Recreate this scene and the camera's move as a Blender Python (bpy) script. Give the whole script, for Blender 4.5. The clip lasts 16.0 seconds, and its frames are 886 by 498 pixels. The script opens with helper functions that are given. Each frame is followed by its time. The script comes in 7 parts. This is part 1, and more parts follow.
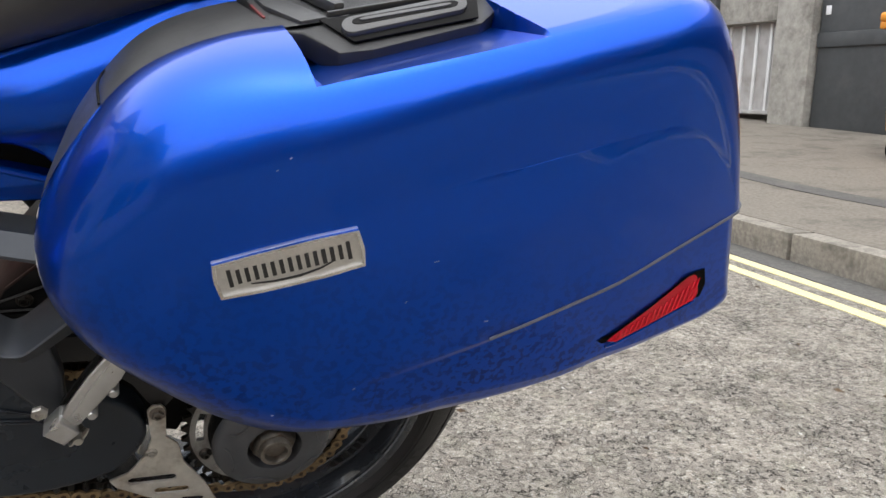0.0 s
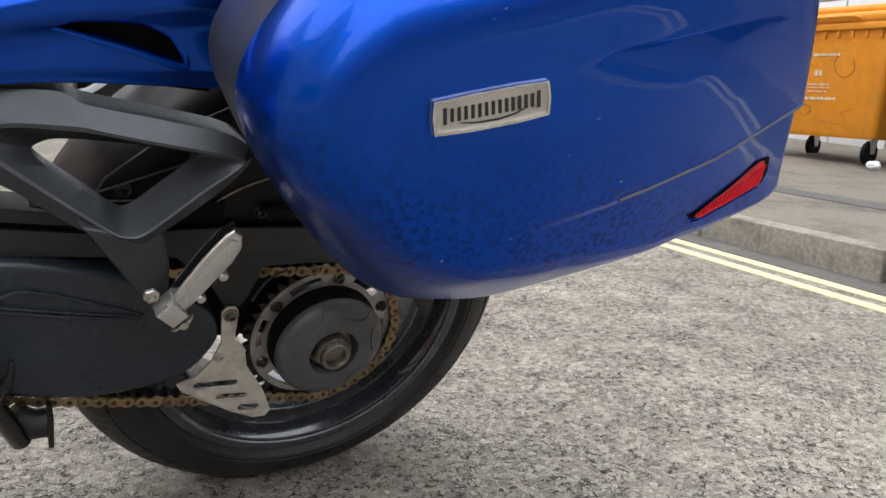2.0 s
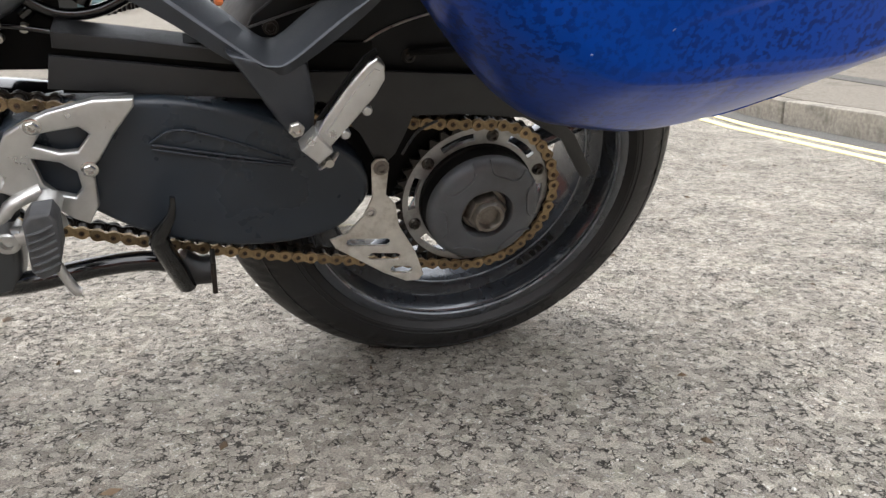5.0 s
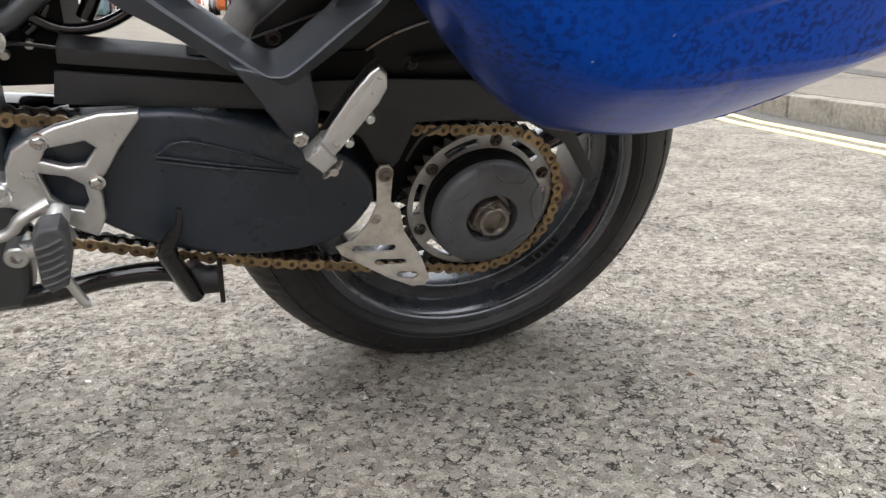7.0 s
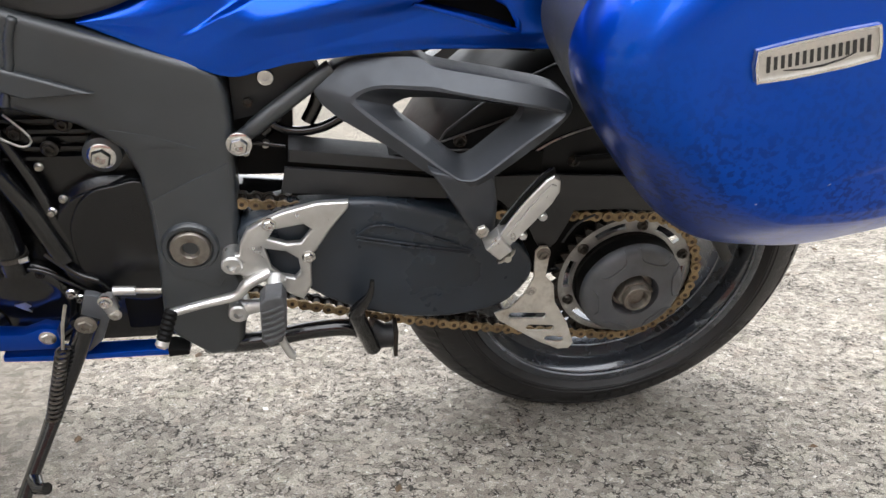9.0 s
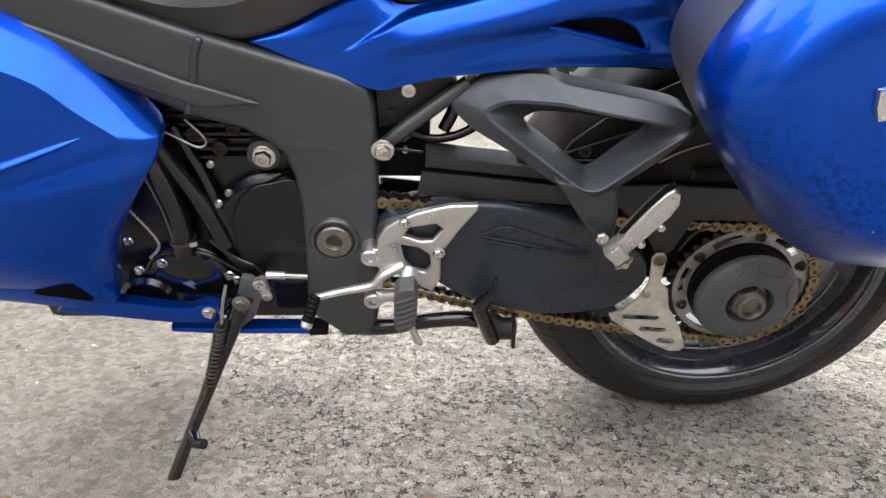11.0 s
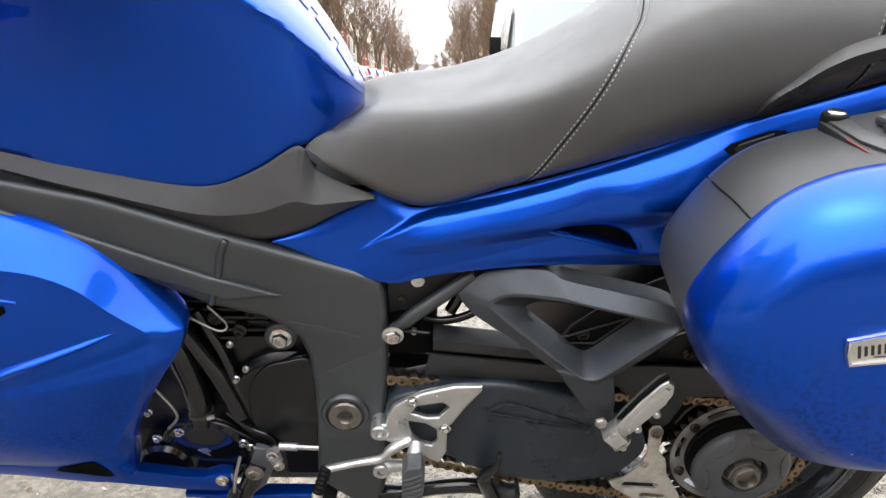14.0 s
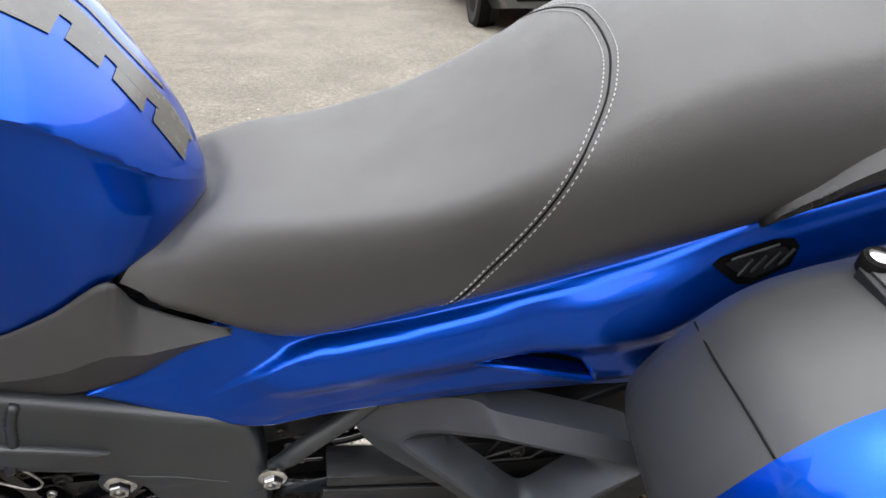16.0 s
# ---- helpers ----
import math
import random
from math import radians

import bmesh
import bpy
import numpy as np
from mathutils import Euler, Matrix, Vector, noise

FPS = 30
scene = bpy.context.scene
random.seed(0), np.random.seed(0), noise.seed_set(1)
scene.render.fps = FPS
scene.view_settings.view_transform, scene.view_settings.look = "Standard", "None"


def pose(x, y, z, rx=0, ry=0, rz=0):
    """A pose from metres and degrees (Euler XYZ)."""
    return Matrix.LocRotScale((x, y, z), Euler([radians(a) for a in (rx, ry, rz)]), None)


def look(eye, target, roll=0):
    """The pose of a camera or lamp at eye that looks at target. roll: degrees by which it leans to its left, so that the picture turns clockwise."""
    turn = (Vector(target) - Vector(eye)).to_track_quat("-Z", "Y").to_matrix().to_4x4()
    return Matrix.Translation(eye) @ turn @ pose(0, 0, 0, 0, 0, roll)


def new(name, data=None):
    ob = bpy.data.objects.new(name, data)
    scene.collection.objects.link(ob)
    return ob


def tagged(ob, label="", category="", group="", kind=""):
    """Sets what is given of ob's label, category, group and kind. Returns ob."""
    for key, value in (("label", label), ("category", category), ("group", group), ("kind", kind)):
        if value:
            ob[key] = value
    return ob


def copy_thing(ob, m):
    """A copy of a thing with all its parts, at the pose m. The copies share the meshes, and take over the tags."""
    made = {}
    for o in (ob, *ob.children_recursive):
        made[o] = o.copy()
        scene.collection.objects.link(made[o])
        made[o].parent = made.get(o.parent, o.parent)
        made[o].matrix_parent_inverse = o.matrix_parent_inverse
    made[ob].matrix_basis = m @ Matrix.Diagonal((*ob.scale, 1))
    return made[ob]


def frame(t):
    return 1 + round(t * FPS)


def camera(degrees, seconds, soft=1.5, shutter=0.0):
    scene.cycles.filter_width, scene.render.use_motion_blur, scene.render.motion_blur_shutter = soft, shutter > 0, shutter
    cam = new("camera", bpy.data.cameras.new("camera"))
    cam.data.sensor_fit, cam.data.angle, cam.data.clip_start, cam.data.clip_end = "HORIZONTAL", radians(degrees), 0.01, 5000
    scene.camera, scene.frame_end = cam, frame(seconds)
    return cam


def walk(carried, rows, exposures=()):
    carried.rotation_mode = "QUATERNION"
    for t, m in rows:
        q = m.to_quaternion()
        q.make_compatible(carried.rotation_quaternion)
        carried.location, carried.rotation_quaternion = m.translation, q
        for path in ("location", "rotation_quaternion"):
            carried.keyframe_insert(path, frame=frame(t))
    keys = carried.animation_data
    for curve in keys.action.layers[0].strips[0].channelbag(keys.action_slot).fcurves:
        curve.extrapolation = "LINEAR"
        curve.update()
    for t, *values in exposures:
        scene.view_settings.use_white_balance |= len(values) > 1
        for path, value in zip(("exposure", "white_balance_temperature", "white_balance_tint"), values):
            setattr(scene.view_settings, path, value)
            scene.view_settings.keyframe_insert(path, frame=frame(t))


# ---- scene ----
cam = camera(59.7, 16.0)
PATH = [
    (0.0, (-0.14658, -0.8676, 0.66982), (0.90232, 1.63618, 0.11867), 1.15),
    (0.5, (-0.19671, -0.8503, 0.66994), (1.09009, 1.54525, 0.14232), 1.67),
    (1.0, (-0.29788, -0.87474, 0.66609), (1.18564, 1.40853, 0.15742), 2.451),
    (1.5, (-0.35811, -0.88692, 0.66522), (1.15207, 1.3777, 0.15167), 2.732),
    (2.0, (-0.36444, -0.85457, 0.5688), (1.04297, 1.4701, 0.03216), 2.859),
    (2.5, (-0.34705, -0.82234, 0.48508), (0.89477, 1.58138, -0.10899), 3.212),
    (3.0, (-0.32353, -0.8276, 0.45084), (0.79175, 1.61863, -0.21624), 3.354),
    (3.5, (-0.31907, -0.82817, 0.44709), (0.66967, 1.65612, -0.27649), 2.615),
    (4.0, (-0.32439, -0.83479, 0.45407), (0.56973, 1.67973, -0.288), 1.585),
    (4.5, (-0.32397, -0.83817, 0.45713), (0.5176, 1.69196, -0.29327), 0.81),
    (7.0, (-0.32336, -0.84113, 0.46472), (0.47193, 1.7028, -0.28951), -1.011),
    (7.5, (-0.32705, -0.85119, 0.48159), (0.43767, 1.70432, -0.26505), -0.895),
    (8.0, (-0.34969, -0.87091, 0.51819), (0.34545, 1.70912, -0.21197), -0.567),
    (8.5, (-0.39318, -0.9033, 0.55491), (0.19395, 1.70804, -0.15858), -0.269),
    (9.0, (-0.42105, -0.91811, 0.56912), (0.04603, 1.71893, -0.13855), 0.019),
    (9.2, (-0.42218, -0.92892, 0.57584), (-0.00636, 1.71744, -0.12896), 0.023),
    (11.5, (-0.44963, -0.98984, 0.64009), (-0.40792, 1.66863, -0.1369), 0.521),
    (12.0, (-0.4381, -1.00157, 0.69514), (-0.40456, 1.67906, -0.00198), 0.461),
    (12.5, (-0.41284, -1.00539, 0.72917), (-0.28678, 1.70276, 0.16092), 0.083),
    (13.0, (-0.40056, -0.99859, 0.74609), (-0.21337, 1.71864, 0.24162), 0.18),
    (13.5, (-0.41988, -0.99716, 0.75627), (-0.2676, 1.72709, 0.27862), 0.459),
    (14.0, (-0.45582, -1.0071, 0.75119), (-0.38315, 1.71844, 0.26224), 0.631),
    (14.5, (-0.4545, -0.98745, 0.76975), (-0.44482, 1.73194, 0.24279), 0.814),
    (15.0, (-0.48993, -0.93959, 0.88649), (-0.35682, 1.71977, 0.12298), 0.554),
    (15.5, (-0.46968, -0.8443, 0.97409), (-0.14541, 1.73942, 0.02954), 0.446),
    (16.0, (-0.42876, -0.67933, 0.9602), (-0.02087, 1.85665, -0.07677), 0.568),
]
walk(cam, [(t, look(eye, target, roll)) for t, eye, target, roll in PATH], [(0.0, 1.45), (1.5, 1.5), (2.0, 1.5), (2.5, 1.85), (3.5, 1.87), (7.0, 1.9), (8.0, 2.02), (9.0, 2.22), (11.5, 2.3), (12.5, 2.45), (13.0, 2.22), (14.0, 2.18), (15.0, 1.87), (15.5, 1.89), (16.0, 1.97)])
from mathutils.bvhtree import BVHTree

# ---- light ----
world = bpy.data.worlds.new("sky")
scene.world = world
world.use_nodes = True
wn = world.node_tree.nodes
wl = world.node_tree.links
wn.clear()
sky = wn.new("ShaderNodeTexSky")
sky.sky_type = "NISHITA"
sky.sun_disc = False
sky.sun_elevation = radians(78)
sky.sun_rotation = radians(211)
sky.dust_density = 4.0
sky.air_density = 1.0
hsv = wn.new("ShaderNodeHueSaturation")
hsv.inputs["Saturation"].default_value = 0.45
veil = wn.new("ShaderNodeMix")
veil.data_type = "RGBA"
veil.inputs[0].default_value = 0.7
veil.inputs[7].default_value = (5.4, 5.5, 5.7, 1)
back = wn.new("ShaderNodeBackground")
back.inputs["Strength"].default_value = 0.15
wout = wn.new("ShaderNodeOutputWorld")
wl.new(sky.outputs[0], hsv.inputs["Color"])
wl.new(hsv.outputs[0], veil.inputs[6])
wl.new(veil.outputs[2], back.inputs[0])
wl.new(back.outputs[0], wout.inputs[0])
sun = new("sun", bpy.data.lights.new("sun", "SUN"))
sun.data.energy = 0.5
sun.data.angle = radians(120)
sun.data.color = (1.0, 1.0, 1.0)
sun.matrix_world = look((-0.9, -1.5, 8.0), (0, 0, 0))


# ---- materials ----
def mat(name, color, rough=0.5, metal=0.0, coat=0.0, coat_rough=0.03, grain=0.0, grain_scale=60.0, bump=0.0, bump_scale=400.0, stain=None, stain_scale=8.0, stain_amount=0.0, island=0.0, objrand=0.0, spec=0.5, rough_var=0.0, emit=None):
    """A principled surface with grain, stains and fine relief at real size."""
    m = bpy.data.materials.new(name)
    m.use_nodes = True
    n, l = m.node_tree.nodes, m.node_tree.links
    p = n["Principled BSDF"]
    p.inputs["Roughness"].default_value = rough
    p.inputs["Metallic"].default_value = metal
    p.inputs["Coat Weight"].default_value = coat
    p.inputs["Coat Roughness"].default_value = coat_rough
    p.inputs["Specular IOR Level"].default_value = spec
    tc = n.new("ShaderNodeTexCoord")
    base = n.new("ShaderNodeRGB")
    base.outputs[0].default_value = (*color, 1)
    out = base.outputs[0]

    def noise_tex(scale, detail=4.0, rough_=0.6):
        t = n.new("ShaderNodeTexNoise")
        t.inputs["Scale"].default_value = scale
        t.inputs["Detail"].default_value = detail
        t.inputs["Roughness"].default_value = rough_
        l.new(tc.outputs["Object"], t.inputs["Vector"])
        return t.outputs[0]

    def mix(fac, a, b, mode="MIX"):
        x = n.new("ShaderNodeMix")
        x.data_type, x.blend_type = "RGBA", mode
        if isinstance(fac, float):
            x.inputs[0].default_value = fac
        else:
            l.new(fac, x.inputs[0])
        for s, k in ((a, 6), (b, 7)):
            if isinstance(s, tuple):
                x.inputs[k].default_value = (*s, 1)
            else:
                l.new(s, x.inputs[k])
        return x.outputs[2]

    def ramp(src, lo, hi, a=0.0, b=1.0):
        r = n.new("ShaderNodeMapRange")
        for k, v in zip(("From Min", "From Max", "To Min", "To Max"), (lo, hi, a, b)):
            r.inputs[k].default_value = v
        l.new(src, r.inputs[0])
        return r.outputs[0]

    if grain:
        g = ramp(noise_tex(grain_scale), 0.3, 0.7, 1 - grain, 1 + grain)
        sc = n.new("ShaderNodeVectorMath")
        sc.operation = "SCALE"
        l.new(out, sc.inputs[0])
        l.new(g, sc.inputs["Scale"])
        out = sc.outputs[0]
    if stain:
        out = mix(ramp(noise_tex(stain_scale, 6.0, 0.7), 0.5, 0.72, 0.0, stain_amount), out, stain)
    if island or objrand:
        src = n.new("ShaderNodeNewGeometry").outputs["Random Per Island"] if island else n.new("ShaderNodeObjectInfo").outputs["Random"]
        k = island or objrand
        g = ramp(src, 0, 1, 1 - k, 1 + k)
        sc = n.new("ShaderNodeVectorMath")
        sc.operation = "SCALE"
        l.new(out, sc.inputs[0])
        l.new(g, sc.inputs["Scale"])
        out = sc.outputs[0]
    l.new(out, p.inputs["Base Color"])
    if rough_var:
        l.new(ramp(noise_tex(stain_scale * 2.3), 0.3, 0.7, max(0.02, rough - rough_var), rough + rough_var), p.inputs["Roughness"])
    if bump:
        b = n.new("ShaderNodeBump")
        b.inputs["Strength"].default_value = bump
        b.inputs["Distance"].default_value = 0.002
        l.new(noise_tex(bump_scale, 3.0), b.inputs["Height"])
        l.new(b.outputs[0], p.inputs["Normal"])
    if emit:
        p.inputs["Emission Color"].default_value = (*color, 1)
        p.inputs["Emission Strength"].default_value = emit
    return m


def paint_material(name, color, dirt, splash=9.0):
    """Metallic lacquer with flake, a film of road dirt in blotches and small chips."""
    m = mat(name, color, 0.29, 0.88, 1.0, 0.015, spec=0.1)
    n, l = m.node_tree.nodes, m.node_tree.links
    p = n["Principled BSDF"]
    p.inputs["Coat IOR"].default_value = 1.29
    tc = n.new("ShaderNodeTexCoord")
    fl = n.new("ShaderNodeTexNoise")
    fl.inputs["Scale"].default_value = 2200
    fl.inputs["Detail"].default_value = 1
    film = n.new("ShaderNodeTexNoise")
    film.inputs["Scale"].default_value = 11
    film.inputs["Detail"].default_value = 6
    film.inputs["Roughness"].default_value = 0.65
    blot = n.new("ShaderNodeTexNoise")
    blot.inputs["Scale"].default_value = 170
    blot.inputs["Detail"].default_value = 4
    for t in (fl, film, blot):
        l.new(tc.outputs["Object"], t.inputs["Vector"])
    r1 = n.new("ShaderNodeMapRange")
    r1.inputs["From Min"].default_value, r1.inputs["From Max"].default_value = 0.30, 0.62
    l.new(film.outputs[0], r1.inputs[0])
    r2 = n.new("ShaderNodeMapRange")
    r2.inputs["From Min"].default_value, r2.inputs["From Max"].default_value = 0.50, 0.56
    l.new(blot.outputs[0], r2.inputs[0])
    mul = n.new("ShaderNodeMath")
    mul.operation = "MULTIPLY"
    l.new(r1.outputs[0], mul.inputs[0])
    l.new(r2.outputs[0], mul.inputs[1])
    # splashed up from the road, fading out with height
    xyz = n.new("ShaderNodeSeparateXYZ")
    l.new(tc.outputs["Object"], xyz.inputs[0])
    low = n.new("ShaderNodeMapRange")
    low.inputs["From Min"].default_value, low.inputs["From Max"].default_value = splash, splash - 0.14
    l.new(xyz.outputs["Z"], low.inputs[0])
    spl = n.new("ShaderNodeMath")
    spl.operation = "MULTIPLY"
    l.new(mul.outputs[0], spl.inputs[0])
    l.new(low.outputs[0], spl.inputs[1])
    amt = n.new("ShaderNodeMath")
    amt.operation = "MULTIPLY"
    amt.inputs[1].default_value = dirt
    l.new(spl.outputs[0], amt.inputs[0])
    mx = n.new("ShaderNodeMix")
    mx.data_type = "RGBA"
    mx.inputs[6].default_value = (*color, 1)
    mx.inputs[7].default_value = (0.002, 0.005, 0.035, 1)
    l.new(amt.outputs[0], mx.inputs[0])
    l.new(mx.outputs[2], p.inputs["Base Color"])
    cr = n.new("ShaderNodeMapRange")
    cr.inputs["To Min"].default_value, cr.inputs["To Max"].default_value = 0.012, 0.2
    l.new(amt.outputs[0], cr.inputs[0])
    l.new(cr.outputs[0], p.inputs["Coat Roughness"])
    cw = n.new("ShaderNodeMapRange")
    cw.inputs["To Min"].default_value, cw.inputs["To Max"].default_value = 1.0, 0.3
    film_low = n.new("ShaderNodeMath")
    film_low.operation = "MULTIPLY"
    film_low.inputs[1].default_value = min(1.0, dirt * 1.6)
    l.new(low.outputs[0], film_low.inputs[0])
    l.new(film_low.outputs[0], cw.inputs[0])
    l.new(cw.outputs[0], p.inputs["Coat Weight"])
    b = n.new("ShaderNodeBump")
    b.inputs["Strength"].default_value = 0.012
    b.inputs["Distance"].default_value = 0.001
    l.new(fl.outputs[0], b.inputs["Height"])
    l.new(b.outputs[0], p.inputs["Normal"])
    return m


def asphalt_material():
    """Worn surface dressing: pale chippings packed with sandy dust, open crevices in patches, faint olive and rusty films."""
    m = mat("asphalt", (0.2, 0.19, 0.18), 0.9, spec=0.3)
    n, l = m.node_tree.nodes, m.node_tree.links
    p = n["Principled BSDF"]
    tc = n.new("ShaderNodeTexCoord")

    def tex(scale, detail=3.0, rough=0.6, vec=None):
        t = n.new("ShaderNodeTexNoise")
        t.inputs["Scale"].default_value, t.inputs["Detail"].default_value, t.inputs["Roughness"].default_value = scale, detail, rough
        l.new(vec or tc.outputs["Object"], t.inputs["Vector"])
        return t

    def cells(scale, vec, feature="F1"):
        t = n.new("ShaderNodeTexVoronoi")
        t.feature = feature
        t.inputs["Scale"].default_value = scale
        l.new(vec, t.inputs["Vector"])
        return t

    def span(src, lo, hi, a, b):
        r = n.new("ShaderNodeMapRange")
        for k, v in zip(("From Min", "From Max", "To Min", "To Max"), (lo, hi, a, b)):
            r.inputs[k].default_value = v
        l.new(src, r.inputs[0])
        return r.outputs[0]

    def calc(op, a, b):
        x = n.new("ShaderNodeMath")
        x.operation = op
        for k, v in enumerate((a, b)):
            if isinstance(v, (int, float)):
                x.inputs[k].default_value = v
            else:
                l.new(v, x.inputs[k])
        return x.outputs[0]

    def blend(fac, a, b, mode="MIX"):
        x = n.new("ShaderNodeMix")
        x.data_type, x.blend_type = "RGBA", mode
        for k, v in ((0, fac), (6, a), (7, b)):
            if isinstance(v, (int, float)):
                x.inputs[k].default_value = v
            elif isinstance(v, tuple):
                x.inputs[k].default_value = (*v, 1)
            else:
                l.new(v, x.inputs[k])
        return x.outputs[2]
    warp = tex(70, 2.0)
    add = n.new("ShaderNodeMix")
    add.data_type = "VECTOR"
    add.inputs[0].default_value = 0.022
    l.new(tc.outputs["Object"], add.inputs[4])
    l.new(warp.outputs["Color"], add.inputs[5])
    vec = add.outputs[1]
    stone, edge = cells(84, vec), cells(84, vec, "DISTANCE_TO_EDGE").outputs["Distance"]
    speck = cells(330, vec)
    big, mid, gaps, fine, grain = tex(1.7, 4.0).outputs[0], tex(7.5, 5.0, 0.65).outputs[0], tex(58, 3.0, 0.6).outputs[0], tex(420, 3.0, 0.7).outputs[0], tex(1100, 2.0, 0.7).outputs[0]
    # smoother, paler strip of road past an uneven joint
    xyz = n.new("ShaderNodeSeparateXYZ")
    l.new(tc.outputs["Object"], xyz.inputs[0])
    along = calc("ADD", calc("MULTIPLY", xyz.outputs["Y"], 0.22), calc("ADD", xyz.outputs["X"], calc("MULTIPLY", mid, 0.3)))
    pale = calc("MAXIMUM", span(along, -0.56, -0.68, 0.0, 1.0), calc("MULTIPLY", span(xyz.outputs["Y"], 2.6, 3.4, 0.0, 1.0), span(xyz.outputs["X"], 1.5, 0.9, 0.0, 1.0)))
    slab = span(calc("ADD", xyz.outputs["X"], calc("MULTIPLY", gaps, 0.05)), -0.74, -0.76, 0.0, 1.0)
    # how far the dust between the stones has washed out
    washed = span(calc("ADD", calc("MULTIPLY", mid, 0.35), calc("MULTIPLY", gaps, 0.65)), 0.46, 0.65, 0.0, 0.15)
    washed = calc("SUBTRACT", washed, calc("MULTIPLY", pale, 0.09))
    crack = span(calc("SUBTRACT", edge, washed), -0.04, 0.012, 0.0, 1.0)
    sep = n.new("ShaderNodeSeparateColor")
    l.new(stone.outputs["Color"], sep.inputs[0])
    tone = span(sep.outputs[0], 0.0, 1.0, 0.68, 1.26)
    sep2 = n.new("ShaderNodeSeparateColor")
    l.new(speck.outputs["Color"], sep2.inputs[0])
    dust = blend(span(mid, 0.35, 0.65, 0.0, 1.0), (0.385, 0.350, 0.298), (0.315, 0.288, 0.248))
    dust = blend(span(tex(13, 4.0).outputs[0], 0.52, 0.68, 0.0, 0.4), dust, (0.250, 0.245, 0.180))
    dust = blend(span(tex(19, 4.0).outputs[0], 0.56, 0.70, 0.0, 0.6), dust, (0.34, 0.285, 0.235))
    dust = blend(span(sep2.outputs[0], 0.955, 0.97, 0.0, 0.7), dust, (0.60, 0.585, 0.55))
    dust = blend(span(sep2.outputs[1], 0.95, 0.965, 0.0, 0.6), dust, (0.11, 0.10, 0.09))
    dust = blend(calc("MULTIPLY", pale, 0.7), dust, blend(slab, (0.175, 0.157, 0.127), (0.172, 0.154, 0.125)))
    col = blend(crack, (0.058, 0.053, 0.046), dust)
    k = calc("MULTIPLY", calc("MULTIPLY", tone, span(big, 0.3, 0.7, 0.84, 1.14)), calc("MULTIPLY", span(fine, 0.3, 0.7, 0.52, 1.42), span(grain, 0.3, 0.7, 0.66, 1.34)))
    sc = n.new("ShaderNodeVectorMath")
    sc.operation = "SCALE"
    l.new(col, sc.inputs[0])
    l.new(k, sc.inputs["Scale"])
    l.new(sc.outputs[0], p.inputs["Base Color"])
    h = calc("ADD", calc("MULTIPLY", crack, 1.0), calc("ADD", calc("MULTIPLY", fine, 0.45), calc("MULTIPLY", tone, 0.6)))
    b = n.new("ShaderNodeBump")
    b.inputs["Strength"].default_value = 0.9
    b.inputs["Distance"].default_value = 0.012
    l.new(h, b.inputs["Height"])
    l.new(b.outputs[0], p.inputs["Normal"])
    return m


BLUE = (0.0001, 0.066, 0.49)
M_PAINT = paint_material("blue_paint", BLUE, 0.0)
M_PAINT_DIRTY = paint_material("blue_paint_road_dirt", BLUE, 0.62, 0.45)
M_PAINT_SILL = paint_material("blue_paint_splashed", BLUE, 0.32, 0.27)
M_PLASTIC = mat("black_plastic", (0.0125, 0.0132, 0.0145), 0.40, spec=0.5, bump=0.3, bump_scale=1500, grain=0.2, grain_scale=30, stain=(0.032, 0.031, 0.029), stain_amount=0.3, rough_var=0.1)
M_TRIM = mat("textured_black_trim", (0.038, 0.0375, 0.037), 0.44, spec=0.6, bump=0.4, bump_scale=1800, grain=0.14, grain_scale=20, rough_var=0.06)
M_FRAME = mat("satin_black_frame", (0.0265, 0.0310, 0.0350), 0.36, 0.1, spec=0.85, bump=0.22, bump_scale=1300, grain=0.18, grain_scale=14, stain=(0.037, 0.040, 0.043), stain_amount=0.3, rough_var=0.08)
M_BRACKET = mat("graphite_bracket", (0.046, 0.051, 0.059), 0.35, 0.45, bump=0.1, bump_scale=1200, grain=0.14, grain_scale=18, stain=(0.055, 0.056, 0.058), stain_amount=0.25, stain_scale=24, rough_var=0.07)
M_COVER = mat("dark_grey_cover", (0.0180, 0.0250, 0.0345), 0.31, bump=0.22, bump_scale=1400, grain=0.15, grain_scale=12, stain=(0.024, 0.024, 0.025), stain_amount=0.35, stain_scale=5, rough_var=0.08)
M_GLOSS = mat("gloss_black", (0.005, 0.0053, 0.006), 0.16, coat=0.4, spec=0.45, grain=0.2, grain_scale=25, stain=(0.012, 0.012, 0.012), stain_amount=0.2, stain_scale=14, rough_var=0.07)
M_ENGINE = mat("engine_black", (0.0036, 0.0040, 0.0048), 0.17, 0.0, spec=0.5, bump=0.2, bump_scale=700, grain=0.25, grain_scale=30, stain=(0.016, 0.015, 0.014), stain_amount=0.25, stain_scale=18, rough_var=0.1)
M_VINYL = mat("seat_vinyl", (0.044, 0.0428, 0.0412), 0.37, spec=0.9, bump=0.5, bump_scale=1500, grain=0.1, grain_scale=12, rough_var=0.06)
M_THREAD = mat("pale_thread", (0.42, 0.42, 0.41), 0.8)
M_TYRE = mat("tyre_rubber", (0.0165, 0.0165, 0.0172), 0.5, spec=0.4, bump=0.3, bump_scale=500, grain=0.25, grain_scale=20, stain=(0.028, 0.027, 0.025), stain_amount=0.5, stain_scale=9)
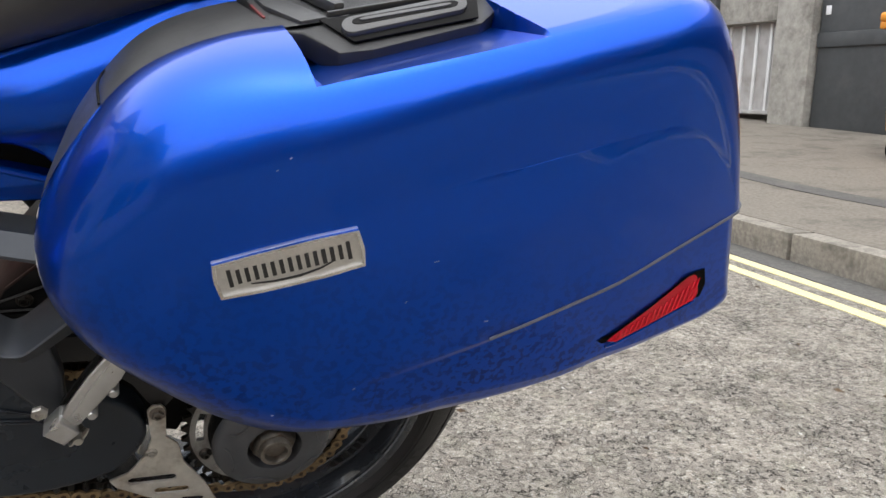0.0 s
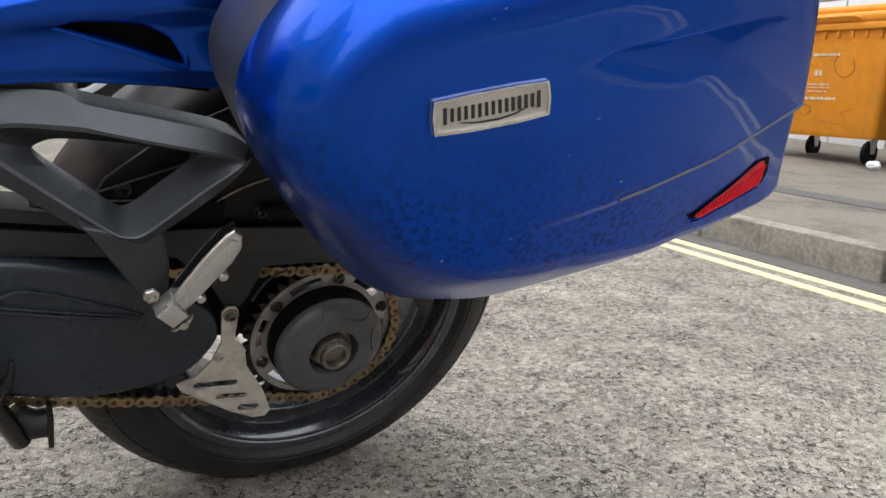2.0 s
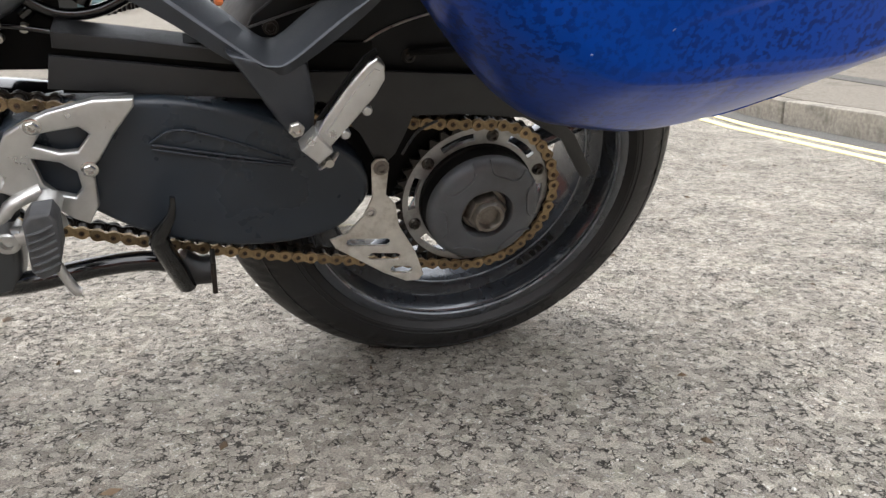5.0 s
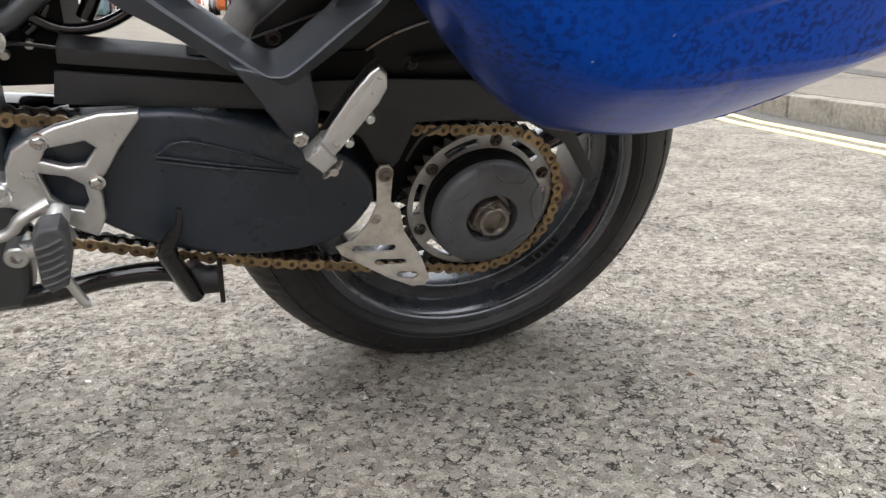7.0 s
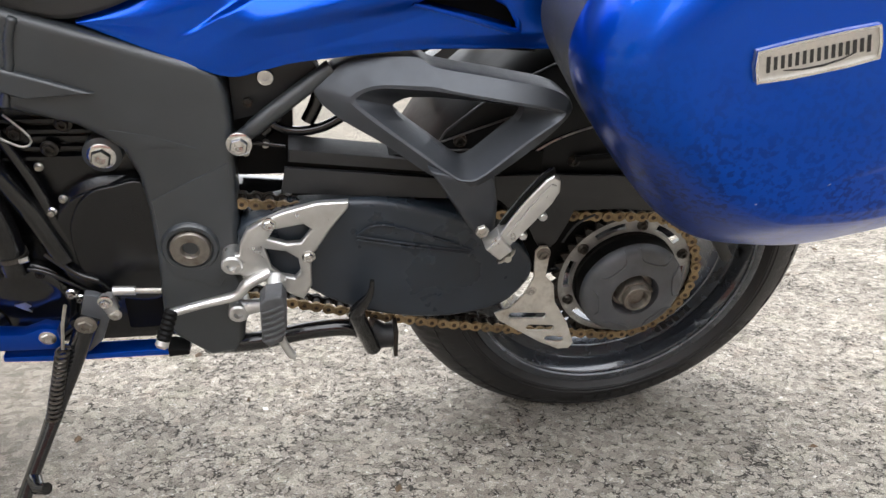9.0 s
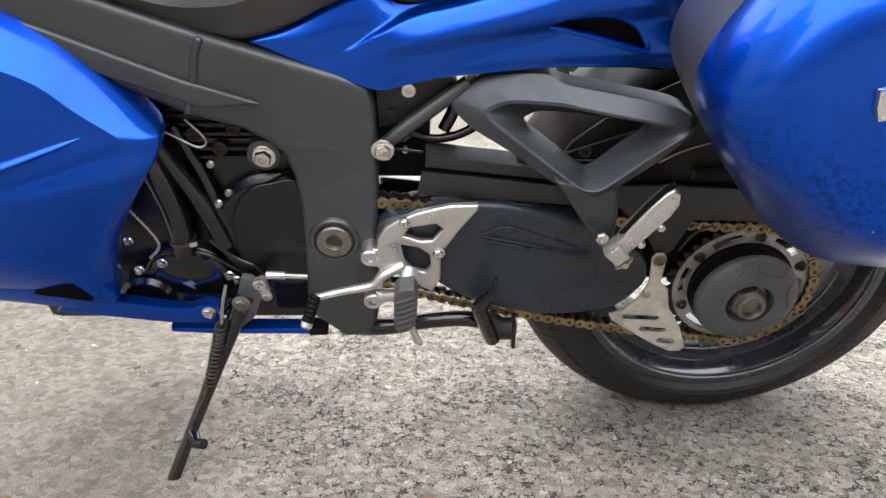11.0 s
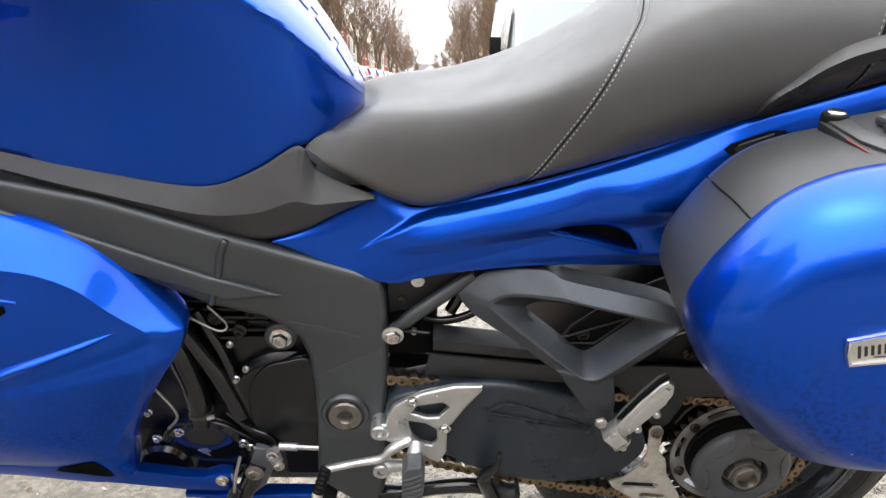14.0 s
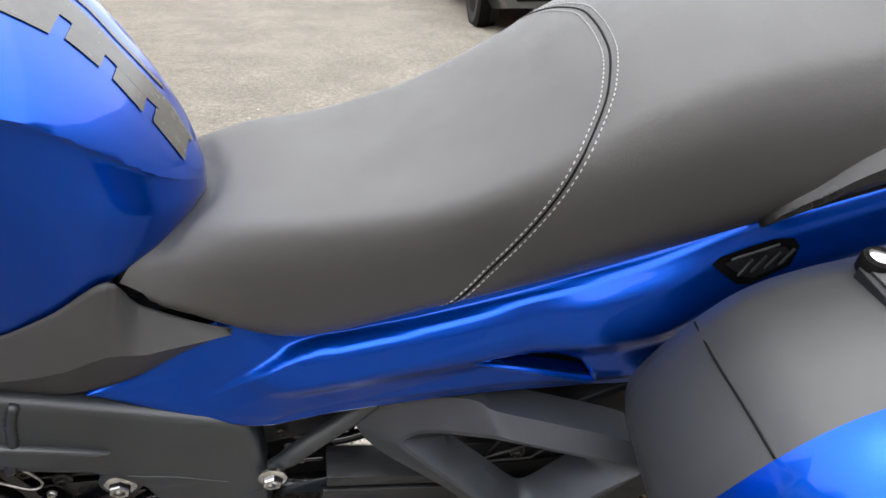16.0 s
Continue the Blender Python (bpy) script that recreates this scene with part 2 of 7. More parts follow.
M_RIM = mat("rim_black", (0.054, 0.062, 0.075), 0.24, 0.55, coat=1.0, coat_rough=0.05, grain=0.15, grain_scale=20, stain=(0.06, 0.056, 0.05), stain_amount=0.35, stain_scale=11, rough_var=0.08)
M_DOME = mat("grey_hub_cover", (0.098, 0.104, 0.114), 0.42, 0.3, bump=0.15, bump_scale=900, grain=0.14, grain_scale=28, stain=(0.06, 0.056, 0.05), stain_amount=0.5, stain_scale=16, rough_var=0.1)
M_STEEL = mat("brushed_steel", (0.52, 0.50, 0.46), 0.38, 0.9, grain=0.15, grain_scale=50, stain=(0.16, 0.13, 0.09), stain_amount=0.4, stain_scale=30, rough_var=0.12)
M_RIM_EDGE = mat("rim_edge_highlight", (0.22, 0.23, 0.25), 0.35, 0.8, grain=0.3, grain_scale=30, rough_var=0.1)
M_ALLOY = mat("silver_alloy", (0.60, 0.60, 0.59), 0.36, 0.9, bump=0.1, bump_scale=700, grain=0.07, grain_scale=40, stain=(0.40, 0.38, 0.34), stain_amount=0.35, stain_scale=22, rough_var=0.1)
M_GUARD = mat("sand_blasted_alloy", (0.66, 0.64, 0.58), 0.5, 0.6, bump=0.2, bump_scale=900, grain=0.12, grain_scale=60, stain=(0.22, 0.17, 0.11), stain_amount=0.6, stain_scale=26)
M_SPROCKET = mat("worn_sprocket_steel", (0.42, 0.42, 0.41), 0.42, 0.75, grain=0.14, grain_scale=60, stain=(0.14, 0.115, 0.09), stain_amount=0.6, stain_scale=45, rough_var=0.1)
M_CHROME = mat("bright_fastener", (0.66, 0.655, 0.64), 0.2, 1.0, grain=0.12, grain_scale=80, stain=(0.22, 0.17, 0.12), stain_amount=0.4, stain_scale=60)
M_CHAIN = mat("gold_chain_plate", (0.34, 0.25, 0.14), 0.4, 0.75, grain=0.35, grain_scale=220, stain=(0.075, 0.042, 0.022), stain_amount=0.95, stain_scale=110, objrand=0.3, bump=0.35, bump_scale=500)
M_RUST = mat("rusty_steel", (0.10, 0.062, 0.036), 0.6, 0.5, grain=0.3, grain_scale=140, stain=(0.10, 0.05, 0.02), stain_amount=0.7, stain_scale=70, bump=0.3, bump_scale=500)
M_NUT = mat("weathered_axle_nut", (0.22, 0.20, 0.175), 0.42, 0.8, grain=0.2, grain_scale=90, stain=(0.10, 0.065, 0.035), stain_amount=0.7, stain_scale=60, rough_var=0.1)
M_GREASE = mat("greasy_steel", (0.022, 0.019, 0.016), 0.4, 0.4, grain=0.3, grain_scale=120, stain=(0.08, 0.05, 0.03), stain_amount=0.5, stain_scale=70)
M_RED = mat("red_reflector", (0.90, 0.006, 0.032), 0.15, coat=0.4)
M_GRIP = mat("moulded_black_rail", (0.016, 0.0163, 0.017), 0.32, spec=0.6, bump=0.25, bump_scale=1500, grain=0.15, grain_scale=25, rough_var=0.08)
M_PEGRUB = mat("grey_peg_rubber", (0.062, 0.064, 0.068), 0.55, bump=0.4, bump_scale=600, grain=0.25, grain_scale=60)
M_SBOLT = mat("oily_bolt_steel", (0.10, 0.092, 0.082), 0.35, 0.8, grain=0.3, grain_scale=160, stain=(0.03, 0.022, 0.016), stain_amount=0.7, stain_scale=90)
M_TAB = mat("dull_red_plastic", (0.16, 0.012, 0.012), 0.5, grain=0.2, grain_scale=90)
M_BADGE = mat("satin_badge", (0.62, 0.61, 0.58), 0.3, 0.95, grain=0.08, grain_scale=300, bump=0.35, bump_scale=900)
M_BARK_DARK = mat("dark_lettering", (0.015, 0.015, 0.015), 0.4)
M_WHITE = mat("white_print", (0.72, 0.73, 0.75), 0.4)
M_PAD = mat("grey_pad", (0.075, 0.072, 0.066), 0.22, spec=0.7, bump=0.04, bump_scale=1200, grain=0.12, grain_scale=60, stain=(0.05, 0.047, 0.042), stain_amount=0.4, stain_scale=40, rough_var=0.08)
# pale grey that paints the reflected sheen on the lid's ledge
M_LEDGE = mat("ledge_sheen", (0.085, 0.095, 0.125), 0.5, grain=0.2, grain_scale=90)
M_SCUFF = mat("pale_scuff", (0.16, 0.22, 0.42), 0.5)
M_SHELL = mat("pannier_shell_black", (0.029, 0.0297, 0.0306), 0.37, spec=0.75, bump=0.2, bump_scale=1800, grain=0.14, grain_scale=20, rough_var=0.06)
M_HUG = mat("smooth_black_mudguard", (0.0045, 0.0049, 0.0056), 0.45, spec=0.22, grain=0.12, grain_scale=20, rough_var=0.08)
# near-black, for rubber parts and for fillers that put shade into hollows
M_GAP = mat("rubber_and_gap_shade", (0.004, 0.004, 0.004), 0.6, spec=0.12)
M_ASPHALT = asphalt_material()
M_YELLOW = mat("yellow_line_paint", (0.72, 0.64, 0.33), 0.7, grain=0.2, grain_scale=90, stain=(0.30, 0.28, 0.22), stain_amount=0.6, stain_scale=40, bump=0.6, bump_scale=200)
M_KERB = mat("concrete_kerb", (0.225, 0.206, 0.174), 0.88, grain=0.28, grain_scale=50, stain=(0.095, 0.086, 0.072), stain_amount=0.9, stain_scale=7, objrand=0.14, bump=0.6, bump_scale=250)
M_PAVE = mat("tarmac_pavement", (0.165, 0.147, 0.121), 0.9, grain=0.32, grain_scale=55, stain=(0.062, 0.055, 0.045), stain_amount=0.9, stain_scale=2.6, bump=0.6, bump_scale=220)
M_PAVE_STRIP = mat("dark_repair_strip", (0.085, 0.082, 0.076), 0.9, grain=0.28, grain_scale=50, stain=(0.14, 0.13, 0.115), stain_amount=0.6, stain_scale=5, bump=0.6, bump_scale=220)


# ---- building tools ----
def part(name, bm, material, parent, label="", angle=38, subsurf=0, smooth=True):
    """One mesh object under a thing or a part, in the thing's own space."""
    me = bpy.data.meshes.new(name)
    bmesh.ops.recalc_face_normals(bm, faces=bm.faces)
    bm.to_mesh(me)
    bm.free()
    for mm in material if isinstance(material, (list, tuple)) else [material]:
        me.materials.append(mm)
    if smooth:
        me.shade_smooth()
        if not subsurf:
            me.set_sharp_from_angle(angle=radians(angle))
    ob = new(name, me)
    ob.parent = parent
    if subsurf:
        mod = ob.modifiers.new("round", "SUBSURF")
        mod.levels = mod.render_levels = subsurf
    if label:
        ob["label"] = label
    return ob


def thing(name, label, category, m=None, group="", kind=""):
    ob = new(name)
    ob.empty_display_size = 0.1
    if m is not None:
        ob.matrix_world = m
    return tagged(ob, label, category, group, kind)


def loop(pts, n=0, closed=True):
    """A smooth curve through a few control points (Catmull-Rom), evenly spaced."""
    p = [Vector(q) for q in pts]
    k = len(p)
    out = []
    segs = k if closed else k - 1
    for i in range(segs):
        a, b, c, d = (p[(i + j) % k] if closed else p[min(max(i + j, 0), k - 1)] for j in (-1, 0, 1, 2))
        for s in range(12):
            t = s / 12
            out.append(0.5 * ((2 * b) + (c - a) * t + (2 * a - 5 * b + 4 * c - d) * t * t + (3 * b - a - 3 * c + d) * t ** 3))
    if not closed:
        out.append(p[-1])
    if not n:
        return out
    ring = out + [out[0]] if closed else out
    dist = [0.0]
    for u, v in zip(ring, ring[1:]):
        dist.append(dist[-1] + (v - u).length)
    res, j = [], 0
    for i in range(n):
        want = dist[-1] * i / (n if closed else n - 1)
        while j < len(dist) - 2 and dist[j + 1] < want:
            j += 1
        f = (want - dist[j]) / max(1e-9, dist[j + 1] - dist[j])
        res.append(ring[j].lerp(ring[j + 1], f))
    return res


def skin(rings, closed=True, cap0=True, cap1=True, bm=None):
    """Faces between rings of equally many points."""
    bm = bm or bmesh.new()
    vs = [[bm.verts.new(q) for q in r] for r in rings]
    n = len(rings[0])
    for a, b in zip(vs, vs[1:]):
        for i in range(n if closed else n - 1):
            bm.faces.new((a[i], a[(i + 1) % n], b[(i + 1) % n], b[i]))
    if cap0 and closed:
        bm.faces.new(vs[0])
    if cap1 and closed:
        bm.faces.new(vs[-1][::-1])
    return bm


def plate(outline, y0, y1, holes=(), bevel=0.0, segments=2, bend=None, bm=None):
    """A flat piece cut to an outline in x and z, from y0 to y1, with holes and softened edges; bend(x, z) shifts it in y."""
    own = bm is None
    b = bmesh.new()
    edges = []
    for ring in (outline, *holes):
        vs = [b.verts.new((q[0], y0, q[1])) for q in ring]
        edges += [b.edges.new((vs[i], vs[(i + 1) % len(vs)])) for i in range(len(vs))]
    bmesh.ops.triangle_fill(b, use_beauty=True, use_dissolve=False, edges=edges)
    bmesh.ops.dissolve_limit(b, angle_limit=0.01, verts=b.verts, edges=b.edges)
    g = bmesh.ops.extrude_face_region(b, geom=b.faces[:])
    for v in g["geom"]:
        if isinstance(v, bmesh.types.BMVert):
            v.co.y = y1
    bmesh.ops.recalc_face_normals(b, faces=b.faces)
    if bevel:
        rim = [e for e in b.edges if len(e.link_faces) == 2 and abs(e.verts[0].co.y - e.verts[1].co.y) < 1e-6 and e.calc_face_angle(0) > 1.0]
        bmesh.ops.bevel(b, geom=rim, offset=bevel, segments=segments, affect="EDGES", profile=0.6, clamp_overlap=True)
    if bend:
        bmesh.ops.triangulate(b, faces=[f for f in b.faces if len(f.verts) > 4])
        for v in b.verts:
            v.co.y += bend(v.co.x, v.co.z)
    if own:
        return b
    tmp = bpy.data.meshes.new("tmp")
    b.to_mesh(tmp)
    b.free()
    bm.from_mesh(tmp)
    bpy.data.meshes.remove(tmp)
    return bm


def lathe(profile, cx=0.0, cz=0.0, n=48, bm=None, closed=False):
    """Turns a profile of (radius, y) about the y axis at (cx, cz)."""
    bm = bm or bmesh.new()
    rings = []
    for r, y in profile:
        rings.append([Vector((cx + r * math.cos(2 * math.pi * i / n), y, cz + r * math.sin(2 * math.pi * i / n))) for i in range(n)])
    if closed:
        rings.append(rings[0])
    vs = [[bm.verts.new(q) for q in r] for r in (rings[:-1] if closed else rings)]
    if closed:
        vs.append(vs[0])
    for a, b in zip(vs, vs[1:]):
        for i in range(n):
            bm.faces.new((a[i], a[(i + 1) % n], b[(i + 1) % n], b[i]))
    if not closed:
        if profile[0][0] > 1e-6:
            bm.faces.new(vs[0])
        if profile[-1][0] > 1e-6:
            bm.faces.new(vs[-1][::-1])
        bmesh.ops.remove_doubles(bm, verts=[v for r in (vs[0], vs[-1]) for v in r], dist=1e-6)
    return bm


def tube(path, radius, n=12, smooth_n=0, flat=1.0, bm=None, cap=True):
    """A round bar along a path; radius may be a list, one for each control point."""
    pts = [Vector(p) for p in path]
    rad = radius if isinstance(radius, (list, tuple)) else [radius] * len(pts)
    if smooth_n:
        q = loop(pts, smooth_n, closed=False)
        ds = [0.0]
        for u, v in zip(pts, pts[1:]):
            ds.append(ds[-1] + (v - u).length)
        rr = [float(np.interp(ds[-1] * i / (smooth_n - 1), ds, rad)) for i in range(smooth_n)]
        pts, rad = q, rr
    rings = []
    up = Vector((0, 0, 1))
    for i, p in enumerate(pts):
        d = (pts[min(i + 1, len(pts) - 1)] - pts[max(i - 1, 0)]).normalized()
        s = d.cross(up)
        if s.length < 0.05:
            s = d.cross(Vector((0, 1, 0)))
        s.normalize()
        if rings and s.dot(last) < 0:
            s = -s
        last = s
        t = d.cross(s).normalized()
        rings.append([p + (s * math.cos(a) + t * math.sin(a) * flat) * rad[i] for a in (2 * math.pi * k / n for k in range(n))])
    return skin(rings, cap0=cap, cap1=cap, bm=bm)


def box(x0, x1, y0, y1, z0, z1, bevel=0.0, bm=None, segments=2):
    own = bm is None
    b = bmesh.new()
    vs = [b.verts.new((x, y, z)) for x in (x0, x1) for y in (y0, y1) for z in (z0, z1)]
    for f in ((0, 1, 3, 2), (4, 6, 7, 5), (0, 4, 5, 1), (2, 3, 7, 6), (0, 2, 6, 4), (1, 5, 7, 3)):
        b.faces.new([vs[i] for i in f])
    if bevel:
        bmesh.ops.bevel(b, geom=b.edges[:], offset=bevel, segments=segments, affect="EDGES", profile=0.6)
    if own:
        return b
    tmp = bpy.data.meshes.new("tmp")
    b.to_mesh(tmp)
    b.free()
    bm.from_mesh(tmp)
    bpy.data.meshes.remove(tmp)
    return bm


def bolt(parent, x, y, z, r=0.008, h=0.006, material=None, name="bolt", socket=True, flange=True):
    """A flanged hexagon bolt whose head faces the near side."""
    bm = bmesh.new()
    if flange:
        lathe([(r * 1.35, y + 0.001), (r * 1.35, y - h * 0.2), (r * 1.05, y - h * 0.45)], x, z, 20, bm)
    hexa = [[Vector((x + r * k * math.cos(a), yy, z + r * k * math.sin(a))) for a in (math.pi / 3 * i + 0.3 for i in range(6))] for k, yy in ((1, y), (1, y - h * 0.8), (0.86, y - h)) + (((0.56, y - h), (0.5, y - h * 0.3)) if socket else ())]
    skin(hexa, bm=bm)
    return part(name, bm, material or M_CHROME, parent)


def interp(x, xs, vs):
    return float(np.interp(x, xs, vs))


# ---- the motorcycle: x to its tail, y to its far side, z up, from the rear axle ----
LEAN_DEG, AXLE_X = 19.5, 0.005
ORIGIN = Vector((0.0, 0.1508, 0.2958))
BIKE = Matrix.Translation(ORIGIN) @ Matrix.Rotation(radians(LEAN_DEG), 4, "X")
bike = thing("motorcycle", "blue sports touring motorcycle with panniers leaning on its side stand", "motorcycle", BIKE)


def rear_wheel():
    rim = [(0.2235, -0.0790), (0.2235, -0.0825), (0.2215, -0.0845), (0.2165, -0.0852), (0.2115, -0.0845), (0.2088, -0.0825), (0.2078, -0.0795), (0.2088, -0.0782), (0.2068, -0.0770), (0.2052, -0.066), (0.2036, -0.053), (0.2015, -0.0495), (0.198, -0.0485), (0.181, -0.0488), (0.1785, -0.0510), (0.1755, -0.0510), (0.1740, -0.048), (0.170, -0.03), (0.166, 0.0), (0.170, 0.03), (0.200, 0.062), (0.2235, 0.078),
           (0.2235, 0.081), (0.212, 0.062), (0.206, 0.0), (0.212, -0.062)]
    wheel = part("rear_wheel", lathe(rim, AXLE_X, 0, 96, closed=True), M_RIM, bike, "black cast rim with road dirt", angle=30)
    # brighter rings put the concentric highlights into the rim's colour
    for ring_ in ([(0.2083, -0.0800), (0.2088, -0.0832), (0.2100, -0.0842), (0.2100, -0.0810)], [(0.1752, -0.0500), (0.1755, -0.0516), (0.1768, -0.0520), (0.1768, -0.0500)]):
        part("rim_edge", lathe(ring_, AXLE_X, 0, 96, closed=True), M_RIM_EDGE, wheel, "thin bright ring for the highlight on the rim edge")
    prof = []
    for k in range(-11, 12):
        a = k / 11 * math.radians(88)
        prof.append((0.228 + 0.09 * math.cos(a), 0.09 * math.sin(a)))
    prof = [(0.219, -0.074), (0.222, -0.082), (0.228, -0.086)] + prof + [(0.228, 0.086), (0.222, 0.082), (0.219, 0.074), (0.21, 0.06), (0.21, -0.06)]
    bm = lathe(prof, AXLE_X, 0, 640, closed=True)
    for v in bm.verts:
        dx, dz = v.co.x - AXLE_X, v.co.z
        r = math.hypot(dx, dz)
        if r < 0.235:
            continue
        ang, sec = math.atan2(dz, dx), math.degrees(math.atan2(v.co.y, r - 0.228))
        deep = 0.0
        for i in range(26):
            long = i % 2
            f = (abs(sec) - 8) / 58 if long else (abs(sec) - 30) / 40
            if not 0 <= f <= 1:
                continue
            mid_ = 2 * math.pi * i / 26 + (0.20 if sec < 0 else 0.28) * (1 - f) - 0.16 * f * f
            d = abs((ang - mid_ + math.pi) % (2 * math.pi) - math.pi) * r
            deep = max(deep, min(1.0, max(0.0, (0.0048 - d) / 0.002)) * min(1, 6 * f, 6 * (1 - f)))
        k = (r - 0.0038 * deep) / r
        v.co.x, v.co.z = AXLE_X + dx * k, dz * k
    inv = BIKE.inverted()
    for v in bm.verts:
        w = BIKE @ v.co
        if w.z < 0.001:
            w.z = 0.001
            v.co = inv @ w
    tyre = part("tyre", bm, M_TYRE, wheel, "worn black road tyre", angle=50)
    for r in (0.2335, 0.2400, 0.2765):
        yb = -math.sqrt(0.0081 - (r - 0.228) ** 2)
        part("sidewall_line", lathe([(r - 0.0012, yb + 0.001), (r, yb - 0.0010), (r + 0.0012, yb + 0.001)], AXLE_X, 0, 128, closed=True), M_TYRE, tyre)
    # moulded marks on the sidewall and rim, unreadable
    for base, r0, r1, yy, spans in ((M_TYRE, 0.249, 0.2655, -0.0885, [(268 + 5.2 * k, 3.6) for k in range(8)] + [(318 + 4 * k, 2.6) for k in range(4)]), (M_STEEL, 0.1835, 0.1955, -0.0545, [(304 + 3.4 * k, 2.4) for k in range(6)])):
        relief = mat("mark_relief", (0.034, 0.034, 0.034), 0.45) if base is M_TYRE else mat("mark_casting", (0.05, 0.05, 0.05), 0.5, 0.4)
        for a, w in spans:
            bm = bmesh.new()
            q = []
            for aa in (a, a + w * 0.5, a + w):
                for r in (r0, r1):
                    t = radians(aa)
                    yb = -math.sqrt(0.0081 - (r - 0.228) ** 2) + 0.0002 if base is M_TYRE else -0.0492
                    q.append((AXLE_X + r * math.cos(t), yb - 0.0008, r * math.sin(t)))
            vs = [bm.verts.new(c) for c in q]
            bm.faces.new((vs[0], vs[2], vs[3], vs[1]))
            bm.faces.new((vs[2], vs[4], vs[5], vs[3]))
            bmesh.ops.solidify(bm, geom=bm.faces[:], thickness=0.001)
            part("moulded_mark", bm, relief, wheel)
    # spokes and hub
    for k in range(5):
        a = radians(20 + 72 * k)
        d = Vector((math.cos(a), 0, math.sin(a)))
        c = Vector((AXLE_X, 0, 0))
        part("spoke", tube([c + d * 0.05 + Vector((0, -0.03, 0)), c + d * 0.11 + Vector((0, -0.035, 0)), c + d * 0.19 + Vector((0, -0.015, 0))], [0.026, 0.020, 0.028], 12, flat=0.7), M_RIM, wheel)
    part("hub", lathe([(0.062, -0.085), (0.062, -0.05), (0.05, 0.0), (0.06, 0.07), (0.0, 0.07)], AXLE_X, 0, 40), M_RIM, wheel)
    return wheel


rear_wheel()

# final drive
CX, CZ, PITCH = 0.006, -0.001, 0.015875
TEETH = 40
RP = PITCH / 2 / math.sin(math.pi / TEETH)
SY = -0.105


def sprocket():
    tooth = (-0.0048, -0.0042, 0.0, 0.0042, 0.0042, 0.0, -0.0042)
    n = TEETH * 7
    bm = bmesh.new()
    radii = (0.060, 0.079, 0.0885, 0.0955, None)
    grid = []
    for r in radii:
        row = []
        for i in range(n):
            a = 2 * math.pi * (i // 7 + (0.0, 0.12, 0.30, 0.43, 0.57, 0.70, 0.88)[i % 7]) / TEETH
            rr = r or RP + tooth[i % 7]
            row.append(bm.verts.new((CX + rr * math.cos(a), SY - 0.003, CZ + rr * math.sin(a))))
        grid.append(row)
    for j in range(4):
        for i in range(n):
            ang = 360 * (i + 0.5) / n
            if j == 1 and abs((ang - 54) % 60 - (60 if (ang - 54) % 60 > 30 else 0)) < 14.5:
                continue
            bm.faces.new((grid[j][i], grid[j][(i + 1) % n], grid[j + 1][(i + 1) % n], grid[j + 1][i])).material_index = 1 if j == 3 else 0
    bmesh.ops.recalc_face_normals(bm, faces=bm.faces)
    ext = bmesh.ops.extrude_face_region(bm, geom=bm.faces[:])
    for v in ext["geom"]:
        if isinstance(v, bmesh.types.BMVert):
            v.co.y += 0.006
    sp = part("sprocket", bm, [M_SPROCKET, M_GREASE], bike, "steel rear sprocket with grease in its teeth")
    for k in range(6):
        a = radians(24 + 60 * k)
        bolt(sp, CX + 0.0845 * math.cos(a), SY - 0.003, CZ + 0.0845 * math.sin(a), 0.0058, 0.007, M_SBOLT, "sprocket_bolt")
    part("hub_cover", lathe([(0.0700, SY - 0.0270), (0.0716, SY - 0.0285), (0.0714, SY - 0.032), (0.0690, SY - 0.0375), (0.063, SY - 0.0425), (0.05, SY - 0.0460), (0.036, SY - 0.0472), (0.033, SY - 0.0472), (0.0315, SY - 0.044), (0.031, SY - 0.026), (0.0, SY - 0.026)], CX - 0.001, CZ, 72), M_DOME, sp, "scuffed grey hub cover")
    part("hub_ring", lathe([(0.0735, SY + 0.004), (0.0735, SY - 0.009), (0.0712, SY - 0.0105), (0.0712, SY - 0.0275), (0.05, SY - 0.0275)], CX - 0.001, CZ, 72), M_GAP, sp, "black ring under the hub cover")
    for k in range(6):
        a0 = radians(12 + 60 * k)
        pts = []
        for da, r in ((-21, 0.0700), (-19, 0.058), (-12, 0.0525), (0, 0.051), (12, 0.0525), (19, 0.058), (21, 0.0700)):
            a = a0 + radians(da)
            yy = interp(r, (0.05, 0.063, 0.069, 0.0712), (SY - 0.0464, SY - 0.0432, SY - 0.0382, SY - 0.034))
            pts.append((CX + r * math.cos(a), yy, CZ + r * math.sin(a)))
        part("raised_rib", tube(pts, 0.0013, 6, 16), M_DOME, sp)
    nut = [[Vector((CX - 0.001 + r * math.cos(math.pi / 3 * i + 0.25), y, CZ + r * math.sin(math.pi / 3 * i + 0.25))) for i in range(6)] for r, y in ((0.0262, SY - 0.02), (0.0262, SY - 0.0445), (0.0235, SY - 0.048))]
    part("axle_nut", skin(nut, bm=lathe([(0.029, SY - 0.020), (0.029, SY - 0.032), (0.0275, SY - 0.034)], CX - 0.001, CZ, 32)), M_NUT, bike, "weathered hexagon axle nut")
    part("axle_end", lathe([(0.0195, SY - 0.03), (0.0195, SY - 0.054), (0.018, SY - 0.0565), (0.0145, SY - 0.0565), (0.0128, SY - 0.054), (0.0125, SY - 0.020), (0.0, SY - 0.020)], CX - 0.001, CZ, 40), M_NUT, bike, "hollow axle end with a rusty bore")


